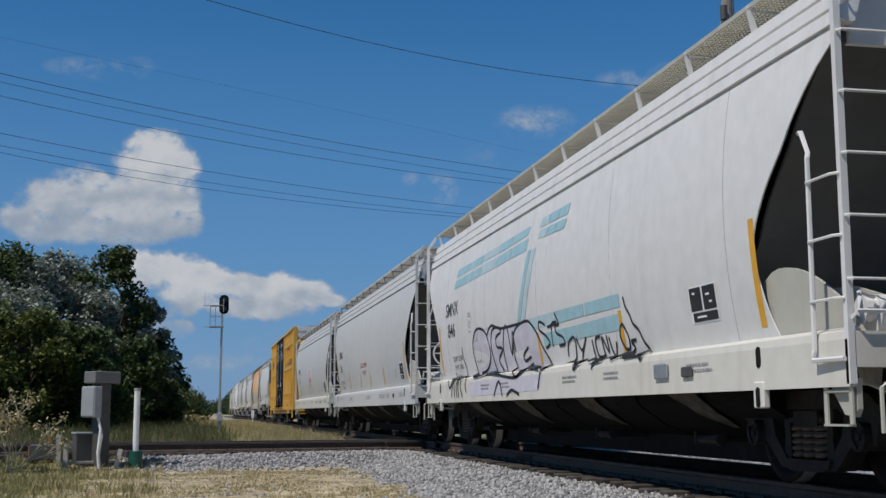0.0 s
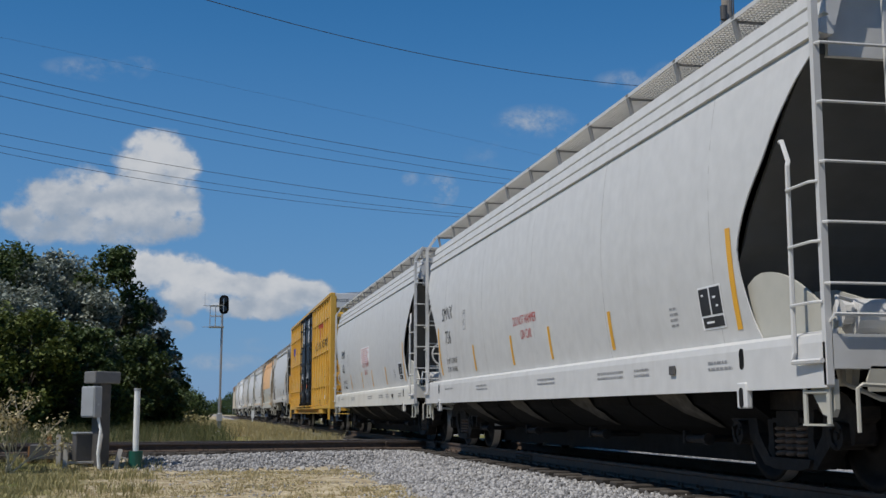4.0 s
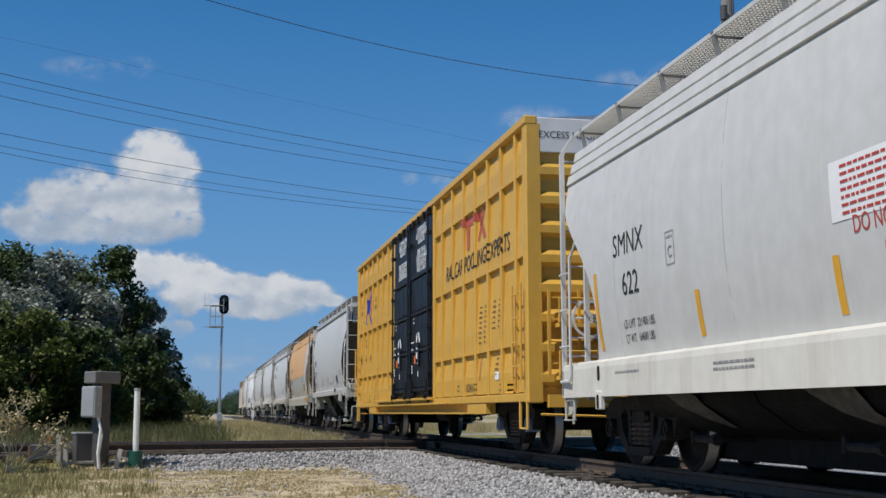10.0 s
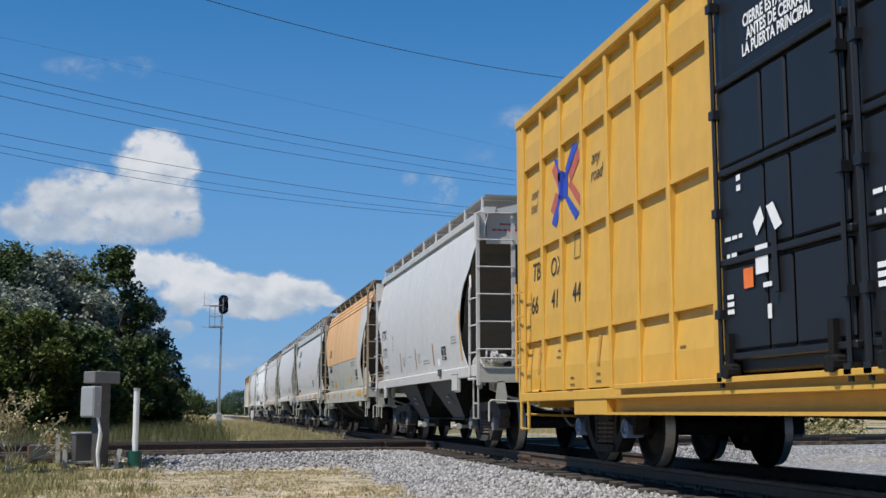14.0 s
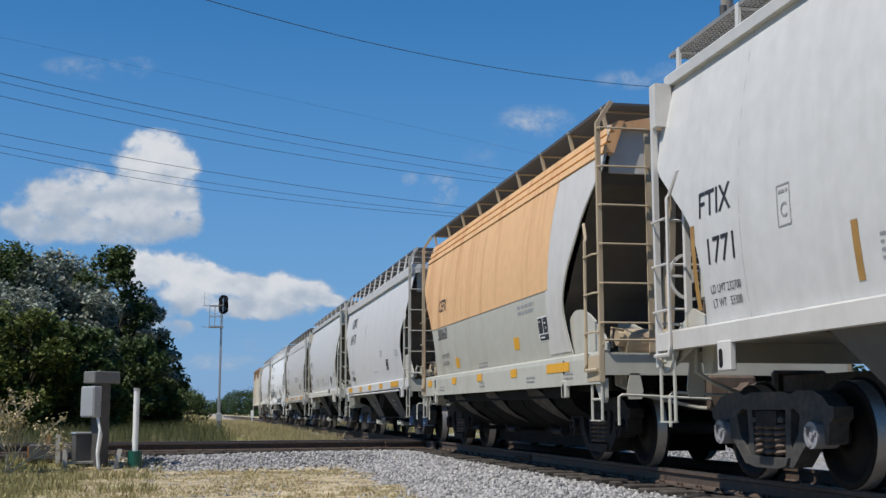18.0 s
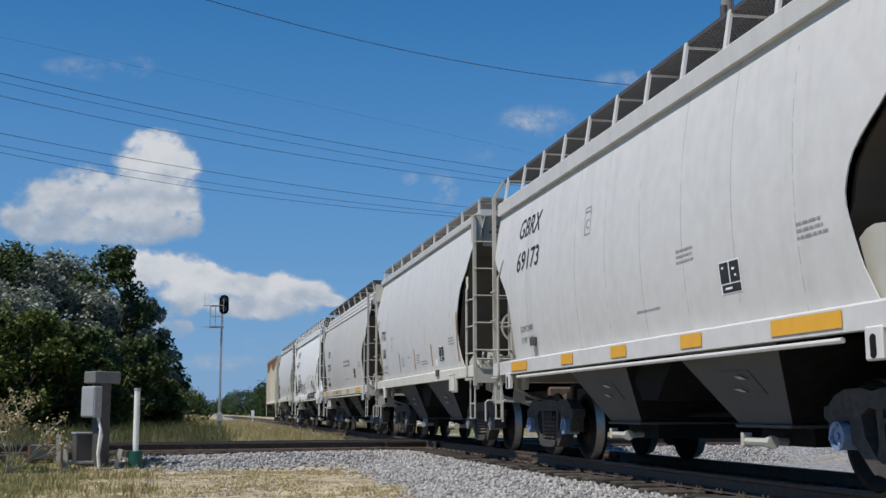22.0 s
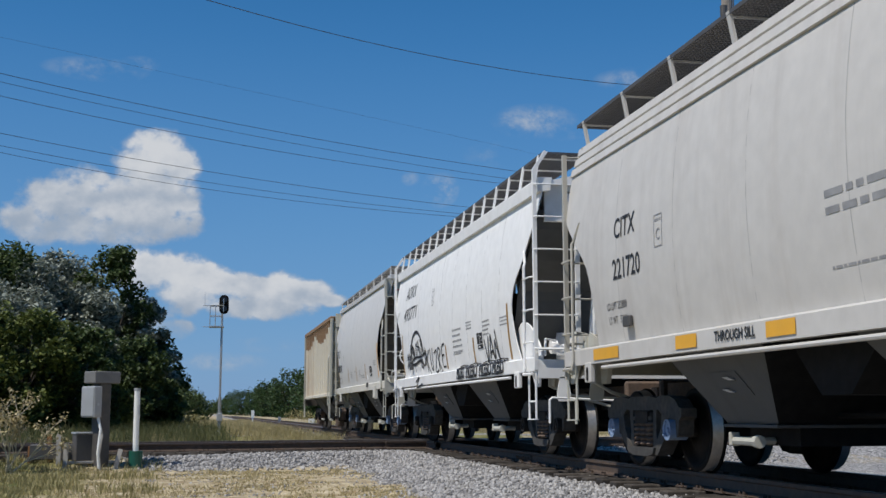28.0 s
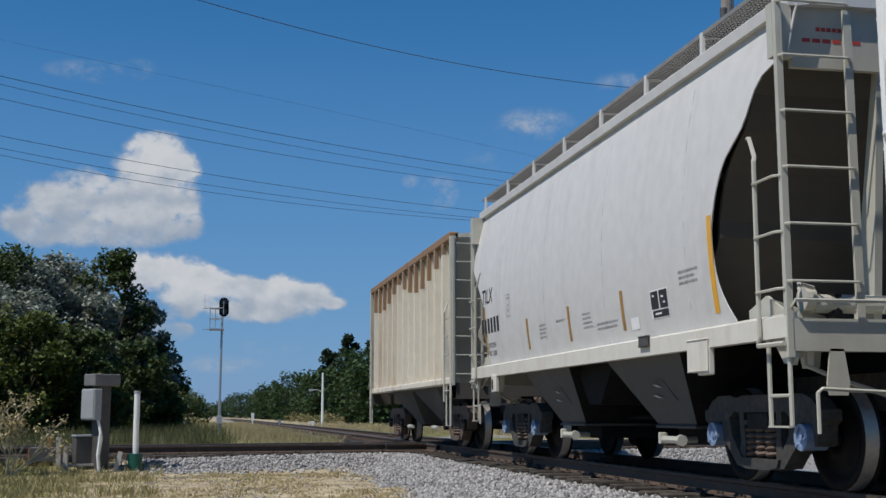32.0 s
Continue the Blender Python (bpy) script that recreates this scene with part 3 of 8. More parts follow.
def bars(car, y, z, w, n, m, pitch=0.055, h=0.022, hw=bulge, seed=0):
    """Small print too fine to read: plain dashes of its size, line by line."""
    rnd = random.Random(seed)
    bm = bmesh.new()
    for k in range(n):
        zz, a, end = z - k * pitch, 0.0, w * rnd.uniform(0.75, 1.0)
        while a < end:
            e = min(end, a + rnd.uniform(1.5, 5.0) * h)
            bm.faces.new([bm.verts.new((-hw(zz + q) - 0.0035, y - p, zz + q)) for p, q in ((a, 0), (e, 0), (e, h), (a, h))])
            a = e + h * 0.8
    return tagged(part("small_print", bm, m, car), kind="stuff")


def roofwalk(car, paint_m, y0, y1, zr, spacing, ztop, xb, grid, xo=1.40, ww=0.68):
    """Grated running boards along both roof edges on flat uprights, with a cross board at each end."""
    for s in (-1, 1):
        bm = bmesh.new()
        n = int((y1 - y0) / 0.06)
        for k in range(n + 1):
            y = y0 + (y1 - y0) * k / n
            box(bm, min(s * xo, s * (xo - ww)), max(s * xo, s * (xo - ww)), y - 0.011, y + 0.011, zr - 0.03, zr)
        for k in range(17):
            x = s * (xo - ww * k / 16)
            box(bm, x - 0.005, x + 0.005, y0, y1, zr - 0.034, zr - 0.002)
        walk_part = part("running_board", bm, grid, car)
        edge = bmesh.new()
        box(edge, min(s * xo, s * xo + s * 0.012), max(s * xo, s * xo + s * 0.012), y0, y1, zr - 0.038, zr + 0.004)
        box(edge, min(s * (xo - ww - 0.012), s * (xo - ww)), max(s * (xo - ww - 0.012), s * (xo - ww)), y0, y1, zr - 0.038, zr + 0.004)
        part("edge_strip", edge, grid, walk_part)
        up = prism_y(bmesh.new(), [(s * (xo + 0.018), zr), (s * (xo - 0.012), zr), (s * (xb - 0.03), ztop - 0.03), (s * xb, ztop - 0.03)], -0.034, 0.034)
        box(up, min(s * (xo - ww), s * xo), max(s * (xo - ww), s * xo), -0.012, 0.012, zr - 0.06, zr - 0.039)
        me = to_mesh(up, "walk_bracket", paint_m)
        k = max(2, round((y1 - y0 - 0.5) / spacing))
        for i in range(k + 1):
            b = part("walk_bracket", me, None, walk_part)
            b.location.y = y0 + 0.25 + (y1 - y0 - 0.5) * i / k
    for y in (y0, y1):
        bm = bmesh.new()
        for k in range(7):
            yy = y + (0.06 if y == y0 else -0.06) * (k + 0.3)
            box(bm, -xo + ww + 0.02, xo - ww - 0.02, yy - 0.01, yy + 0.01, zr - 0.03, zr)
        for k in range(9):
            x = -xo + ww + 0.03 + (2 * xo - 2 * ww - 0.06) * k / 8
            box(bm, x - 0.006, x + 0.006, min(y, y + (0.42 if y == y0 else -0.42)), max(y, y + (0.42 if y == y0 else -0.42)), zr - 0.034, zr - 0.004)
        part("cross_board", bm, grid, car)


# How far the side sheet stops short of the end, by height: (height, distance).
CUT_LONG = ([(1.25, 1.25), (1.42, 1.34), (1.7, 1.43), (1.96, 1.48), (2.13, 1.45), (2.45, 1.23), (2.77, 0.91), (3.0, 0.72), (3.3, 0.40), (3.5, 0.12), (3.7, 0.05)],
            [(1.25, 1.08), (1.42, 1.17), (1.69, 1.26), (1.95, 1.24), (2.2, 1.13), (2.5, 0.88), (2.93, 0.36), (3.2, 0.08), (3.4, 0.04)])
CUT_SMOOTH = ([(1.45, 1.06), (1.6, 1.20), (1.85, 1.34), (2.15, 1.38), (2.42, 1.36), (2.9, 1.12), (3.15, 0.77), (3.55, 0.46), (3.60, 0.06), (4.2, 0.05)],
              [(1.40, 1.06), (1.7, 1.13), (2.0, 1.11), (2.35, 0.98), (2.55, 0.80), (2.85, 0.42), (3.12, 0.08), (3.3, 0.04)])
CUT_OVAL = ([(1.40, 1.0), (1.7, 1.14), (1.98, 1.22), (2.15, 1.26), (2.28, 1.24), (2.49, 1.13), (2.64, 0.95), (2.81, 0.70), (3.1, 0.40), (3.45, 0.12), (3.7, 0.05)],
            [(1.40, 1.10), (1.9, 1.10), (2.3, 0.98), (2.5, 0.80), (2.8, 0.40), (3.08, 0.06), (3.3, 0.04)])


def hopper(name, label, L, paint_m, top="ribs", sill=(0.83, 1.27), bays="round", spacing=1.3, panels=5, caps="steel", tone="steel",
           cut=1.55, end_m=None, upper_m=None, sill_m=None, zeave=3.45, ztop=3.84, nbays=3, zr=4.40, seed=0, tone_in=None, grid=None, walk_m=None, cuts=CUT_LONG,
           tall_post=True, rod=False, truck_in=(1.61, 1.36), wheel=True, bay_shift=0.27):
    """A rounded covered hopper car, origin at rail level under its middle, running along y."""
    car = thing(name, label, "hopper car", "cars of the train")
    rnd = random.Random(seed)
    h = L / 2
    end_m = end_m or paint_m
    sill_m = sill_m or paint_m
    tone_in = tone_in or paint_m
    z0, z1 = sill
    zb = z1 - 0.02
    cut_near, cut_far = max(p[1] for p in cuts[0]), max(p[1] for p in cuts[1])

    def edge(z, far=False):
        """How far the side sheet stops short of the end at height z."""
        pts = cuts[1 if far else 0]
        if z <= pts[0][0]:
            return pts[0][1]
        for i, ((a, p), (b, q)) in enumerate(zip(pts, pts[1:])):
            if z <= b:
                k = (z - a) / (b - a)
                o, r = pts[max(i - 1, 0)], pts[min(i + 2, len(pts) - 1)]
                ma, mb = (q - o[1]) / (b - o[0]) * (b - a), (r[1] - p) / (r[0] - a) * (b - a)
                if b - a < 0.08:
                    return p + (q - p) * k
                return max(0.04, (2 * k ** 3 - 3 * k * k + 1) * p + (k ** 3 - 2 * k * k + k) * ma + (3 * k * k - 2 * k ** 3) * q + (k ** 3 - k * k) * mb)
        return pts[-1][1]

    for s in (-1, 1):
        # side sheet in welded panels
        ys = [-h + 2.0 + (L - 4.0) * i / (panels - 2) for i in range(panels - 1)] if panels > 2 else [-h + L / 2]
        joints = [None, *ys, None]
        nz = 26
        for i in range(len(joints) - 1):
            rows = []
            dent = rnd.uniform(-0.001, 0.001)
            for k in range(nz + 1):
                z = zb + (zeave - zb) * k / nz
                a = -h + edge(z) if joints[i] is None else joints[i] + 0.001
                b = h - edge(z, True) if joints[i + 1] is None else joints[i + 1] - 0.001
                row = []
                for j in range(7):
                    y = a + (b - a) * j / 6
                    wob = 0.0015 * noise.noise(Vector((y * 0.9, z * 1.1, s * 3 + seed)))
                    row.append((s * (bulge(z) + wob + dent * math.sin(math.pi * j / 6)), y, z))
                rows.append(row)
            m = paint_m
            part("side_panel", sheet(rows, -s * 0.012), m, car)
        # weld seams over the panel joints
        for yj in ys:
            a = -h + max(edge(zb + (zeave - zb) * k / nz) for k in range(nz + 1))
            if not a < yj < h - cut_far:
                continue
            rows = [[(s * (bulge(z) + 0.001), yj + q + 0.008 * noise.noise(Vector((yj, z * 2.0, seed))), z) for q in (-0.006, 0.006)] for z in (zb + (zeave - zb) * k / 10 for k in range(11))]
            part("weld_seam", sheet(rows, -s * 0.003), M["seam"], car)
        # dark sheet added behind the panel gaps, holding their shade as colour
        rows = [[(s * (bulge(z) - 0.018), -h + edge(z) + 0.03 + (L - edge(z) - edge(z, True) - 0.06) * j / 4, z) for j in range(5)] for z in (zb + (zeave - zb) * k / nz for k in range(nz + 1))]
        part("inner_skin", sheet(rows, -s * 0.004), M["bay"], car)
        # top chord
        bm = bmesh.new()
        if top == "ribs":
            hw = bulge(zeave)
            prof = []
            for k in range(3):
                za, zc = zeave + (ztop - zeave) * k / 3, zeave + (ztop - zeave) * (k + 1) / 3
                xa = hw + 0.012 - 0.05 * k
                prof += [(s * (xa - 0.035), za), (s * (xa + 0.012), za + 0.015), (s * (xa - 0.012), zc - 0.03), (s * (xa - 0.045), zc - 0.02)]
            prof += [(s * (hw - 0.17), ztop), (s * (hw - 0.24), ztop), (s * (hw - 0.10), zeave)]
            prism_y(bm, prof, -h + 0.05, h - 0.05)
        else:
            hw = bulge(zeave)
            prism_y(bm, [(s * hw, zeave - 0.015), (s * (hw + 0.065), zeave - 0.015), (s * (hw + 0.075), ztop - 0.025), (s * (hw + 0.05), ztop), (s * (hw - 0.15), ztop), (s * (hw - 0.12), zeave)], -h + 0.05, h - 0.05)
        part("top_chord", bm, upper_m or paint_m, car)
        # side sill
        bm = bmesh.new()
        w = 1.60
        if z1 - z0 > 0.3:
            prism_y(bm, [(s * (w - 0.12), z1), (s * (w - 0.01), z1 - 0.04), (s * w, z1 - 0.10), (s * w, z0), (s * (w - 0.06), z0), (s * (w - 0.06), z1 - 0.12)], -h + 0.02, h - 0.02)
        else:
            prism_y(bm, [(s * (w - 0.12), z1 + 0.02), (s * (w + 0.005), z1 - 0.02), (s * w, z0), (s * (w - 0.10), z0), (s * (w - 0.10), z1 - 0.05)], -h + 0.02, h - 0.02)
        part("side_sill", bm, sill_m, car)
        if rod:
            bm = tube(bmesh.new(), (s * (w - 0.02), -h + 1.4, z0 - 0.055), (s * (w - 0.02), h - 1.4, z0 - 0.055), 0.022, 8)
            part("pull_rod", bm, sill_m, car)
    # roof
    bm = bmesh.new()
    hw = bulge(zeave) - 0.15
    prism_y(bm, [(-hw, ztop - 0.03), (-0.7, ztop + 0.10), (0.7, ztop + 0.10), (hw, ztop - 0.03), (hw, ztop - 0.09), (-hw, ztop - 0.09)], -h + 0.08, h - 0.08)
    part("roof", bm, upper_m or paint_m, car)
    hm = nbox(-0.36, 0.36, -0.42, 0.42, ztop + 0.10, ztop + 0.18, 0.03)
    hatch = to_mesh(hm, "hatch", paint_m)
    for i in range(int(L / 2.2)):
        o = part("hatch", hatch, None, car)
        o.location.y = -h + 1.2 + (L - 2.4) * i / max(1, int(L / 2.2) - 1)
    roofwalk(car, walk_m or upper_m or paint_m, -h + 0.1, h - 0.1, zr, spacing, ztop, 1.36 if top == "ribs" else bulge(zeave) + 0.045, grid or M["grating"])
    def gusset(d, s):
        """A plate with an arched top between the side sheet and the corner."""
        bm = bmesh.new()
        c = cut_near if d < 0 else cut_far
        arch = [(d * (h - 0.10 - (c + 0.06) * k / 12), z1 + 0.06 + 0.50 * math.sin(math.pi * 0.5 * min(1.0, k / 9)) ** 0.9 + (0.0 if k < 10 else -0.02 * (k - 9) ** 2)) for k in range(13)]
        return prism_x(bm, [(d * (h - c - 0.16), z1 - 0.05), (d * (h - 0.10), z1 - 0.05)] + arch, *sorted((s * 1.47, s * 1.44)))

    # ends
    for d in (-1, 1):
        ye = d * h
        cut = cut_near if d < 0 else cut_far
        bm = bmesh.new()
        prism_x(bm, [(d * (h - 0.16), ztop - 0.03), (d * (h - 0.16), ztop - 0.62), (d * (h - 0.22), ztop - 0.62), (d * (h - 0.22), ztop - 0.03)], -1.38, 1.38)
        ep = part("end_panel", bm, tone_in if walk_m else end_m, car)
        if not tall_post and d < 0:
            caution = bmesh.new()
            for zz, xa, xb in ((ztop - 0.30, -1.15, -0.85), (ztop - 0.40, -1.28, -0.72)):
                for k in range(6):
                    a = xa + (xb - xa) * k / 6
                    caution.faces.new([caution.verts.new((x, ye + 0.157, z)) for x, z in ((a, zz), (a + (xb - xa) / 7.5, zz), (a + (xb - xa) / 7.5, zz + 0.035), (a, zz + 0.035))])
            part("small_print", caution, M["redink"], ep, "faded red warning print")
        bm = bmesh.new()
        deep, prev = 0.0, []
        n = 16
        for k in range(n + 1):
            z = ztop - 0.45 - (ztop - 0.45 - z1 + 0.05) * k / n
            deep = max(deep, edge(max(z, zb), d > 0) + 0.012, 0.20)
            if z < z1 + 0.75:
                deep += 0.6 * (ztop - z1) / n
            q = min(bulge(z), 1.52) - 0.014
            prev.append([bm.verts.new((x, d * (h - deep - t), z)) for x, t in ((-q, 0), (q, 0), (q, 0.05), (-q, 0.05))])
        bm.faces.new(prev[0])
        bm.faces.new(prev[-1][::-1])
        for a, b in zip(prev, prev[1:]):
            for k in range(4):
                bm.faces.new((a[k], a[(k + 1) % 4], b[(k + 1) % 4], b[k]))
        bmesh.ops.recalc_face_normals(bm, faces=bm.faces)
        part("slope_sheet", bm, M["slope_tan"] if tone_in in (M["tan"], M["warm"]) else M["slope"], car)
        bm = bmesh.new()
        box(bm, -1.55, 1.55, min(ye, ye - d * 0.14), max(ye, ye - d * 0.14), z1 - 0.30, z1 - 0.04)
        part("end_sill", bm, sill_m if sill_m is M["bright"] or bays == "round" else M["tan"], car)
        bm = nbox(-1.5, 1.5, min(ye - d * 0.14, ye - d * cut * 1.3), max(ye - d * 0.14, ye - d * cut * 1.3), z1 - 0.10, z1 - 0.06)
        part("platform", bm, tone_in, car)
        bm = nbox(-0.22, 0.22, min(ye, ye - d * 2.6), max(ye, ye - d * 2.6), 0.68, 1.02)
        part("centre_sill", bm, M["rustcast"], car)
        # diagonal braces from the sill up to the slope
        for s in (-1, 1):
            bm = bmesh.new()
            prism_x(bm, [(d * (h - 0.18), ztop - 0.55), (d * (h - 0.25), ztop - 0.55), (d * (h - 0.75), z1 - 0.06), (d * (h - 0.42), z1 - 0.06)], s * 0.55 - 0.035, s * 0.55 + 0.035)
            part("brace", bm, end_m, car)
            # gusset wing at the foot of the side sheet, or a web across the car
            bm = bmesh.new()
            bm.free()
            if tall_post and d < 0:
                part("end_gusset", gusset(d, s), M["gusset"] if tone_in is not M["bright"] else tone_in, car)
                arch = [(d * (h - 1.55), z1 - 0.05), (d * (h - 0.16), z1 - 0.05), (d * (h - 0.16), z1 + 0.04), (d * (h - 0.75), z1 + 0.30), (d * (h - 1.20), z1 + 0.42), (d * (h - 1.55), z1 + 0.44)]
                part("inner_web", prism_x(bmesh.new(), arch, s * 0.80 - 0.015, s * 0.80 + 0.015), M["gusset"] if tone_in is not M["bright"] else tone_in, car)
            elif s > 0 and not tall_post:
                web = [(-1.48, z1 - 0.06), (1.48, z1 - 0.06), (1.48, z1 + 0.16), (0.85, z1 - 0.02), (-0.85, z1 - 0.02), (-1.48, z1 + 0.16)]
                part("end_web", prism_y(bmesh.new(), web, *sorted((d * (h - 0.52), d * (h - 0.49)))), tone_in, car)
                for q in (-1, 1):
                    x0, x1 = sorted((q * 1.46, q * 1.43))
                    part("corner_web", prism_x(bmesh.new(), [(d * (h - 0.1), z1 - 0.35), (d * (h - 0.95), z1 - 0.05), (d * (h - 0.95), z1 + 0.10), (d * (h - 0.62), z1 + 0.20), (d * (h - 0.3), z1 + 0.04), (d * (h - 0.1), z1 - 0.06)], x0, x1), tone_in, car)
            # corner post, bent in at the top towards the running board
            bm = bmesh.new()
            xx0, xx1 = sorted((s * 1.60, s * 1.545))
            yy0, yy1 = sorted((ye, ye - d * 0.055))
            if tall_post:
                box(bm, xx0, xx1, yy0, yy1, z0 + 0.02, zr - 0.28)
                prism_y(bm, [(s * 1.60, zr - 0.28), (s * 1.545, zr - 0.28), (s * 1.37, zr - 0.02), (s * 1.42, zr + 0.0)], yy0, yy1)
            else:
                box(bm, xx0, xx1, yy0, yy1, z0 - 0.16, ztop - 0.11)
            if not tall_post and not rod:
                box(bm, min(s * 1.42, s * 1.60), max(s * 1.42, s * 1.60), min(ye - d * 0.06, ye - d * 0.16), max(ye - d * 0.06, ye - d * 0.16), 3.58, ztop - 0.11)
            part("corner_post", bm, end_m, car)
            # side ladder beside the cut-out: one bent stile, rungs to the corner post, a curled foot
            bm = bmesh.new()
            yl = ye - d * 0.44
            pipe(bm, [(s * 1.62, ye - d * 0.03, z1 - 0.24), (s * 1.64, yl, z1 - 0.24), (s * 1.625, yl, z1 - 0.16), (s * 1.62, yl, z1 + 1.32), (s * 1.60, yl - d * 0.02, z1 + 1.36), (s * 1.57, yl - d * 0.17, z1 + 1.56), (s * 1.55, yl - d * 0.24, z1 + 1.57)], 0.021, 6)
            sl = part("side_ladder", bm, end_m, car)
            rung = to_mesh(pipe(bmesh.new(), [(s * 1.60, ye - d * 0.02, 0), (s * 1.645, ye - d * 0.08, 0), (s * 1.64, yl, 0)], 0.012, 6), "rung", end_m)
            for k in range(4):
                zz = z1 + 1.12 - 0.46 * k
                if zz > z1 - 0.2:
                    part("rung", rung, None, sl).location.z = zz
        # end ladder: rungs from the corner post to a flat stile
        for s in (-1, 1):
            bm = nbox(min(s * 0.92, s * 0.99), max(s * 0.92, s * 0.99), min(ye - d * 0.02, ye + d * 0.01), max(ye - d * 0.02, ye + d * 0.01), z1 - 0.08, ztop - 0.16)
            el = part("end_ladder", bm, end_m, car)
            rung = to_mesh(pipe(bmesh.new(), [(s * 1.585, ye + d * 0.002, 0), (s * 1.57, ye + d * 0.045, 0), (s * 0.99, ye + d * 0.045, 0), (s * 0.95, ye + d * 0.012, 0)], 0.013, 6), "rung", end_m)
            zz = ztop - 0.12
            while zz > z1 - 0.1:
                part("rung", rung, None, el).location.z = zz
                zz -= 0.465
        # steps under the corner
        for s in (-1, 1):
            bm = bmesh.new()
            ya, yb = ye - d * 0.05, ye - d * 0.40
            for yy in (ya, yb):
                box(bm, s * 1.57 - 0.008, s * 1.57 + 0.008, yy - 0.024, yy + 0.024, 0.56, z0 + 0.05)
            box(bm, s * 1.57 - 0.03, s * 1.57 + 0.03, min(ya, yb), max(ya, yb), 0.545, 0.56)
            st_m = M["tan"] if sill_m is not M["bright"] else sill_m
            st = part("sill_step", bm, st_m, car)
            part("step_rung", tube(bmesh.new(), (s * 1.57, ya, 0.80), (s * 1.57, yb, 0.80), 0.014), st_m, st)
        # tapered bracket that hangs below each corner
        for s in (-1, 1):
            x0, x1 = sorted((s * 1.54, s * 1.50))
            bm = prism_x(bmesh.new(), [(d * (h - 0.02), z0 + 0.06), (d * (h - 0.40), z0 + 0.06), (d * (h - 0.36), z0 - 0.02), (d * (h - 0.20), z0 - 0.20), (d * (h - 0.06), z0 - 0.22), (d * (h - 0.02), z0 - 0.16)], x0, x1)
            part("corner_bracket", bm, st_m, car)
        # jacking plate with a slot
        for s in (-1, 1):
            wide_p = bays != "round"
            yj = d * (h - (0.95 if rod else 1.62 if wide_p else 1.42))
            hw_j, za, zc = (0.11, z0 - 0.22, z0 + 0.02) if rod else (0.13, z0 - 0.25, z0 + 0.02) if wide_p else (0.09, z0 - 0.15, z0 + 0.07)
            xx0, xx1 = sorted((s * 1.615, s * 1.55))
            jp = part("jacking_plate", nbox(xx0, xx1, yj - hw_j, yj + hw_j, za, zc, 0.012), sill_m, car)
            ym = yj + (0.05 if wide_p and not rod else 0.0)
            slot = prism_x(bmesh.new(), [(ym + 0.04 * math.cos(a), (za + zc) / 2 - 0.02 + (0.05 if math.sin(a) > 0 else -0.05) + 0.035 * math.sin(a)) for a in [math.pi * k / 6 + 0.01 for k in range(12)]], *sorted((s * 1.605, s * 1.619)))
            part("jacking_hole", slot, M["black"], jp)
            if not wide_p:
                slot = prism_x(bmesh.new(), [(yj + 0.045 * math.cos(a), z1 - 0.17 + (0.045 if math.sin(a) > 0 else -0.045) + 0.045 * math.sin(a)) for a in [math.pi * k / 6 + 0.01 for k in range(12)]], *sorted((s * 1.59, s * 1.604)))
                part("lifting_hole", slot, M["black"], car)
        # handbrake gear
        if d > 0 and wheel:
            bm = bmesh.new()
            ring(bm, 0, 0.22, 0.25, 0.03, 24)
            tube(bm, (-0.03, 0, 0), (0.03, 0, 0), 0.07, 10)
            for k in range(5):
                a = 2 * math.pi * k / 5
                tube(bm, (0, 0, 0), (0, 0.23 * math.cos(a), 0.23 * math.sin(a)), 0.014)
            bw = part("handbrake_wheel", bm, end_m, car)
            bw.matrix_basis = pose(-1.24, ye - d * 0.10, z1 + 0.58, 0, 0, 90)
            part("brake_box", nbox(-1.20, -0.94, min(ye - d * 0.18, ye - d * 0.38), max(ye - d * 0.18, ye - d * 0.38), z1 + 0.30, z1 + 0.80, 0.05), M["tan"], car)
            part("brake_chain", tube(bmesh.new(), (-1.22, ye - d * 0.26, z1 - 0.2), (-1.16, ye - d * 0.26, z1 + 0.32), 0.022), M["rustcast"], car)
            part("brake_post", nbox(-1.36, -1.30, min(ye - d * 0.2, ye - d * 0.26), max(ye - d * 0.2, ye - d * 0.26), z1 - 0.1, z1 + 1.5), end_m, car)
        else:
            bm = bmesh.new()
            tube(bm, (-1.15, ye + 0.42, z1 + 0.12), (-0.45, ye + 0.42, z1 + 0.12), 0.15 if bays == "round" else 0.08, 14)
            tube(bm, (-1.24, ye + 0.42, z1 + 0.16), (-1.15, ye + 0.42, z1 + 0.16), 0.10, 12)
            pipe(bm, [(-1.2, ye + 0.30, z1 + 0.24), (-1.38, ye + 0.2, z1 + 0.26), (-1.42, ye + 0.1, z1 + 0.02)], 0.018)
            part("air_reservoir", bm, end_m, car)
        # grab iron across the end
        bm = bmesh.new()
        pipe(bm, [(-1.42, ye + d * 0.10, 0.50), (-1.42, ye + d * 0.10, 0.82), (-1.38, ye + d * 0.10, 0.85), (-0.3, ye + d * 0.12, 0.80), (-0.25, ye + d * 0.02, 0.80)], 0.017)
        part("cut_lever", bm, M["tan"] if end_m is not M["bright"] else end_m, car)
        part("lever_plate", prism_y(bmesh.new(), [(-1.24, z1 - 0.28), (-1.12, z1 - 0.28), (-1.08, 0.90), (-1.10, 0.80), (-1.26, 0.80), (-1.28, 0.88)], *sorted((ye - d * 0.02, ye + d * 0.0))), M["tan"] if end_m is not M["bright"] else end_m, car)
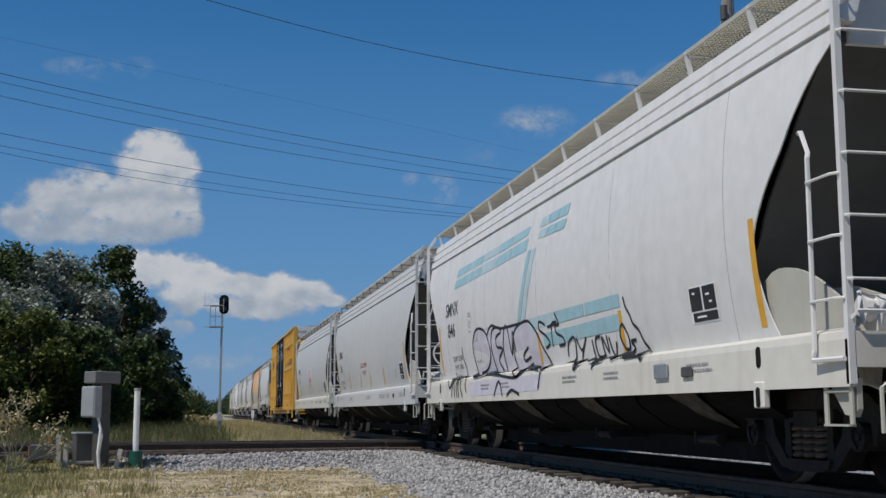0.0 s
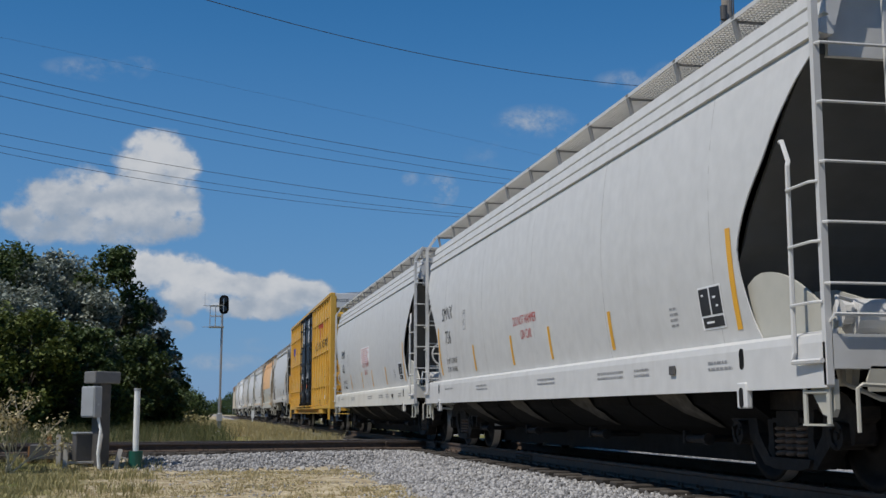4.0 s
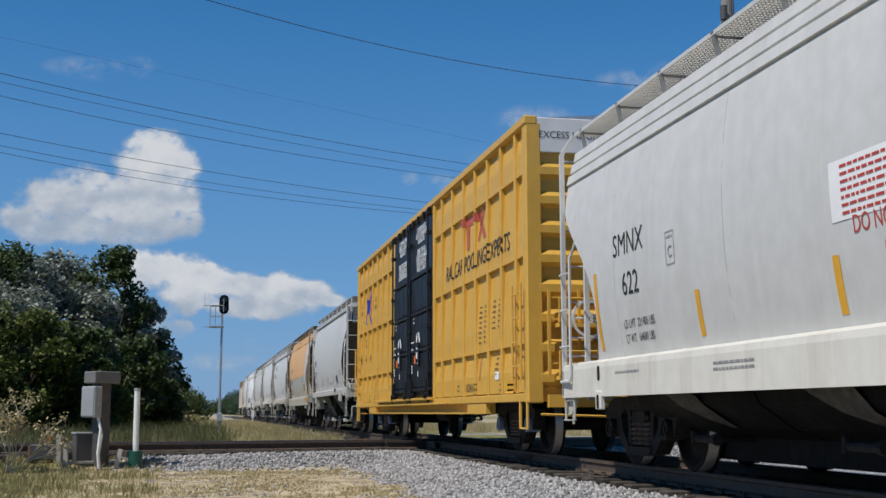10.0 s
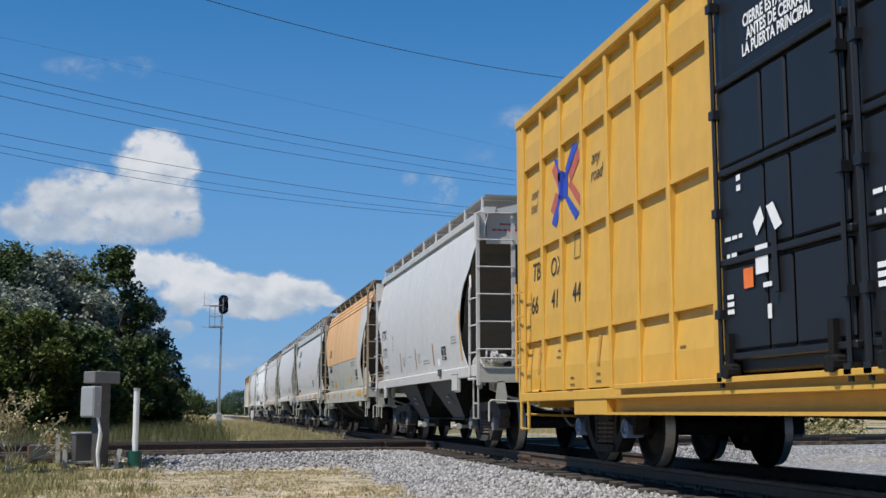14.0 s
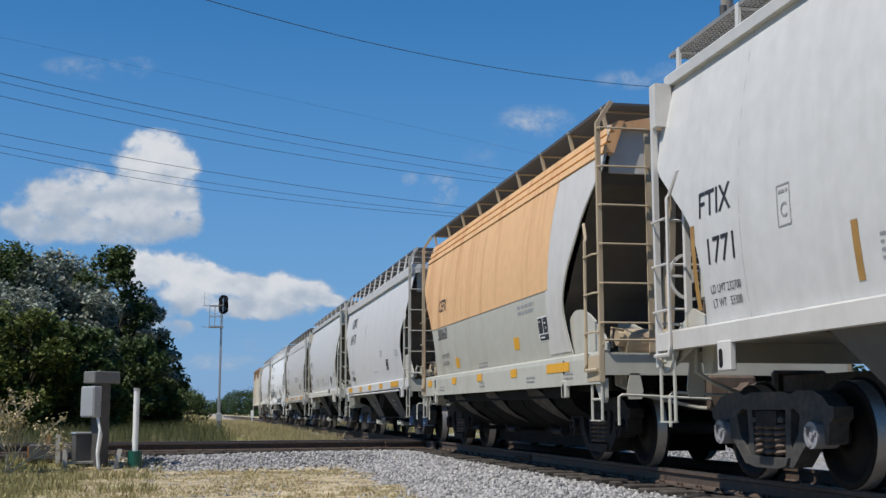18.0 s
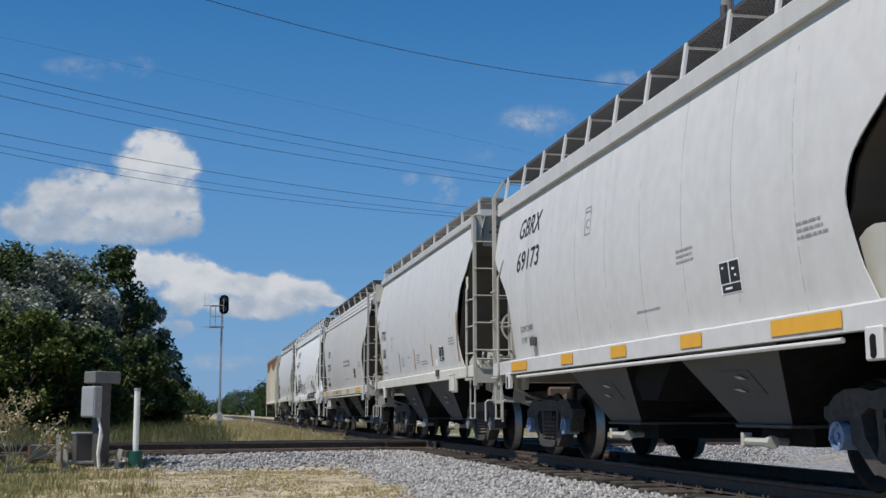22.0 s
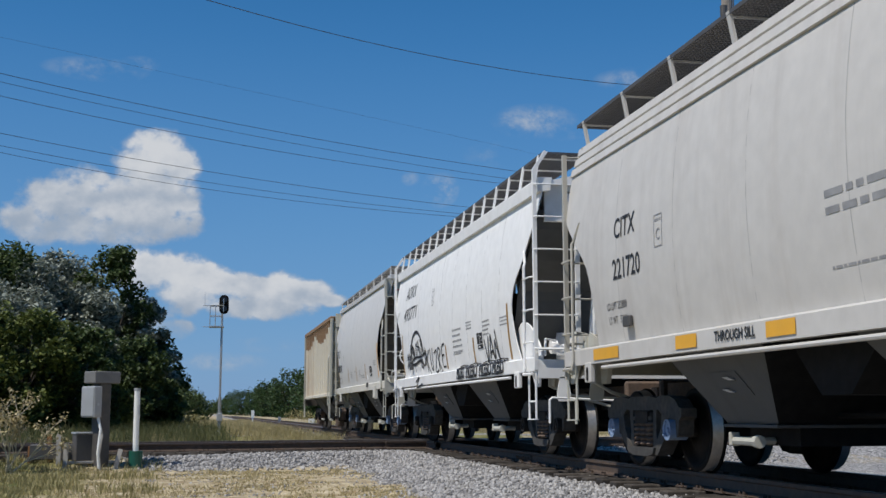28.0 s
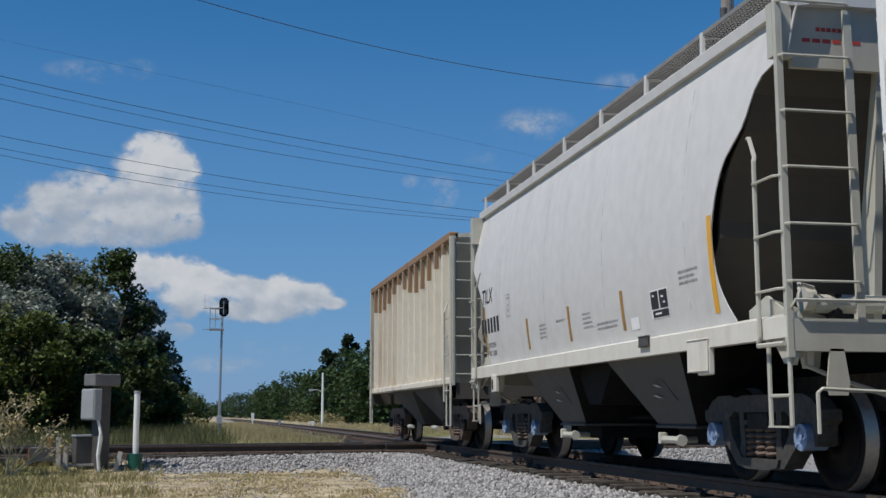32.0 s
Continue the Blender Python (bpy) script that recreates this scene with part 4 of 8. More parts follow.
        # striker casting, branch pipe and small brackets about the coupler
        part("striker", nbox(-0.30, 0.30, min(ye - d * 0.02, ye + d * 0.10), max(ye - d * 0.02, ye + d * 0.10), 0.66, 1.08, 0.03), M["rustcast"], car)
        part("branch_pipe", pipe(bmesh.new(), [(-1.30, ye - d * 0.30, z1 - 0.02), (-1.30, ye - d * 0.30, z1 - 0.40), (-1.05, ye - d * 0.20, z1 - 0.52), (-0.35, ye - d * 0.10, 0.70), (0.10, ye + d * 0.02, 0.68)], 0.022), M["tan"], car)
        part("brake_bracket", prism_x(bmesh.new(), [(d * (h - 0.25), z1 - 0.12), (d * (h - 0.60), z1 - 0.12), (d * (h - 0.50), z1 - 0.42), (d * (h - 0.32), z1 - 0.42)], -1.22, -1.16), M["tan"], car)
        part("hand_rail", pipe(bmesh.new(), [(-1.56, ye - d * 0.04, z1 + 0.02), (-1.56, ye + d * 0.06, z1 + 0.10), (-0.75, ye + d * 0.06, z1 + 0.10), (-0.72, ye - d * 0.04, z1 + 0.02)], 0.015), end_m, car)
        part("retainer_valve", tube(bmesh.new(), (-0.95, ye - d * 0.42, z1 - 0.02), (-0.95, ye - d * 0.42, z1 + 0.20), 0.07, 10), M["steel"], car)
        draft(car, ye, d)
        truck(car, d * (h - truck_in[0 if d < 0 else 1]), tone, caps)
    # bays
    span = L - 2 * 1.35 * 1.30 - 0.3 if bays == "round" else 6.1
    for i in range(nbays):
        if bays == "round":
            w = span / nbays
            yc = -span / 2 + w * (i + 0.5)
            rows = []
            for k in range(9):
                a = math.pi * k / 8
                rows.append((-1.46 * math.cos(a) * (1.0 - 0.12 * math.sin(a)), 1.10 - 0.80 * math.sin(a) ** 0.8))
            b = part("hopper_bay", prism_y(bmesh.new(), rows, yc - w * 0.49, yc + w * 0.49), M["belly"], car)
            # pale dust washed down the belly below the sill
            bm = bmesh.new()
            grid_v = []
            for k in range(8):
                z = 1.02 - 0.075 * k
                sa = ((1.10 - z) / 0.80) ** 1.25
                x = -1.46 * math.sqrt(1 - sa * sa) * (1.0 - 0.12 * sa) - 0.025
                mid = yc + 0.35 - 0.09 * k + 0.05 * rnd.uniform(-1, 1)
                half = (0.20, 0.34, 0.40, 0.36, 0.32, 0.26, 0.18, 0.06)[k] * rnd.uniform(0.85, 1.1)
                grid_v.append([bm.verts.new((x, mid - half + half * q / 2, z)) for q in range(5)])
            for p, q in zip(grid_v, grid_v[1:]):
                for k in range(4):
                    bm.faces.new((p[k], p[k + 1], q[k + 1], q[k]))
            part("dust_patch", bm, M["dust"], b, "pale dust on black paint")
        else:
            yc = (i - 0.5) * 3.63 - bay_shift
            zt = z0 + 0.06
            bm = bmesh.new()
            vt = [bm.verts.new((x, yc + y, zt)) for x, y in ((-1.52, -1.12), (1.52, -1.12), (1.52, 1.12), (-1.52, 1.12))]
            vb = [bm.verts.new((x, yc + y, 0.54)) for x, y in ((-1.08, -0.52), (1.08, -0.52), (1.08, 0.52), (-1.08, 0.52))]
            bm.faces.new(vt[::-1])
            bm.faces.new(vb)
            for k in range(4):
                bm.faces.new((vt[k], vt[(k + 1) % 4], vb[(k + 1) % 4], vb[k]))
            bmesh.ops.recalc_face_normals(bm, faces=bm.faces)
            # Faces towards the neighbouring bay are black: their shade is in the colour.
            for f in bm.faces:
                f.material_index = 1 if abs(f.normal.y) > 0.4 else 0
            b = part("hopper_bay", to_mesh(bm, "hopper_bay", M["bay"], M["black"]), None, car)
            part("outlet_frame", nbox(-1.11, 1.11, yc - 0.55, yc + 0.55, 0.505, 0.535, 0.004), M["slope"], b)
            part("outlet_box", nbox(-0.86, 0.86, yc - 0.50, yc + 0.50, 0.34, 0.50), M["black"], b)
            # dished reinforcing plate with two bolts
            k = (zt - 0.54) / 0.44
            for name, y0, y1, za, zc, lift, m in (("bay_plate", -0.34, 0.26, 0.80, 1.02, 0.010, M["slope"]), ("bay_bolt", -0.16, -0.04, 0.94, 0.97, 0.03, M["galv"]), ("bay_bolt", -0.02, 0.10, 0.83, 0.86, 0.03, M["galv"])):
                bm = bmesh.new()
                fr = []
                for z, dy in ((za, -0.06), (zc, 0.06)):
                    x = -1.08 - (z - 0.54) / k
                    fr.append([bm.verts.new((x - q, yc + y + dy, z)) for y in (y0, y1) for q in (lift, -0.02)])
                for q in ((0, 1, 3, 2),):
                    bm.faces.new([fr[0][v] for v in q])
                    bm.faces.new([fr[1][v] for v in q][::-1])
                for p, q in ((0, 1), (1, 3), (3, 2), (2, 0)):
                    bm.faces.new((fr[0][p], fr[0][q], fr[1][q], fr[1][p]))
                bmesh.ops.recalc_face_normals(bm, faces=bm.faces)
                part(name, bm, m, b)
        bm = bmesh.new()
        tube(bm, (-1.15, yc - 0.22, 0.38), (-1.15, yc + 0.22, 0.38), 0.04, 8)
        tube(bm, (-1.15, yc - 0.22, 0.38), (-1.15, yc - 0.29, 0.38), 0.06, 8)
        box(bm, -1.20, -1.10, yc + 0.22, yc + 0.27, 0.33, 0.46, 0.01)
        tube(bm, (-1.15, yc, 0.38), (0.9, yc, 0.38), 0.035, 8)
        part("outlet_gate", bm, M["tan"] if bays != "round" else M["steel"], car)
    # Black blocks added below the car keep its underside as dark as shade.
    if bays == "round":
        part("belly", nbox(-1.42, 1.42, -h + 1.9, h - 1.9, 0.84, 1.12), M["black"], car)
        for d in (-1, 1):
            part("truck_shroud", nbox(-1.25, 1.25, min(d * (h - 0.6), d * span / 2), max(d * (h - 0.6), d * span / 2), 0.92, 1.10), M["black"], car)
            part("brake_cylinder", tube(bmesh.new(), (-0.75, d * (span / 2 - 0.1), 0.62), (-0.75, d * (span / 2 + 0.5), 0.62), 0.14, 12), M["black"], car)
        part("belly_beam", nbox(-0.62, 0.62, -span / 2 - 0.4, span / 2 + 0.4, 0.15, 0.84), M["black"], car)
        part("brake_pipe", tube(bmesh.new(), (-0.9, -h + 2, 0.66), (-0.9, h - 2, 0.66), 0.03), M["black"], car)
    else:
        # Black fillers give the gaps between the bays their shade as colour.
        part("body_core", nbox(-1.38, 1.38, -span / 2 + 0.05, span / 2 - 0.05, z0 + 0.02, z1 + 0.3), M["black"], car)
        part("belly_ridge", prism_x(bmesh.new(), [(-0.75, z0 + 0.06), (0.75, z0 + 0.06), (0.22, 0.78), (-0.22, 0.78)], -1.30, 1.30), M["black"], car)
        part("train_line", tube(bmesh.new(), (-0.5, -h + 1.0, 0.62), (-0.5, h - 1.0, 0.62), 0.03), M["black"], car)
    return car


def reflectors(car, ys, z0, z1, m, hw=bulge, w=0.09):
    for y in ys:
        decal(car, "reflector", y, (z0 + z1) / 2, w, z1 - z0, m, hw)


def data_plate(car, y, z, w=0.55, h=0.45, m_edge="decal"):
    """Black consolidated stencil panels on a thin pale backing, with specks of print."""
    h *= 0.74
    d = decal(car, "stencil_panel", y, z, w, h, M[m_edge])
    for dy, dz, a, b in ((0.25, 0.14, 0.42, 0.62), (-0.24, 0.14, 0.44, 0.62), (-0.02, -0.34, 0.88, 0.24)):
        decal(car, "panel_black", y + w * dy, z + h * dz, w * a, h * b, M["ink"], lift=0.007).parent = d
    for dy, dz, a in ((0.30, 0.30, 0.10), (-0.20, 0.22, 0.14), (-0.28, 0.02, 0.10), (0.1, -0.34, 0.34)):
        decal(car, "panel_print", y + w * dy, z + h * dz, w * a, 0.02, M["decal"], lift=0.010).parent = d
    return d


def plate_c(car, y, z):
    """Small outlined clearance plate with a letter."""
    for dy, dz, w, h in ((0, 0.165, 0.21, 0.010), (0, -0.165, 0.21, 0.010), (0.105, 0, 0.010, 0.33), (-0.105, 0, 0.010, 0.33)):
        decal(car, "plate_line", y + dy, z + dz, w, h, M["print"])
    words(car, "C", y, z - 0.045, 0.17, M["print"])
    bars(car, y + 0.08, z + 0.10, 0.16, 1, M["print"], h=0.025)


def stroke(car, pts, r, m, hw=bulge, lift=0.006, name="spray_line"):
    """A hand-drawn line on the side: a smooth ribbon through points (y, z)."""
    p = [Vector(q) for q in pts]
    fine = []
    for i in range(len(p) - 1):
        a, b, c, d = p[max(i - 1, 0)], p[i], p[i + 1], p[min(i + 2, len(p) - 1)]
        for k in range(5):
            t = k / 5
            fine.append(0.5 * ((2 * b) + (c - a) * t + (2 * a - 5 * b + 4 * c - d) * t * t + (3 * b - a - 3 * c + d) * t ** 3))
    fine.append(p[-1])
    bm = bmesh.new()
    rows = []
    for i, q in enumerate(fine):
        t = fine[min(i + 1, len(fine) - 1)] - fine[max(i - 1, 0)]
        n = Vector((-t.y, t.x))
        n = n.normalized() * r if n.length > 1e-6 else Vector((0, r))
        rows.append([bm.verts.new((-hw(w.y) - lift, w.x, w.y)) for w in (q + n, q - n)])
    for a, b in zip(rows, rows[1:]):
        bm.faces.new((a[0], a[1], b[1], b[0]))
    return part(name, bm, m, car)


def quad(car, corners, m, hw=bulge, lift=0.004, name="paint_band"):
    """A four-cornered patch of paint that follows the side; corners (y, z) in turn."""
    a, b, c, d = [Vector(q) for q in corners]
    n = 8
    bm = bmesh.new()
    g = [[(a.lerp(b, j / n)).lerp(d.lerp(c, j / n), i / n) for j in range(n + 1)] for i in range(n + 1)]
    vs = [[bm.verts.new((-hw(p.y) - lift, p.x, p.y)) for p in r] for r in g]
    for i in range(n):
        for j in range(n):
            bm.faces.new((vs[i][j], vs[i][j + 1], vs[i + 1][j + 1], vs[i + 1][j]))
    return part(name, bm, m, car)


def blob(car, pts, m, hw=bulge, lift=0.004, name="spray_fill"):
    bm = bmesh.new()
    c = bm.verts.new((-hw(sum(p[1] for p in pts) / len(pts)) - lift, sum(p[0] for p in pts) / len(pts), sum(p[1] for p in pts) / len(pts)))
    vs = [bm.verts.new((-hw(z) - lift, y, z)) for y, z in pts]
    for i in range(len(vs)):
        bm.faces.new((c, vs[i], vs[(i + 1) % len(vs)]))
    return part(name, bm, m, car)


CARS = []


def place(car, u0, u1):
    CARS.append((car, (u0 + u1) / 2))
    return car


# ---------------------------------------------------------------- the cars of the train, in running order


def local(car, u0, u1):
    c = (u0 + u1) / 2
    return lambda u: u - c


def long_hopper(u0, u1, paint_m, label, seed, inner, grid=None, sill_m=None):
    c = hopper("covered_hopper", label, u1 - u0, paint_m, "ribs", (0.83, 1.27), "round", 1.35, 6, "steel", "steel", 1.62, None, None, sill_m, 3.57, 4.05, 4, 4.28, seed, 0, inner, grid)
    return place(c, u0, u1), local(c, u0, u1)


# leading car, of which only the tail is seen
car, at = long_hopper(-33.3, -17.25, M["white"], "white covered hopper car ahead of the graffiti car", 1, M["pale"])

car, at = long_hopper(-15.9, 0.31, M["white"], "white covered hopper car with graffiti and faded teal stripes", 2, M["tan"], None, M["sill_cream"])
words(car, "SMNX", at(-2.18), 2.53, 0.36, M["ink"], 1.06, bold=0.004)
words(car, "846", at(-2.12), 2.14, 0.36, M["ink"], 1.15, bold=0.004)
words(car, "LD LMT  221300", at(-2.45), 1.62, 0.13, M["ink"], 0.85)
words(car, "LT WT   64700", at(-2.45), 1.46, 0.13, M["ink"], 0.85)
plate_c(car, at(-3.6), 2.20)
decal(car, "reflector", at(-1.02), 1.82, 0.10, 0.92, M["stripe"])
decal(car, "reflector", at(-14.42), 1.82, 0.10, 0.92, M["stripe"])
data_plate(car, at(-13.3), 1.66, 0.62, 0.48)
wide = lambda z: 1.604 if z < 1.272 else bulge(z)


def spray(pts, r=0.02, m="ink"):
    stroke(car, [(at(u), z) for u, z in pts], r, M[m], wide)


# worn teal bands, the trace of an old livery
quad(car, [(at(-2.57), 3.24), (at(-3.69), 3.25), (at(-3.57), 3.12), (at(-2.45), 3.10)], M["teal"], name="teal_band")
quad(car, [(at(-3.75), 3.25), (at(-4.62), 3.27), (at(-4.50), 3.13), (at(-3.63), 3.12)], M["teal"], name="teal_band")
quad(car, [(at(-4.68), 3.27), (at(-5.55), 3.28), (at(-5.43), 3.15), (at(-4.56), 3.14)], M["teal_pale"], name="teal_band")
quad(car, [(at(-5.61), 3.28), (at(-6.48), 3.30), (at(-6.36), 3.17), (at(-5.49), 3.15)], M["teal"], name="teal_band")
quad(car, [(at(-6.54), 3.30), (at(-7.41), 3.31), (at(-7.29), 3.19), (at(-6.42), 3.17)], M["teal"], name="teal_band")
quad(car, [(at(-2.45), 3.05), (at(-3.59), 3.07), (at(-3.47), 2.91), (at(-2.33), 2.90)], M["teal"], name="teal_band")
quad(car, [(at(-3.65), 3.07), (at(-4.54), 3.08), (at(-4.42), 2.93), (at(-3.53), 2.91)], M["teal"], name="teal_band")
quad(car, [(at(-4.60), 3.09), (at(-5.49), 3.10), (at(-5.37), 2.94), (at(-4.48), 2.93)], M["teal_pale"], name="teal_band")
quad(car, [(at(-5.54), 3.10), (at(-6.44), 3.12), (at(-6.32), 2.96), (at(-5.42), 2.94)], M["teal"], name="teal_band")
quad(car, [(at(-6.49), 3.12), (at(-7.38), 3.14), (at(-7.26), 2.97), (at(-6.37), 2.96)], M["teal"], name="teal_band")
quad(car, [(at(-7.98), 3.33), (at(-8.40), 3.33), (at(-8.30), 3.20), (at(-7.88), 3.21)], M["teal_pale"], name="teal_band")
quad(car, [(at(-8.42), 3.33), (at(-8.84), 3.33), (at(-8.74), 3.20), (at(-8.32), 3.20)], M["teal"], name="teal_band")
quad(car, [(at(-8.86), 3.33), (at(-9.28), 3.33), (at(-9.18), 3.19), (at(-8.76), 3.20)], M["teal"], name="teal_band")
quad(car, [(at(-7.94), 3.17), (at(-8.34), 3.16), (at(-8.24), 3.04), (at(-7.84), 3.05)], M["teal_pale"], name="teal_band")
quad(car, [(at(-8.36), 3.16), (at(-8.76), 3.15), (at(-8.66), 3.03), (at(-8.26), 3.04)], M["teal"], name="teal_band")
quad(car, [(at(-8.78), 3.15), (at(-9.18), 3.14), (at(-9.08), 3.02), (at(-8.68), 3.03)], M["teal"], name="teal_band")
quad(car, [(at(-7.36), 2.95), (at(-7.55), 2.95), (at(-6.95), 1.98), (at(-6.76), 1.98)], M["teal"], name="teal_band")
quad(car, [(at(-7.62), 2.95), (at(-7.80), 2.95), (at(-7.18), 1.98), (at(-7.02), 1.98)], M["teal_pale"], name="teal_band")
quad(car, [(at(-7.33), 1.97), (at(-8.55), 1.97), (at(-8.55), 1.81), (at(-7.33), 1.81)], M["teal_pale"], name="teal_band")
quad(car, [(at(-8.60), 1.97), (at(-9.82), 1.97), (at(-9.82), 1.82), (at(-8.60), 1.81)], M["teal"], name="teal_band")
quad(car, [(at(-9.87), 1.97), (at(-11.09), 1.97), (at(-11.09), 1.82), (at(-9.87), 1.82)], M["teal"], name="teal_band")
quad(car, [(at(-8.00), 1.72), (at(-9.49), 1.73), (at(-9.49), 1.55), (at(-8.00), 1.54)], M["teal"], name="teal_band")
quad(car, [(at(-9.53), 1.73), (at(-11.01), 1.75), (at(-11.01), 1.57), (at(-9.53), 1.56)], M["teal"], name="teal_band")
decal(car, "reflector", at(-7.75), 1.52, 0.10, 0.44, M["stripe"])
decal(car, "reflector", at(-11.05), 1.55, 0.10, 0.46, M["stripe"])
# spray-paint tags: a filled one in bubble letters, and thin black ones
blob(car, [(at(u), z) for u, z in ((-3.7, 1.28), (-8.15, 1.28), (-7.92, 1.53), (-7.61, 1.8), (-7.3, 1.93), (-6.4, 1.93), (-5.15, 2.02), (-4.15, 2.03), (-3.77, 1.79))], M["pink"], bulge, 0.004)
quad(car, [(at(-3.66), 1.165), (at(-8.1), 1.165), (at(-7.9), 0.95), (at(-3.7), 0.92)], M["pink"], lambda z: 1.6, 0.003, "spray_fill")
spray([(-3.91, 1.27), (-3.74, 1.73), (-3.99, 2.01), (-4.43, 2.03), (-4.78, 1.91), (-4.93, 1.59), (-4.61, 1.36), (-4.11, 1.3)], 0.022)
spray([(-4.78, 1.88), (-5.15, 2.03), (-5.71, 1.95), (-6.41, 1.94), (-6.89, 1.94), (-7.33, 1.94), (-7.67, 1.77), (-7.92, 1.53), (-8.2, 1.29), (-8.03, 1.23), (-7.88, 0.97)], 0.022)
spray([(-5.21, 1.28), (-5.03, 1.65), (-5.19, 1.95), (-5.62, 1.97), (-5.71, 1.89), (-5.41, 1.83), (-5.4, 1.68), (-5.73, 1.63), (-5.43, 1.47), (-5.64, 1.29)], 0.022)
spray([(-5.85, 1.25), (-5.78, 1.6), (-5.96, 1.93), (-6.15, 1.91), (-6.25, 1.51), (-6.43, 1.86), (-6.48, 1.55)], 0.022)
spray([(-6.89, 1.94), (-6.5, 1.82), (-6.38, 1.45), (-6.68, 1.17), (-7.15, 1.3), (-7.32, 1.34)], 0.022)
spray([(-7.19, 1.58), (-6.89, 1.48), (-6.93, 1.39), (-7.26, 1.44)], 0.022)
spray([(-7.9, 1.24), (-7.29, 1.29), (-6.68, 1.16), (-5.67, 1.23), (-4.91, 1.29), (-4.28, 1.25), (-3.95, 1.25)], 0.022)
spray([(-5.38, 0.91), (-5.7, 1.13), (-5.92, 0.9)], 0.022)
spray([(-6.18, 0.9), (-6.46, 0.98), (-6.9, 0.91)], 0.022)
spray([(-8.14, 1.83), (-7.88, 1.89), (-7.85, 1.78), (-8.13, 1.68), (-8.27, 1.57), (-8.05, 1.52)], 0.020)
spray([(-8.24, 1.79), (-8.68, 1.82), (-8.44, 1.81), (-8.39, 1.52)], 0.020)
spray([(-8.61, 1.96), (-8.76, 1.8), (-8.6, 1.79), (-8.61, 1.69), (-8.86, 1.62), (-8.92, 1.53), (-8.66, 1.52)], 0.020)
spray([(-8.98, 1.36), (-9.05, 1.52), (-9.27, 1.59), (-9.35, 1.54), (-9.3, 1.34), (-9.19, 1.29)], 0.020)
spray([(-9.39, 1.58), (-9.56, 1.41), (-9.78, 1.56), (-9.55, 1.35), (-9.47, 1.18), (-9.59, 1.22), (-9.76, 1.29)], 0.020)
spray([(-9.99, 1.52), (-10.04, 1.28), (-10.24, 1.28)], 0.020)
spray([(-10.3, 1.54), (-10.11, 1.51), (-10.15, 1.31), (-10.41, 1.31)], 0.020)
spray([(-10.37, 1.31), (-10.35, 1.53), (-10.52, 1.34), (-10.51, 1.54)], 0.020)
spray([(-10.59, 1.51), (-10.66, 1.33), (-10.75, 1.29), (-10.82, 1.45)], 0.020)
spray([(-11.01, 1.59), (-11.1, 1.62), (-11.22, 1.49), (-11.22, 1.36), (-11.09, 1.35), (-10.98, 1.48), (-11.01, 1.59)], 0.020)
spray([(-11.45, 1.43), (-11.29, 1.42), (-11.37, 1.35), (-11.25, 1.29), (-11.0, 1.29), (-10.84, 1.24)], 0.020)
spray([(-10.18, 1.15), (-10.23, 1.22), (-10.53, 1.26)], 0.020)
spray([(-11.22, 1.92), (-11.26, 1.81), (-11.36, 1.71), (-11.42, 1.61), (-11.56, 1.53), (-11.66, 1.4), (-11.81, 1.28), (-11.77, 1.2), (-11.68, 1.26), (-11.25, 1.25)], 0.020)
spray([(-2.88, 1.81), (-2.92, 1.6), (-3.06, 1.42), (-3.02, 1.26), (-2.9, 1.12), (-3.08, 0.92)], 0.020)
spray([(-1.89, 1.24), (-1.96, 1.11), (-2.08, 1.12), (-2.4, 1.31), (-2.22, 1.12), (-2.18, 0.93)], 0.020)
spray([(-2.54, 1.32), (-2.38, 1.14), (-2.45, 0.92)], 0.020)
spray([(-2.72, 1.29), (-2.56, 1.1), (-2.65, 0.92)], 0.020)
spray([(-2.82, 1.29), (-2.7, 1.09), (-2.82, 0.91)], 0.020)
spray([(-2.1, 1.37), (-2.19, 1.29), (-2.28, 1.26)], 0.020)
spray([(-3.39, 1.27), (-3.31, 1.13), (-3.39, 0.99)], 0.020)
for k, yy in enumerate((-4.5, -5.8, -9.0, -10.6, -13.0)):
    bars(car, at(yy), 1.08, 0.6, 2, M["print"], 0.055, 0.022, wide, k)
part("placard_holder", nbox(-1.63, -1.61, at(-12.55), at(-12.2), 0.98, 1.13, 0.01), M["galv"], car)
part("placard_holder", nbox(-1.63, -1.61, at(-13.15), at(-12.9), 0.98, 1.08, 0.01), M["boxdark"], car)


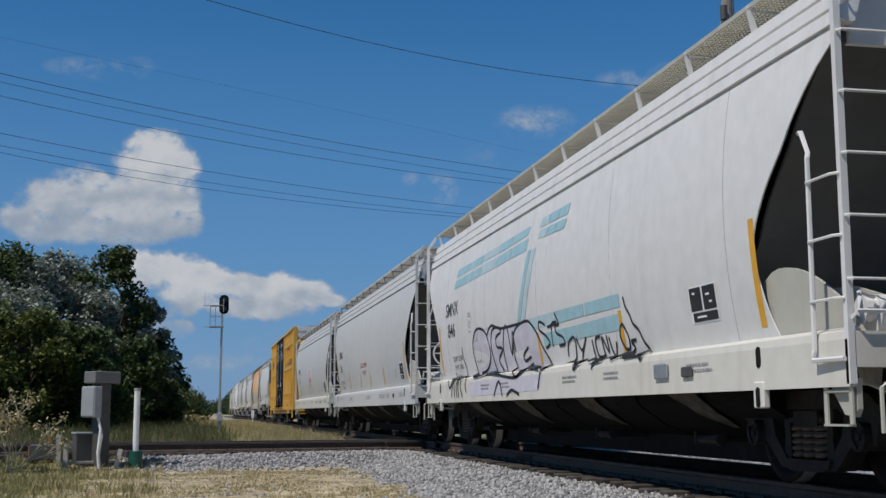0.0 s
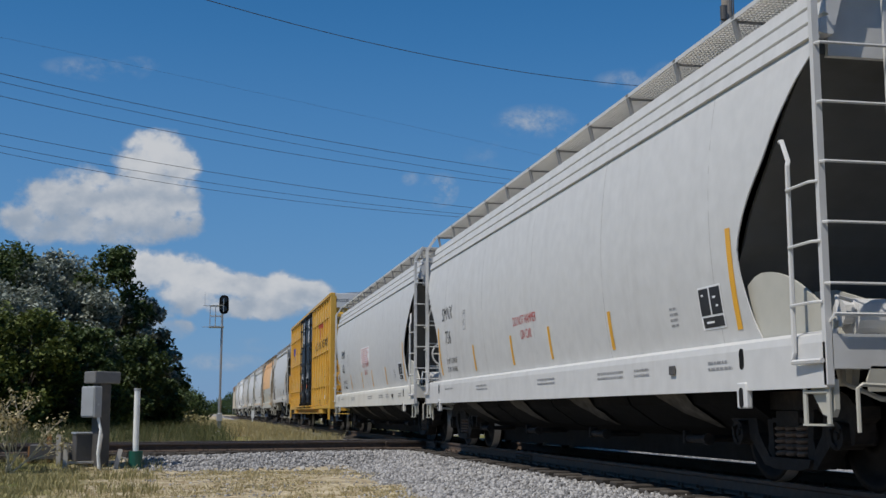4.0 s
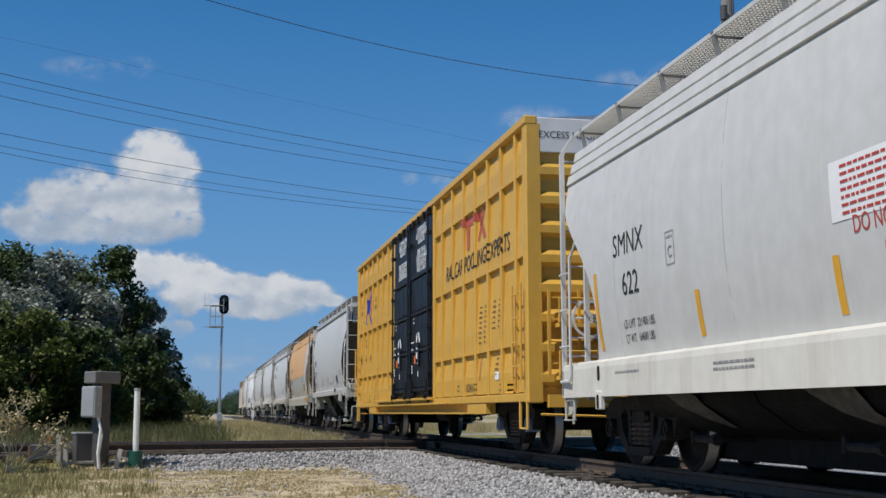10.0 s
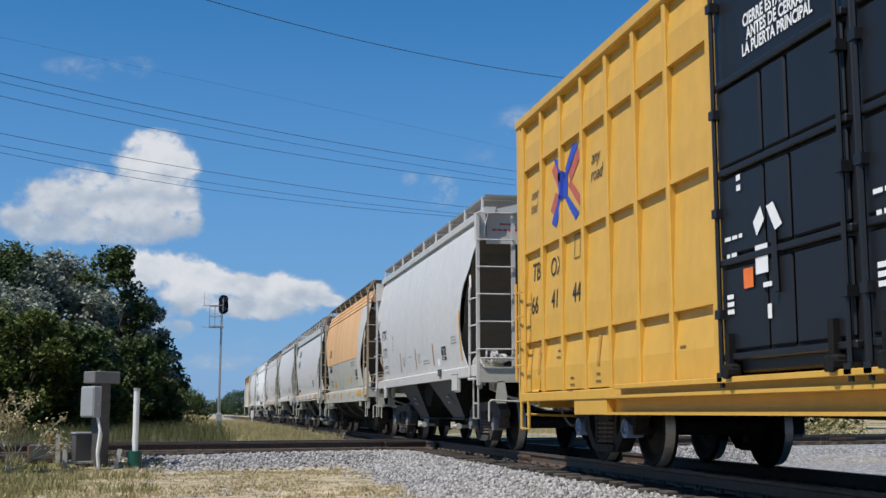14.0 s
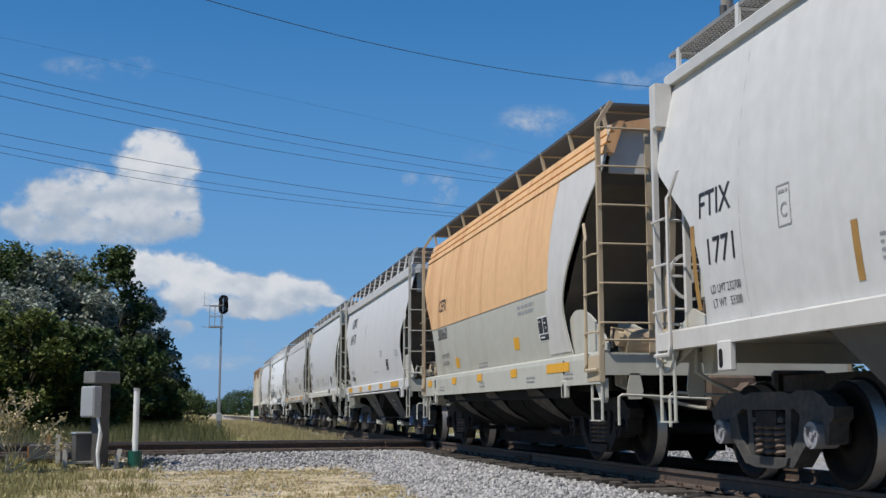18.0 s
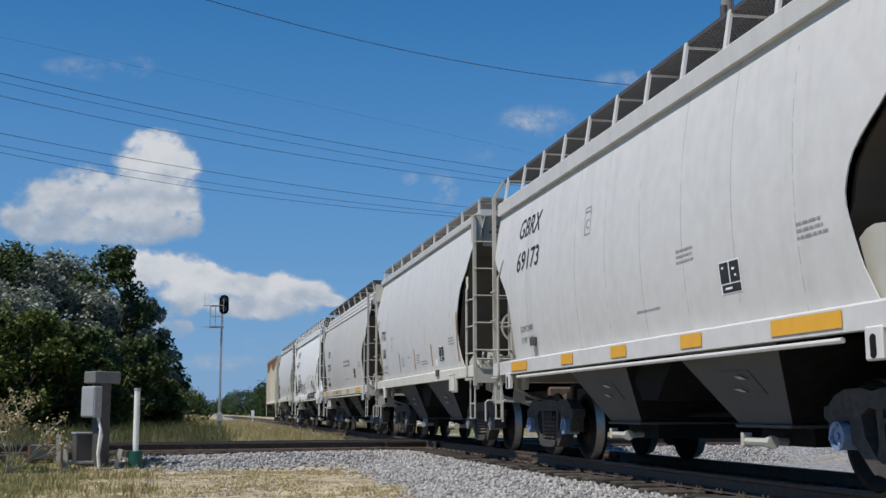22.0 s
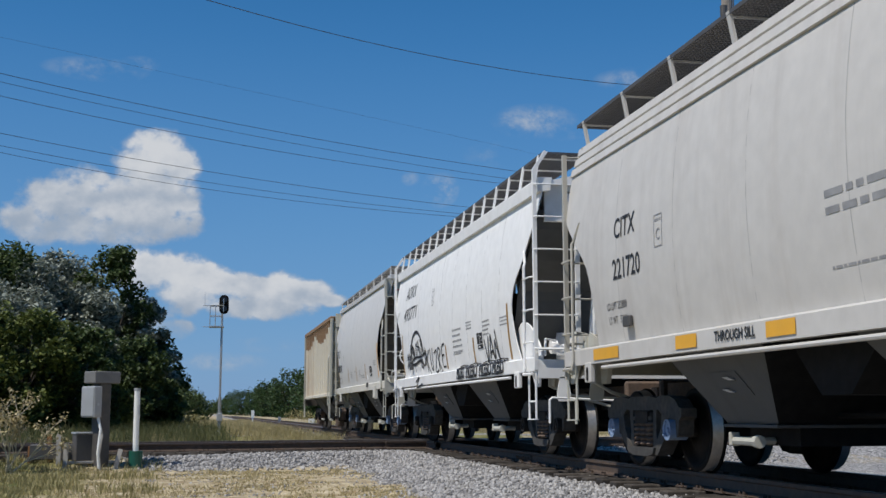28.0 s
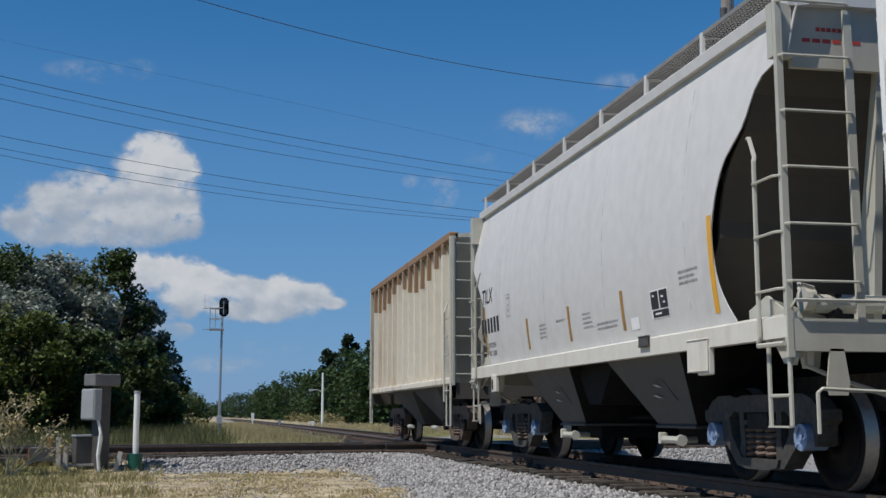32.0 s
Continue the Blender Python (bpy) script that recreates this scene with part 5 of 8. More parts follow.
def smnx(u0, u1, number, ld, lt, seed, placard, off):
    car, at = long_hopper(u0, u1, M["pale"], "pale grey covered hopper car with amber reflector strips", seed, M["pale"], M["grating_pale"], M["sill_cream"] if placard else M["pale"])
    r = u1
    words(car, "SMNX", at(r - off), 2.49, 0.36, M["ink"], 0.95)
    words(car, number, at(r - off - 0.03), 2.04, 0.36, M["ink"], 0.95)
    words(car, "LD LMT  " + ld + " LBS", at(r - off + 0.3), 1.61, 0.13, M["ink"], 0.8, align="LEFT")
    words(car, "LT WT   " + lt + " LBS", at(r - off + 0.3), 1.45, 0.13, M["ink"], 0.8, align="LEFT")
    plate_c(car, at(r - 3.65), 2.28)
    for y in (r - 4.2, r - 6.72, r - 8.72, r - 11.15):
        decal(car, "reflector", at(y), 1.58, 0.10, 0.44, M["stripe"])
    decal(car, "reflector", at(r - 1.35), 1.82, 0.10, 0.90, M["stripe"])
    decal(car, "reflector", at(u0 + 1.62), 1.82, 0.10, 0.90, M["stripe"])
    data_plate(car, at(u0 + 2.13), 1.61, 0.50, 0.54)
    if placard:
        decal(car, "warning_placard", at(r - 7.61), 2.26, 1.74, 0.45, M["decal"], label="white placard with red print")
        for k in range(7):
            bars(car, at(r - 6.9), 2.42 - 0.058 * k, 1.5, 1, M["redink"], h=0.022, seed=k, hw=lambda z: bulge(z) + 0.004)
    words(car, "DO NOT HAMMER", at(r - (7.63 if placard else 7.57)), 1.98, 0.19, M["redink"], 0.78)
    words(car, "ON CAR", at(r - (7.66 if placard else 7.60)), 1.77, 0.19, M["redink"], 0.78)
    bars(car, at(u0 + 3.12), 1.66, 0.22, 4, M["print"], 0.055, 0.022, seed=seed)
    side = lambda z: 1.602
    for k, y in enumerate((r - 2.0, r - 4.6, r - 8.3, u0 + 5.2, u0 + 4.0, u0 + 2.1)):
        bars(car, at(y), 1.08, 0.9 if k < 4 else 0.5, 2 if k else 1, M["print"], 0.055, 0.022, side, seed + k)
    part("placard_holder", nbox(-1.625, -1.61, at(u0 + 2.85), at(u0 + 2.99), 1.01, 1.10, 0.005), M["boxdark"], car)
    return car


smnx(1.61, 17.65, "736", "221900", "64100", 3, False, 2.2)
smnx(18.95, 34.5, "622", "221400", "64600", 4, True, 2.46)
at = local(car, 18.95, 34.5)
# faint grey doodle beside the load limits
for pts in (((30.6, 2.0), (30.5, 2.25), (30.35, 2.05), (30.15, 2.05), (30.05, 2.3)), ((30.65, 1.95), (30.7, 1.6), (30.55, 1.42), (30.0, 1.45), (29.9, 1.75), (30.05, 1.98), (30.6, 1.98)), ((30.45, 1.36), (30.2, 1.42), (29.95, 1.36), (29.7, 1.42))):
    stroke(car, [(at(30.45 + 0.55 * (u - 30.3)), 1.68 + 0.6 * (z - 1.7)) for u, z in pts], 0.006, M["seam"])

# ---------------------------------------------------------------- the yellow box car


RIB_FRONT = (36.8, 37.68, 38.57, 39.48, 40.4, 41.35, 42.33)
RIB_REAR = (49.12, 50.03, 50.93, 51.85, 52.75, 53.63, 54.55)


def box_car(u0, u1):
    car = thing("box_car", "tall yellow box car with dark plug doors and corrugated ends", "box car", "cars of the train")
    L = u1 - u0
    h = L / 2
    at = local(car, u0, u1)
    Y = M["yellow"]
    zs, ze = 0.92, 4.86
    door0, door1 = at(43.2), at(47.95)
    ribs = ([-h] + [at(u) for u in RIB_FRONT] + [door0], [door1] + [at(u) for u in RIB_REAR] + [h])
    rows_z = [zs + 0.02, 1.66, 2.94, 4.16, ze - 0.02]
    for s in (-1, 1):
        for ys in ribs:
            a, b, n = ys[0], ys[-1], len(ys) - 1
            for i in range(n):
                for k in range(4):
                    y0, y1, z0, z1 = ys[i] + 0.03, ys[i + 1] - 0.03, rows_z[k], rows_z[k + 1]
                    bm = bmesh.new()
                    # panel face tapers in towards the top, under a lip
                    prism_y(bm, [(s * 1.565, z0), (s * 1.565, z0 + 0.3), (s * 1.515, z1 - 0.03), (s * 1.44, z1 - 0.03), (s * 1.44, z0)], y0, y1)
                    part("side_panel", bm, Y, car)
            for i in range(n + 1):
                bm = bmesh.new()
                w = 0.045 if 0 < i < n else 0.09
                yc = min(max(ys[i], a + w), b - w)
                box(bm, min(s * 1.44, s * 1.595), max(s * 1.44, s * 1.59), yc - w, yc + w, zs, ze, 0.01)
                part("side_post", bm, Y, car)
            for k in range(1, 5):
                bm = bmesh.new()
                z = rows_z[k]
                box(bm, min(s * 1.44, s * 1.578), max(s * 1.44, s * 1.578), a, b, z - 0.03, z + 0.02)
                part("side_rail", bm, Y, car)
        # sill and drop centre sill with a step board
        part("side_sill", nbox(min(s * 1.46, s * 1.60), max(s * 1.46, s * 1.60), -h, h, 0.80, zs, 0.01), Y, car)
        part("deep_sill", nbox(min(s * 1.42, s * 1.48), max(s * 1.42, s * 1.48), at(38.75), at(52.3), 0.62, 0.80), Y, car)
        for a, b in ((38.75, 40.1), (51.1, 52.3)):
            part("sill_plate", nbox(min(s * 1.48, s * 1.585), max(s * 1.48, s * 1.585), at(a), at(b), 0.62, 0.80, 0.006), Y, car)
        part("sill_flange", nbox(min(s * 1.48, s * 1.60), max(s * 1.48, s * 1.60), at(40.1), at(51.1), 0.62, 0.65), Y, car)
        part("step_board", nbox(min(s * 1.56, s * 1.66), max(s * 1.56, s * 1.66), door0 - 1.6, door1 + 2.9, 0.80, 0.84, 0.005), Y, car)
        part("eave", nbox(min(s * 1.42, s * 1.62), max(s * 1.42, s * 1.62), -h - 0.02, h + 0.02, ze - 0.03, ze + 0.10, 0.015), Y, car)
        # two dark plug doors
        mid = (door0 + door1) / 2
        for a, b in ((door0 + 0.04, mid - 0.03), (mid + 0.03, door1 - 0.04)):
            x = s * 1.60
            d = part("plug_door", nbox(min(s * 1.48, x), max(s * 1.48, x), a, b, 0.98, 4.72, 0.02), M["doorblue"], car, "dark navy plug door with locking rods")
            zz = [1.12, 1.95, 2.75, 3.55, 4.62]
            for k in range(4):
                for (p, q) in ((a + 0.08, (a + b) / 2 - 0.24), ((a + b) / 2 - 0.20, (a + b) / 2 + 0.20), ((a + b) / 2 + 0.24, b - 0.08)):
                    if k == 3:
                        continue
                    bm = bmesh.new()
                    box(bm, min(x, x + s * 0.035), max(x, x + s * 0.035), p, q, zz[k] + 0.05, zz[k + 1] - 0.05, 0.02)
                    part("door_panel", bm, M["doorblue"], d)
                part("door_rib", nbox(min(x, x + s * 0.06), max(x, x + s * 0.06), a + 0.03, b - 0.03, zz[k] - 0.03, zz[k] + 0.03, 0.01), M["doorblue"], d)
            for p in (a + 0.10, b - 0.10):
                bm = tube(bmesh.new(), (x + s * 0.07, p, 0.86), (x + s * 0.07, p, 4.80), 0.022)
                for z in (0.95, 1.5, 2.4, 3.3, 4.3, 4.72):
                    box(bm, min(x + s * 0.01, x + s * 0.10), max(x + s * 0.01, x + s * 0.10), p - 0.05, p + 0.05, z - 0.04, z + 0.04)
                part("lock_rod", bm, M["doorblue"], d)
            bm = tube(bmesh.new(), (x + s * 0.06, (a + b) / 2, 1.60), (x + s * 0.06, (a + b) / 2 + 0.02, 2.1), 0.03)
            part("door_crank", bm, M["doorblue"], d)
        for p in (door0 + 0.3, mid - 0.35, mid + 0.35, door1 - 0.3):
            bm = nbox(min(s * 1.60, s * 1.71), max(s * 1.60, s * 1.71), p - 0.10, p + 0.10, 0.93, 1.06, 0.02)
            tube(bm, (s * 1.64, p - 0.05, 0.99), (s * 1.735, p - 0.05, 0.99), 0.06, 10)
            box(bm, min(s * 1.62, s * 1.69), max(s * 1.62, s * 1.69), p - 0.04, p + 0.04, 1.05, 1.32)
            part("door_roller", bm, M["black"], car)
        part("door_rail", nbox(min(s * 1.60, s * 1.70), max(s * 1.60, s * 1.70), door0 - 0.1, door1 + 2.6, 0.90, 0.95, 0.005), Y, car)
        for p in [door0 + 0.2 + (door1 - door0 - 0.4) * k / 7 for k in range(8)]:
            part("door_hanger", nbox(min(s * 1.60, s * 1.66), max(s * 1.60, s * 1.66), p - 0.03, p + 0.03, 4.66, 4.84, 0.01), M["doorblue"], car)
    # ends
    for d in (-1, 1):
        ye = d * h
        part("end_wall", nbox(-1.5, 1.5, min(ye - d * 0.12, ye - d * 0.06), max(ye - d * 0.12, ye - d * 0.06), 0.80, ze), Y, car)
        part("end_top_plate", nbox(-1.45, 1.45, min(ye - d * 0.05, ye + d * 0.01), max(ye - d * 0.05, ye + d * 0.01), 4.42, ze + 0.08, 0.01), M["white"], car, "white top plate with stencilled warning")
        for k in range(8):
            z = 1.02 + 0.43 * k
            bm = bmesh.new()
            prism_x(bm, [(ye - d * 0.06, z), (ye + d * 0.02, z + 0.06), (ye + d * 0.02, z + 0.17), (ye - d * 0.06, z + 0.25)], -1.40, 1.40)
            part("end_corrugation", bm, Y, car)
        for s in (-1, 1):
            part("corner_post", nbox(min(s * 1.36, s * 1.598), max(s * 1.36, s * 1.598), min(ye - d * 0.2, ye + d * 0.015), max(ye - d * 0.2, ye + d * 0.015), 0.78, ze, 0.02), Y, car)
            bm = bmesh.new()
            pipe(bm, [(s * 1.58, ye - d * 0.08, 0.82), (s * 1.58, ye - d * 0.08, 0.42), (s * 1.58, ye - d * 0.46, 0.42), (s * 1.58, ye - d * 0.46, 0.82)], 0.024)
            part("sill_step", bm, Y, car)
            ladder(car, Y, s * 1.66, min(ye - d * 0.12, ye - d * 0.60), 1.10, 2.50, 0.48, 4, "y", "side_ladder")
        ladder(car, Y, -1.30, ye + d * 0.10, 1.15, 2.40, 0.45, 4, "x", "end_ladder")
        bm = bmesh.new()
        for k in range(2):
            box(bm, -1.2, -0.45, min(ye + d * 0.03, ye + d * 0.28), max(ye + d * 0.03, ye + d * 0.28), 1.10 + 0.75 * k, 1.16 + 0.75 * k)
            pipe(bm, [(-1.2, ye + d * 0.28, 1.16 + 0.75 * k), (-1.2, ye + d * 0.28, 1.5 + 0.75 * k), (-0.45, ye + d * 0.28, 1.5 + 0.75 * k), (-0.45, ye + d * 0.28, 1.16 + 0.75 * k)], 0.02)
        part("brake_step", bm, Y, car)
        if d < 0:
            bm = bmesh.new()
            ring(bm, 0, 0.23, 0.28, 0.035, 22)
            for k in range(5):
                a = 2 * math.pi * k / 5
                tube(bm, (0, 0, 0), (0, 0.24 * math.cos(a), 0.24 * math.sin(a)), 0.018)
            bw = part("handbrake_wheel", bm, Y, car)
            bw.matrix_basis = pose(-0.25, ye - 0.28, 1.95, 0, 0, 90)
            part("brake_box", nbox(-0.42, -0.08, ye - 0.22, ye - 0.05, 1.65, 2.25, 0.03), Y, car)
        part("buffer_beam", nbox(-1.3, 1.3, min(ye - d * 0.06, ye + d * 0.06), max(ye - d * 0.06, ye + d * 0.06), 0.72, 0.90), Y, car)
        bm = pipe(bmesh.new(), [(-1.45, ye + d * 0.16, 0.62), (-0.2, ye + d * 0.22, 0.58), (-0.1, ye + d * 0.1, 0.6)], 0.018)
        part("cut_lever", bm, Y, car)
        draft(car, ye, d)
        truck(car, d * (h - (2.60 if d < 0 else 2.25)), "steel", "cap_blue")
    part("roof", prism_y(bmesh.new(), [(-1.60, ze + 0.05), (0, ze + 0.20), (1.60, ze + 0.05), (1.60, ze), (-1.60, ze)], -h, h), M["galv"], car)
    part("floor_pan", nbox(-1.40, 1.40, -h + 0.1, h - 0.1, 0.86, 0.93), M["black"], car)
    part("centre_sill", nbox(-0.25, 0.25, -h + 0.1, h - 0.1, 0.62, 0.86), M["black"], car)
    part("brake_rod", pipe(bmesh.new(), [(-0.8, -h + 3.5, 0.70), (-0.8, -2.0, 0.55), (-0.8, 2.5, 0.62), (-0.8, h - 3.5, 0.70)], 0.02), M["black"], car)
    part("air_reservoir", tube(bmesh.new(), (-0.9, -1.0, 0.62), (-0.9, 0.2, 0.62), 0.15, 14), M["black"], car)
    part("queen_post", nbox(-1.02, -0.90, at(44.38), at(44.26), 0.22, 0.86), M["black"], car)
    # lettering
    W = lambda z: 1.60

    def skin(y, z):
        """Half width of the ribbed yellow side at a point."""
        if min(abs(y - r) for ys in ribs for r in ys) < 0.05:
            return 1.594
        for p, q in zip(rows_z, rows_z[1:]):
            if p <= z < q:
                if z > q - 0.04 or z < p + 0.02:
                    return 1.582
                return 1.569 if z < p + 0.3 else 1.569 - 0.05 * (z - p - 0.3) / (q - 0.33 - p)
        return 1.594

    def painted(bm, m, name="lettering"):
        """Press flat paint onto the ribs and panels, parted at every edge of the relief."""
        lo, hi = min(v.co.y for v in bm.verts), max(v.co.y for v in bm.verts)
        planes = []
        for ys in ribs:
            for y in ys:
                planes += [((0, y + q, 0), (0, 1, 0)) for q in (-0.052, -0.048, 0.048, 0.052) if lo < y + q < hi]
        for z in rows_z:
            planes += [((0, 0, z + q), (0, 0, 1)) for q in (-0.043, -0.038, 0.018, 0.022, 0.3)]
        for co, no in planes:
            bmesh.ops.bisect_plane(bm, geom=bm.verts[:] + bm.edges[:] + bm.faces[:], plane_co=co, plane_no=no)
        for v in bm.verts:
            v.co.x = -skin(v.co.y, v.co.z) - 0.005
        return part(name, bm, m, car)

    def shape(corners, m, name="emblem_bar"):
        bm = bmesh.new()
        bm.faces.new([bm.verts.new((0, at(u), z)) for u, z in corners])
        return painted(bm, m, name)

    def patch(u, z, w, hh, m, name="emblem_bar"):
        return shape([(u - w / 2, z - hh / 2), (u + w / 2, z - hh / 2), (u + w / 2, z + hh / 2), (u - w / 2, z + hh / 2)], m, name)

    def text(t, u, z, size, squeeze=1.0, shear=0.0, align="LEFT", line=0.9):
        return painted(on_side(lettering(t, size, squeeze, shear, align, line, 0.0), at(u), z, W), M["ink"])

    text("RAILCAR POOLING EXPERTS", 41.95, 3.24, 0.42, 0.885)
    text("XGH61B", 40.28, 1.06, 0.20, 0.95)
    R, B = M["logo_red"], M["logo_blue"]
    for c in (((40.58, 4.10), (39.2, 4.06), (39.2, 3.90), (40.56, 3.95)), ((40.32, 3.95), (40.06, 3.94), (40.0, 3.50), (40.2, 3.50)), ((39.74, 3.92), (39.64, 3.92), (39.60, 3.52), (39.68, 3.52)),
              ((39.46, 4.05), (39.30, 4.05), (38.76, 3.55), (38.96, 3.55)), ((39.06, 4.12), (38.94, 4.08), (39.24, 3.55), (39.36, 3.55))):
        shape(c, R)
    for m, c in ((B, ((53.20, 4.05), (52.96, 4.00), (52.60, 3.70), (52.76, 3.64))), (R, ((53.26, 3.90), (53.12, 3.98), (52.78, 3.64), (52.92, 3.58))), (B, ((52.36, 4.08), (52.14, 4.02), (52.52, 3.72), (52.66, 3.80))),
                 (R, ((52.12, 3.98), (52.00, 3.86), (52.38, 3.58), (52.50, 3.70))), (R, ((53.04, 3.56), (52.86, 3.50), (53.06, 3.26), (53.24, 3.34))), (B, ((52.84, 3.50), (52.66, 3.44), (52.98, 3.08), (53.18, 3.16))),
                 (R, ((52.50, 3.56), (52.38, 3.60), (51.96, 3.34), (51.98, 3.20))), (B, ((52.62, 3.42), (52.44, 3.40), (52.00, 3.12), (52.16, 3.05))), (B, ((52.80, 3.76), (52.54, 3.76), (52.50, 3.42), (52.76, 3.42)))):
        shape(c, m)
    text("next\nload", 54.24, 3.62, 0.22, 0.85, 0.2)
    text("any\nroad", 51.58, 3.60, 0.24, 0.95, 0.2)
    for t, u, z in (("TB", 54.25, 2.60), ("OX", 53.36, 2.57), ("66", 54.24, 2.13), ("41", 53.28, 2.13), ("44", 52.36, 2.13)):
        text(t, u, z, 0.36, 0.95)
    for u, z, w, hh in ((52.22, 2.88, 0.22, 0.014), (52.22, 2.58, 0.22, 0.014), (52.33, 2.73, 0.014, 0.30), (52.11, 2.73, 0.014, 0.30)):
        patch(u, z, w, hh, M["ink"], "plate_line")
    patch(54.0, 1.02, 0.34, 0.18, M["stripe"], "amber_plate")
    patch(37.2, 1.02, 0.50, 0.18, M["stripe"], "amber_plate")
    for z in (1.06, 0.98):
        patch(37.2, z, 0.36, 0.03, M["ink"], "small_print")
    for u, z, w, hh in ((36.96, 1.36, 0.15, 0.40), (39.24, 1.38, 0.10, 0.38), (42.56, 1.47, 0.10, 0.26), (53.9, 1.38, 0.12, 0.40), (51.4, 1.38, 0.10, 0.36)):
        patch(u, z, w, hh, M["rust_smear"], "reflector")
    # dimension table and notes, too small to read
    for u, z, n in ((39.27, 2.40, 8), (38.34, 2.42, 6), (38.2, 1.5, 4), (41.0, 1.12, 2), (39.6, 1.12, 3), (37.9, 1.08, 2), (53.9, 1.62, 3), (53.1, 1.45, 2), (52.5, 1.08, 3), (51.5, 1.10, 2), (49.0, 1.28, 1)):
        for q in range(n):
            patch(u - 0.10, z - 0.085 * q, 0.14 + 0.04 * ((q * 7) % 3), 0.022, M["faded"], "small_print")
            if u < 39.3 and z > 2:
                patch(u - 0.42, z - 0.085 * q, 0.08, 0.03, M["faded"], "small_print")
    patch(38.03, 1.22, 0.27, 0.12, M["decal"], "white_card")
    D = lambda z: 1.645
    F = lambda z: 1.606
    for u, en, es in ((46.72, "CLOSE THIS DOOR\nBEFORE CLOSING\nMAIN DOOR", "CIERRE ESTA PUERTA\nANTES DE CERRAR\nLA PUERTA PRINCIPAL"), (44.38, "CLOSE AND LOCK\nBOTH DOORS BEFORE\nMOVING CAR", "CIERRE Y PONGA\nEL SEGURO EN AMBAS\nPUERTAS ANTES DE\nMOVER EL CARRO")):
        words(car, en, at(u), 4.42, 0.15, M["decal"], 0.80, hw=F, line=0.85, bold=0.005)
        words(car, es, at(u), 3.88, 0.15, M["decal"], 0.80, hw=F, line=0.85, bold=0.005)
    for du in (0.0, -2.36):
        decal(car, "white_card", at(47.03 + du), 1.90, 0.22, 0.24, M["decal"], D)
        decal(car, "orange_card", at(47.28 + du), 1.77, 0.18, 0.17, M["orange"], D)
        decal(car, "white_card", at(46.92 + du), 1.46, 0.07, 0.12, M["decal"], D)
        quad(car, [(at(47.16 + du), 2.22), (at(47.02 + du), 2.34), (at(46.96 + du), 2.22), (at(47.10 + du), 2.10)], M["decal"], D, name="white_mark")
        quad(car, [(at(46.92 + du), 2.32), (at(46.80 + du), 2.34), (at(46.66 + du), 2.14), (at(46.78 + du), 2.10)], M["decal"], D, name="white_mark")
        bars(car, at(47.71 + du), 2.13, 0.42, 1, M["decal"], 0.06, 0.035, D, 3)
        bars(car, at(47.68 + du), 1.98, 0.25, 1, M["decal"], 0.06, 0.035, D, 4)
        bars(car, at(47.70 + du), 1.62, 0.14, 3, M["decal"], 0.065, 0.04, D, 5)
        bars(car, at(47.02 + du), 1.66, 0.16, 1, M["decal"], 0.065, 0.04, D, 6)
        bars(car, at(47.45 + du), 2.72, 0.10, 3, M["decal"], 0.09, 0.05, D, 8)
    # words on the white top plate of the leading end
    t = lettering("EXCESS HEIGHT CAR", 0.15, 0.95, align="LEFT")
    for v in t.verts:
        v.co = Vector((v.co.x - 1.40, -h - 0.016, 4.68 + v.co.y))
    part("lettering", t, M["ink"], car)
    return place(car, u0, u1)


box_car(36.15, 54.85)

# ---------------------------------------------------------------- short covered hoppers


def short_hopper(u0, u1, label, paint_m, **k):
    c = hopper("covered_hopper", label, u1 - u0, paint_m, **k)
    return place(c, u0, u1), local(c, u0, u1)


VEE = dict(top="smooth", sill=(1.26, 1.45), bays="vee", spacing=1.45, panels=5, caps="cap_grey", tone="truck_grey", cuts=CUT_SMOOTH, tall_post=False, zeave=4.04, ztop=4.15, nbays=2, zr=4.37, grid=M["grating_pale"])


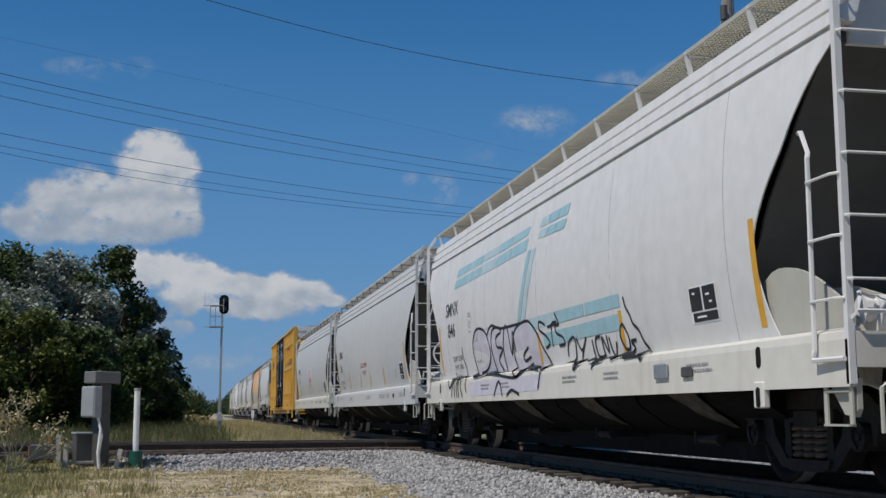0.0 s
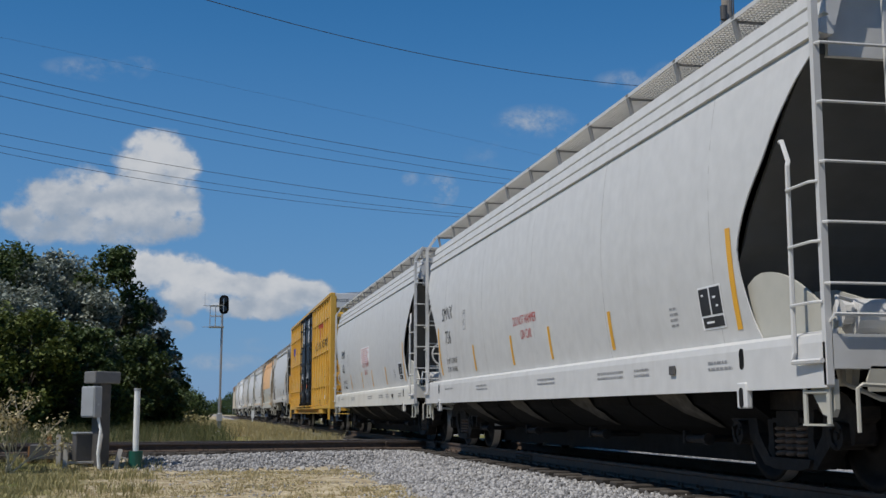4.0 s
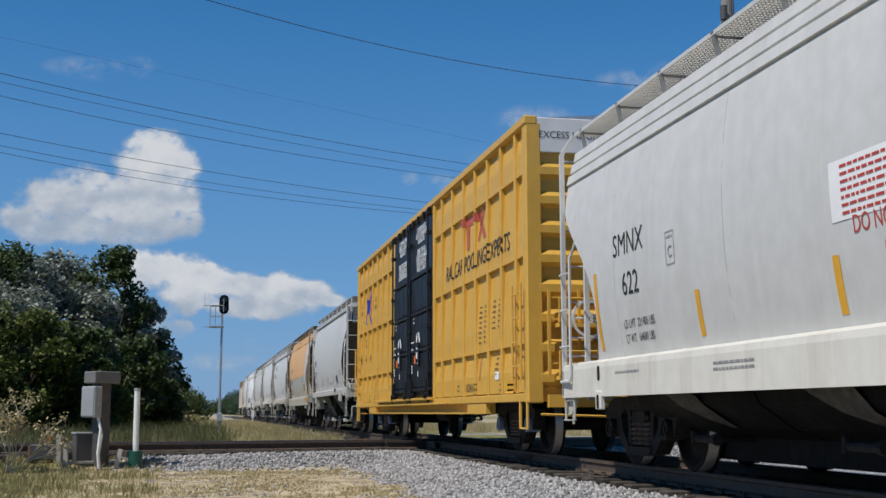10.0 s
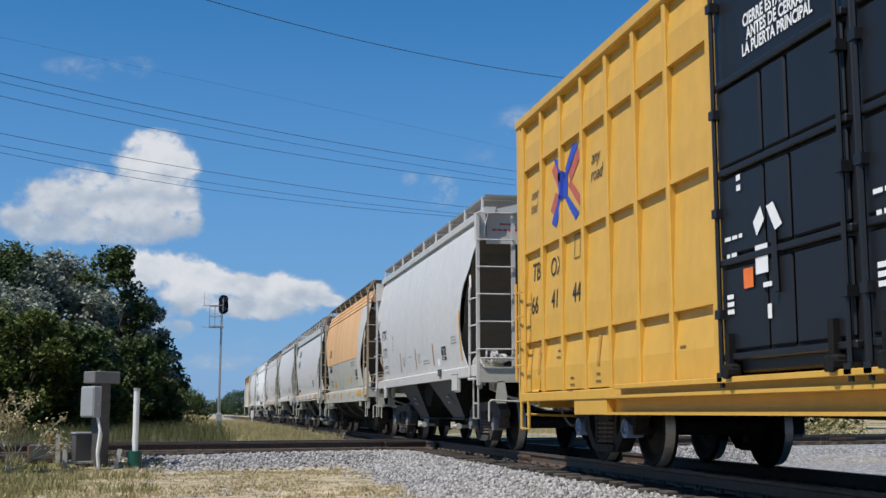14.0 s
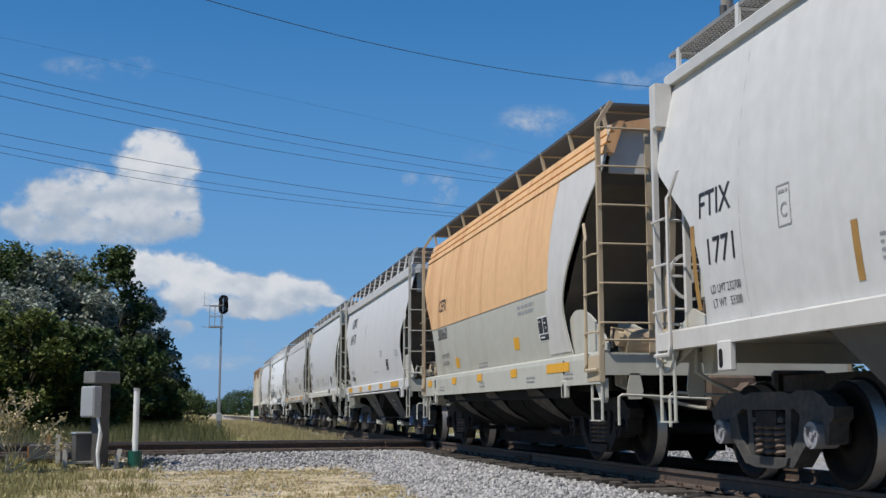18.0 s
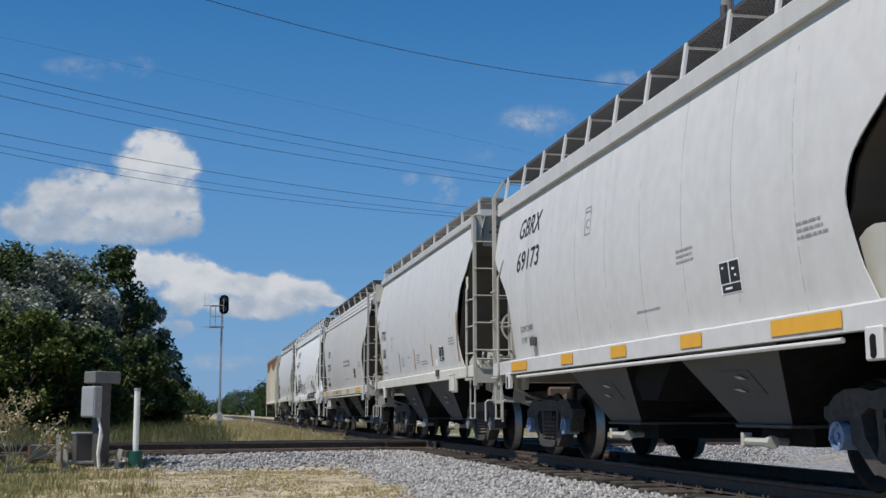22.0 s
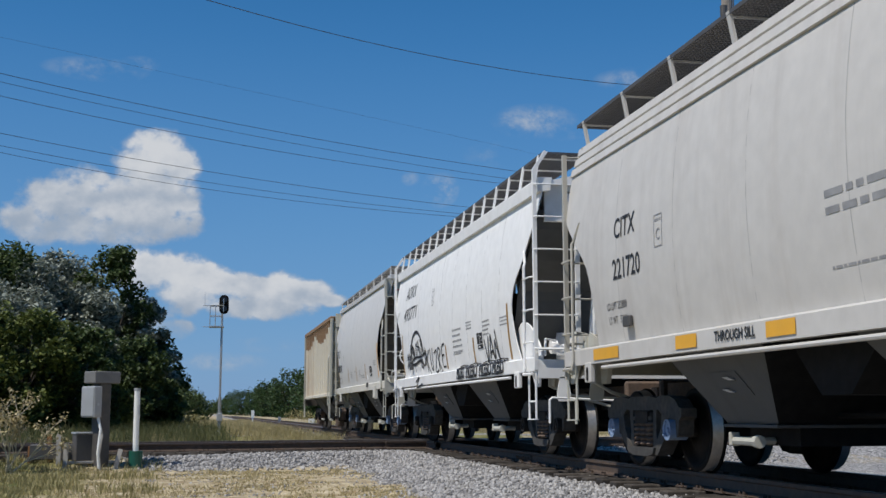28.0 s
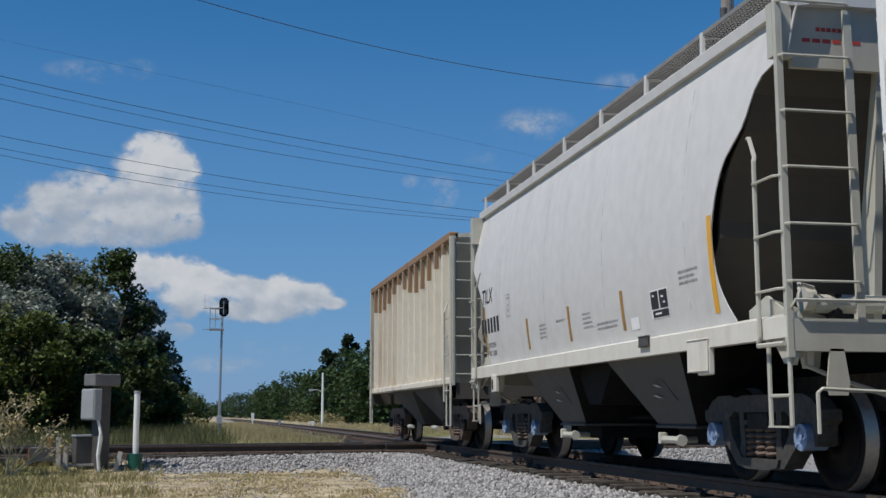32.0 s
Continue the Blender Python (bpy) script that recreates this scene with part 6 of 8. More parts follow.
def smooth_car(u0, u1, mark, number, seed, caps, paint_m, light_m, stripe="stripe", dx=0.3):
    k = dict(VEE, caps=caps, seed=seed, end_m=M["tan"] if light_m is M["sill_cream"] else light_m, sill_m=light_m, tone_in=M["tan"])
    car, at = short_hopper(u0, u1, "grey two-bay covered hopper car with dark strips", paint_m, **k)
    r = u1
    words(car, mark, at(r - 1.19 - dx), 2.55, 0.34, M["ink"], 1.0, bold=0.003)
    if number:
        words(car, number, at(r - 1.29 - dx), 2.10, 0.34, M["ink"], 1.0, bold=0.003)
    words(car, "LD LMT 232700", at(r - 1.3 - dx), 1.76, 0.11, M["ink"], 0.85)
    words(car, "LT WT   53300", at(r - 1.3 - dx), 1.63, 0.11, M["ink"], 0.85)
    plate_c(car, at(r - 2.5 - dx), 2.30)
    for y in (r - 3.5 - dx, r - 5.45 - dx, r - 7.4 - dx):
        decal(car, "reflector", at(y), 1.80, 0.09, 0.44, M["dirtystripe"], lean=0.0)
    decal(car, "reflector", at(u0 + 1.42), 2.02, 0.10, 0.90, M["stripe" if stripe == "stripe" else "dirtystripe"])
    decal(car, "reflector", at(r - 1.0), 2.0, 0.09, 0.80, M["dirtystripe"])
    data_plate(car, at(u0 + 2.75 + 0.6 * dx), 1.78, 0.48, 0.40)
    decal(car, "label_card", at(u0 + 3.5), 1.63, 0.24, 0.13, M["decal"])
    for k2, y in enumerate((r - 4.1, r - 6.0, r - 4.9)):
        bars(car, at(y), 1.86, 0.36, 4 if k2 < 2 else 1, M["print"], 0.055, 0.022, seed=seed + k2)
    bars(car, at(r - 6.5), 1.70, 0.8, 2, M["print"], 0.055, 0.022, seed=seed)
    bars(car, at(u0 + 2.2), 2.02, 0.5, 3, M["print"], 0.055, 0.022, seed=seed + 7)
    part("placard_holder", nbox(-1.63, -1.605, at(u0 + 3.2), at(u0 + 2.95), 1.36, 1.46, 0.01), M["boxdark"], car)
    part("stencil_plate", nbox(-1.62, -1.57, at(u0 + 1.95), at(u0 + 1.50), 1.05, 1.34, 0.01), light_m, car)
    return car


smooth_car(57.5, 69.2, "FTIX", "1771", 11, "cap_grey", M["pale"], M["warm"])

# cream car with a rust-stained orange upper side
car, at = short_hopper(70.92, 82.22, "cream covered hopper car with rust-stained orange upper side", M["tan"], top="ribs", sill=(0.98, 1.38), bays="round", spacing=1.25, panels=5,
                       zeave=3.73, ztop=4.13, nbays=3, zr=4.36, wheel=False, seed=12, upper_m=M["rusty"], end_m=M["tan_rust"], tone_in=M["warm"], walk_m=M["tan_rust"])
rows = []
for k in range(15):
    z = 2.28 + (3.72 - 2.28) * k / 14
    u = (z - 2.28) / 1.44
    rear = 82.22 - float(np.interp(z, [p[0] for p in CUT_LONG[1]], [p[1] for p in CUT_LONG[1]])) - 0.03
    front = 70.92 + 2.1 - 0.2 * u
    rows.append([(-bulge(z) - 0.009, at(front + (rear - front) * j / 8), z) for j in range(9)])
part("orange_patch", sheet(rows, 0.003), M["rusty"], car, "rust-stained orange paint patch")
rows = []
for k in range(15):
    z = 1.42 + 2.3 * k / 14
    a = 70.92 + float(np.interp(z, [p[0] for p in CUT_LONG[0]], [p[1] for p in CUT_LONG[0]])) + 0.03
    b = 70.92 + 2.3 - 0.12 * (z - 1.3)
    rows.append([(-bulge(z) - 0.007, at(a + (b - a) * j / 3), z) for j in range(4)])
part("grey_patch", sheet(rows, 0.003), M["warm"], car, "pale grey primer patch")
for y in (70.92 + 0.24, 82.22 - 0.24):
    decal(car, "rust_patch", at(y), 1.16, 0.46, 0.30, M["tan_rust"], lambda z: 1.603, label="rusty corner of the sill")
words(car, "CEFX", at(80.03), 2.67, 0.32, M["ink"], 0.9, bold=0.003, lift=0.014)
words(car, "300660", at(80.1), 2.13, 0.32, M["ink"], 0.9, bold=0.003)
words(car, "LD LMT 232700", at(80.3), 1.71, 0.12, M["ink"], 0.8, align="LEFT")
words(car, "LT WT 53300", at(80.3), 1.57, 0.12, M["ink"], 0.8, align="LEFT")
for y in (79.0, 74.82):
    decal(car, "amber_plate", at(y), 1.55 if y > 76 else 1.66, 0.30, 0.18, M["stripe"])
data_plate(car, at(73.35), 1.78, 0.48, 0.46)
bars(car, at(74.6), 2.14, 1.1, 2, M["print"], 0.085, 0.05, seed=3)
bars(car, at(77.4), 1.45, 0.8, 2, M["print"], 0.055, 0.022, seed=4)
tall = lambda z: 1.603
for y, w in ((81.3, 0.4), (79.0, 0.35), (77.0, 0.35), (74.8, 0.35), (72.6, 1.0)):
    decal(car, "reflector", at(y), 1.22, w, 0.12, M["stripe"], tall)
for k, y in enumerate((80.3, 77.0, 74.1, 72.3)):
    bars(car, at(y), 1.12, 0.45, 2, M["print"], 0.055, 0.022, tall, k)


def stripe_car(u0, u1, label, mark, number, ld, lt, seed, paint_m, top, spacing, caps, slant=0.25, sill=(1.22, 1.42), inner=None, reflect=True, plate=2.75, end_m=None, **more):
    car, at = short_hopper(u0, u1, label, paint_m, top=top, sill=sill, bays="vee", spacing=spacing, panels=9 if top == "smooth" else 7, caps=caps, cuts=CUT_OVAL, tone="truck_grey", end_m=end_m, truck_in=(1.42, 1.34), **more, rod=True, wheel=top == "smooth",
                           zeave=3.79 if top == "smooth" else 3.66, ztop=3.98 if top == "smooth" else 4.08, nbays=2, zr=4.36, seed=seed, tone_in=inner or paint_m)
    r = u1
    big = top == "smooth"
    off = {"GBRX": 2.0, "AOKX": 2.03}.get(mark, 2.25)
    broad_n = {"GBRX": 1.12, "AOKX": 1.28}.get(mark, 1.0)
    size, wide_l = (0.40, 1.06) if big else (0.32, 0.9)
    words(car, mark, at(r - off), 3.31 if big else 2.69, size, M["ink"], wide_l, slant, bold=0.004)
    words(car, number, at(r - off - (0.14 if mark == "AOKX" else 0.04)), 2.82 if big else 2.23, size, M["ink"], wide_l * broad_n, slant * 0.6, bold=0.004)
    words(car, "LD LMT " + ld, at(r - 1.9), 1.84, 0.12, M["ink"], 0.8)
    words(car, "LT WT   " + lt, at(r - 1.9), 1.68, 0.12, M["ink"], 0.8)
    plate_c(car, at(r - 4.75 if top == "smooth" else r - 3.25), 2.96 if top == "smooth" else 2.5)
    data_plate(car, at(u0 + plate + 0.2), 1.84, 0.42, 0.40)
    bars(car, at(u0 + 4.4), 2.2, 0.5, 3, M["print"], 0.055, 0.022, seed=seed)
    bars(car, at(u0 + 5.6), 1.7, 0.8, 1, M["print"], 0.055, 0.022, seed=seed)
    bars(car, at(u0 + 2.0), 2.1, 0.5, 3, M["print"], 0.055, 0.022, seed=seed + 1)
    edge_w = lambda z: 1.607
    if reflect:
        for y, w in ((r - 1.6, 0.85), (r - 3.9, 0.5), (r - 5.8, 0.5), (r - 7.8, 0.5), (u0 + 1.9, 1.1)):
            decal(car, "reflector", at(y), (sill[0] + sill[1]) / 2, w, 0.13, M["stripe"], edge_w)
    part("placard_holder", nbox(-1.60, -1.55, at(r - 2.35), at(r - 2.15), 1.58, 1.70, 0.01), M["boxdark"], car)
    return car, at


car, at = stripe_car(83.85, 95.72, "light grey covered hopper car with amber sill reflectors", "GBRX", "69173", "231900", "54100", 13, M["grey"], "smooth", 1.0, "cap_blue", plate=3.05, inner=M["tan"], end_m=M["post_grey"], bay_shift=0.45)
smooth_car(97.07, 108.7, "FTIX", "1681", 14, "cap_grey", M["grey"], M["sill_cream"], "dirty")
car, at = stripe_car(110.25, 122.4, "warm grey covered hopper car with ribbed roof edge", "CITX", "221720", "232800", "53200", 15, M["warm"], "ribs", 1.35, "cap_blue", 0.0, (1.22, 1.42), M["tan"], end_m=M["post_grey"], tall_post=False, bay_shift=-0.1)
words(car, "THROUGH SILL", at(117.45), 1.32, 0.13, M["ink"], 0.9, hw=lambda z: 1.607, bold=0.003)
bars(car, at(115.85), 2.24, 1.5, 2, M["print"], 0.13, 0.055, seed=2)
car, at = stripe_car(123.78, 136.0, "bright white covered hopper car with black graffiti tags", "AOKX", "493771", "231800", "52100", 16, M["bright"], "smooth", 0.85, "steel", 0.3, (1.22, 1.42), M["bright"], False, 3.22, bay_shift=0.45)
wide2 = lambda z: 1.607 if z < 1.42 else bulge(z) + 0.004
for y, z0, z1 in ((134.82, 1.5, 2.4), (130.03, 1.47, 1.92), (127.7, 1.49, 1.92), (125.3, 1.45, 2.3)):
    decal(car, "reflector", at(y), (z0 + z1) / 2, 0.09, z1 - z0, M["dirtystripe"])
# a domed spray-paint figure and loose letters
arc = [(at(133.8 - 0.75 + 0.75 * math.cos(a)), 1.75 + 0.62 * math.sin(a)) for a in [math.pi * k / 8 - 0.1 for k in range(9)]]
stroke(car, arc, 0.035, M["ink"], wide2)
stroke(car, [(at(134.0), 1.75), (at(133.4), 1.68), (at(132.7), 1.74), (at(132.3), 1.62)], 0.03, M["ink"], wide2)
for y, k in ((133.7, 1), (133.4, -1), (133.05, 1), (132.75, -1)):
    stroke(car, [(at(y + 0.10 * k), 1.78), (at(y + 0.06 * k), 2.06 + 0.05 * k), (at(y - 0.08 * k), 2.02), (at(y - 0.02), 1.88), (at(y - 0.12 * k), 1.80)], 0.022, M["ink"], wide2)
for y in (134.15, 134.0, 132.2, 132.05):
    stroke(car, [(at(y), 1.95), (at(y + (0.1 if y > 133 else -0.1)), 1.62)], 0.025, M["ink"], wide2)
GLYPHS = {"K": (((0.1, 0), (0.0, 1)), ((0.7, 1.05), (0.1, 0.5), (0.8, -0.1))), "U": (((0.0, 1), (0.1, 0.1), (0.45, 0.0), (0.6, 1)),), "Z": (((0.0, 0.9), (0.7, 1), (0.05, 0.05), (0.8, 0.1)),),
          "R": (((0.1, 0), (0.0, 1), (0.6, 0.9), (0.1, 0.5), (0.7, -0.1)),), "E": (((0.7, 1), (0.05, 0.9), (0.0, 0.05), (0.7, 0.0)), ((0.0, 0.5), (0.5, 0.52)))}
for k, g in enumerate("KUZRE"):
    for line_pts in GLYPHS[g]:
        stroke(car, [(at(132.0 - 0.40 * k - 0.40 * a), 1.48 + 0.42 * b + 0.05 * math.sin(k * 2)) for a, b in line_pts], 0.020, M["ink"], wide2)
for y, sq in ((128.57, 0.74), (127.70, 1.02), (126.70, 1.02), (125.85, 0.85)):
    words(car, "PRESO", at(y), 1.34, 0.30, M["ink"], sq, 0.0, wide2, 0.006, bold=0.012, label="bubble-letter tag in black spray paint")
    stroke(car, [(at(y + 0.45 * sq), 1.27), (at(y), 1.24), (at(y - 0.45 * sq), 1.27)], 0.008, M["ink"], wide2)
    stroke(car, [(at(y + 0.45 * sq), 1.47), (at(y), 1.485), (at(y - 0.42 * sq), 1.465)], 0.008, M["ink"], wide2)
# head of the domed figure: brow, eye, cheek lines, spikes
for pts, r in (([(133.78, 1.70), (133.55, 1.79), (133.1, 1.83), (132.6, 1.82), (132.2, 1.87), (132.02, 1.80), (132.25, 1.62)], 0.022), ([(133.0, 2.12), (132.88, 2.16), (132.82, 2.09), (132.93, 2.04), (133.0, 2.12)], 0.016),
               ([(133.62, 2.0), (133.45, 1.9), (133.35, 1.98), (133.5, 2.08), (133.62, 2.0)], 0.03), ([(132.62, 2.2), (132.5, 2.0), (132.52, 1.85)], 0.026), ([(132.6, 1.80), (132.62, 1.62), (132.48, 1.60), (132.46, 1.74), (132.6, 1.74)], 0.024),
               ([(133.42, 1.80), (133.36, 1.62), (133.40, 1.52)], 0.016), ([(133.95, 1.90), (133.8, 1.84)], 0.014), ([(133.97, 1.82), (133.82, 1.78)], 0.014), ([(132.16, 2.0), (132.2, 1.90)], 0.014), ([(132.08, 1.99), (132.13, 1.9)], 0.014)):
    stroke(car, [(at(u), z) for u, z in pts], r, M["ink"], wide2)
for y, pts in ((126.75, ((0.14, 1.85), (0.06, 1.62), (-0.02, 1.45), (-0.08, 1.68), (-0.14, 1.88))), (126.45, ((0.12, 1.52), (0.02, 1.86), (-0.02, 1.84), (-0.14, 1.50), (-0.06, 1.62), (0.10, 1.60))), (126.15, ((0.1, 1.5), (0.06, 1.78), (0.0, 1.70), (-0.16, 1.47), (-0.12, 1.60), (0.0, 1.96)))):
    stroke(car, [(at(y + a), z) for a, z in pts], 0.022, M["ink"], wide2)
stroke(car, [(at(133.0), 1.30), (at(132.6), 1.38), (at(132.9), 1.18), (at(132.2), 1.24)], 0.02, M["ink"], wide2)
bars(car, at(129.35), 2.13, 0.85, 5, M["print"], 0.10, 0.035, seed=9)
bars(car, at(126.95), 2.12, 0.5, 4, M["print"], 0.07, 0.03, seed=19)
car = smooth_car(137.46, 148.7, "TILX", "", 17, "cap_blue", M["grey"], M["sill_cream"], "stripe", 0.0)
at = local(car, 137.46, 148.7)
for k in range(6):
    decal(car, "number_bar", at(147.86 - 0.20 * k), 2.08, 0.13, 0.24, M["ink"])

# ---------------------------------------------------------------- last car: rib-sided, streaked with rust


def rib_car(u0, u1):
    car = thing("rib_side_hopper", "rust-streaked cream hopper car with ribbed sides", "hopper car", "cars of the train")
    L = u1 - u0
    h = L / 2
    R = M["rib"]
    rr = random.Random(8)
    zb, ze = 1.32, 4.02
    for s in (-1, 1):
        part("side_sheet", nbox(min(s * 1.40, s * 1.44), max(s * 1.40, s * 1.44), -h + 0.75, h - 0.75, zb, ze), M["rib"], car)
        n = 12
        for i in range(n + 1):
            y = -h + 0.8 + (L - 1.6) * i / n
            bm = bmesh.new()
            z0 = zb + 0.02
            prism_y(bm, [(s * 1.43, z0), (s * 1.57, z0), (s * 1.57, ze - 0.06), (s * 1.43, ze - 0.02)], y - 0.075, y + 0.075)
            rib = part("side_rib", bm, R, car)
            # rust runs down the sheet from the eave and up from the sill
            for q in range(4):
                yy = y + rr.uniform(0.12, (L - 1.6) / n - 0.12)
                if i == n:
                    continue
                w, ln = rr.uniform(0.03, 0.11), rr.uniform(0.15, 0.9) * (1.0 if q < 3 else 0.4)
                za = ze - 0.05 if q < 3 else zb + 0.03 + ln
                x = s * 1.443
                st = bmesh.new()
                st.faces.new([st.verts.new((x, yy + a, z)) for a, z in ((-w, za), (w, za), (w * 0.7, za - ln * 0.6), (w * 0.2, za - ln), (-w * 0.3, za - ln * 0.85), (-w * 0.8, za - ln * 0.4))])
                part("rust_run", st, M["rustsill"] if q else M["rust_dark"], rib)
            hgt = 0.18 + 0.45 * abs(math.sin(i * 2.7))
            part("rust_patch", nbox(min(s * 1.50, s * 1.573), max(s * 1.50, s * 1.573), y - 0.078, y + 0.078 - 0.05 * abs(math.sin(i * 1.3)), ze - 0.08 - hgt, ze - 0.07), M["rustsill"], rib)
        part("top_chord", nbox(min(s * 1.38, s * 1.58), max(s * 1.38, s * 1.58), -h + 0.1, h - 0.1, ze - 0.06, ze + 0.10, 0.02), M["rustsill"], car)
        part("side_sill", nbox(min(s * 1.38, s * 1.58), max(s * 1.38, s * 1.58), -h + 0.1, h - 0.1, zb - 0.10, zb + 0.03, 0.02), R, car)
    for d in (-1, 1):
        ye = d * h
        bm = prism_x(bmesh.new(), [(d * (h - 0.10), ze), (d * (h - 0.16), ze), (d * (h - 2.1), 1.3), (d * (h - 2.0), 1.3)], -1.40, 1.40)
        part("slope_sheet", bm, M["tan"], car)
        for s in (-1, 1):
            bm = prism_x(bmesh.new(), [(d * (h - 0.80), zb), (d * (h - 0.80), ze), (d * (h - 0.15), ze), (d * (h - 0.45), ze - 0.9), (d * (h - 0.75), zb + 0.5)], *sorted((s * 1.41, s * 1.44)))
            part("end_gusset", bm, R, car)
            part("corner_post", nbox(min(s * 1.46, s * 1.58), max(s * 1.46, s * 1.58), min(ye, ye - d * 0.08), max(ye, ye - d * 0.08), 0.95, ze, 0.01), M["tan"], car)
            ladder(car, M["tan"], s * 1.60, ye - d * 0.05, 0.9, 2.6, -d * 0.42, 5, "y", "side_ladder", "", 1.0, 1)
            bm = pipe(bmesh.new(), [(s * 1.56, ye - d * 0.05, 1.2), (s * 1.56, ye - d * 0.05, 0.45), (s * 1.56, ye - d * 0.42, 0.45), (s * 1.56, ye - d * 0.42, 1.2)], 0.022)
            part("sill_step", bm, M["tan"], car)
        part("end_sill", nbox(-1.55, 1.55, min(ye, ye - d * 0.16), max(ye, ye - d * 0.16), 0.95, 1.25), M["slope_tan"], car)
        ladder(car, M["tan"], -1.52, ye + d * 0.03, 1.2, ze, 0.55, 8, "x", "end_ladder")
        part("centre_sill", nbox(-0.22, 0.22, min(ye, ye - d * 2.5), max(ye, ye - d * 2.5), 0.68, 1.0), M["rustcast"], car)
        draft(car, ye, d)
        truck(car, d * (h - 1.75), "rustcast", "steel")
    part("roof", prism_y(bmesh.new(), [(-1.45, ze + 0.06), (0, ze + 0.22), (1.45, ze + 0.06), (1.45, ze), (-1.45, ze)], -h + 0.1, h - 0.1), R, car)
    span = L - 4.6
    for i in range(2):
        yc = -span / 2 + span * (i + 0.5) / 2
        w = span / 2
        bm = bmesh.new()
        vt = [bm.verts.new((x, yc + y, 1.3)) for x, y in ((-1.4, -w * 0.5), (1.4, -w * 0.5), (1.4, w * 0.5), (-1.4, w * 0.5))]
        vb = [bm.verts.new((x, yc + y, 0.42)) for x, y in ((-0.8, -0.3), (0.8, -0.3), (0.8, 0.3), (-0.8, 0.3))]
        bm.faces.new(vt[::-1])
        bm.faces.new(vb)
        for k in range(4):
            bm.faces.new((vt[k], vt[(k + 1) % 4], vb[(k + 1) % 4], vb[k]))
        bmesh.ops.recalc_face_normals(bm, faces=bm.faces)
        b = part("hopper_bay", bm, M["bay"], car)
        part("outlet_gate", tube(bmesh.new(), (-1.1, yc - 0.3, 0.38), (-1.1, yc + 0.3, 0.38), 0.045, 8), M["tan"], b)
    # Filler in the bays' grey, which has the underside shade in its colour.
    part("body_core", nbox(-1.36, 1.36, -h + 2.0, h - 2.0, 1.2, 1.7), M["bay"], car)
    return place(car, u0, u1)


rib_car(150.55, 161.3)


# ---------------------------------------------------------------- ground and tracks
CROSS = (6.16, 28.8)          # the diamond
CROSS_SLOPE = 0.20
cl = math.hypot(1, CROSS_SLOPE)
CD = Vector((1 / cl, CROSS_SLOPE / cl))      # along the crossing track
CN = Vector((-CROSS_SLOPE / cl, 1 / cl))     # across it


def smooth(a, b, v):
    t = min(1.0, max(0.0, (v - a) / (b - a)))
    return t * t * (3 - 2 * t)


def ground_z(x, y):
    d1 = abs(x - TRACK_X)
    p = Vector((x - CROSS[0], y - CROSS[1]))
    d2 = abs(p.dot(CN))
    base = -0.52 - 0.25 * smooth(11, 22, x) + 0.22 * smooth(34, 60, y) + 0.06 * noise.noise(Vector((x * 0.25, y * 0.25, 0)))
    base += 0.05 * noise.noise(Vector((x * 1.3, y * 1.3, 4)))
    bed = -0.235
    k1 = 1 - smooth(1.5, 3.1, d1)
    k2 = (1 - smooth(1.4, 3.0, d2)) * (0.35 + 0.65 * smooth(-16, -3, p.dot(CD))) if y < 90 else 0
    z = base + (bed - base) * max(k1, k2)
    if d2 < 1.15 and abs(p.dot(CD)) < 14:
        z = min(z, -0.33)
    if d1 < 1.62 and 5 < y < 50:
        z = min(z, -0.250)
    return z


def axis(spans):
    out = []
    for a, b, step in spans:
        n = max(1, round((b - a) / step))
        out += [a + (b - a) * i / n for i in range(n)]
    out.append(spans[-1][1])
    return out


xs = axis([(-1500, -200, 260), (-200, -40, 16), (-40, -8, 1.6), (-8, 14, 0.2), (14, 40, 1.3), (40, 200, 16), (200, 1500, 260)])
ys = axis([(-300, -20, 40), (-20, 6, 2), (6, 36, 0.22), (36, 70, 0.8), (70, 200, 6.5), (200, 3000, 280)])
verts = [(x, y, ground_z(x, y)) for y in ys for x in xs]
nx = len(xs)
faces = [(j * nx + i, j * nx + i + 1, (j + 1) * nx + i + 1, (j + 1) * nx + i) for j in range(len(ys) - 1) for i in range(nx - 1)]
me = bpy.data.meshes.new("ground")
me.from_pydata(verts, [], faces)
att = me.color_attributes.new("cover", "FLOAT_COLOR", "POINT")


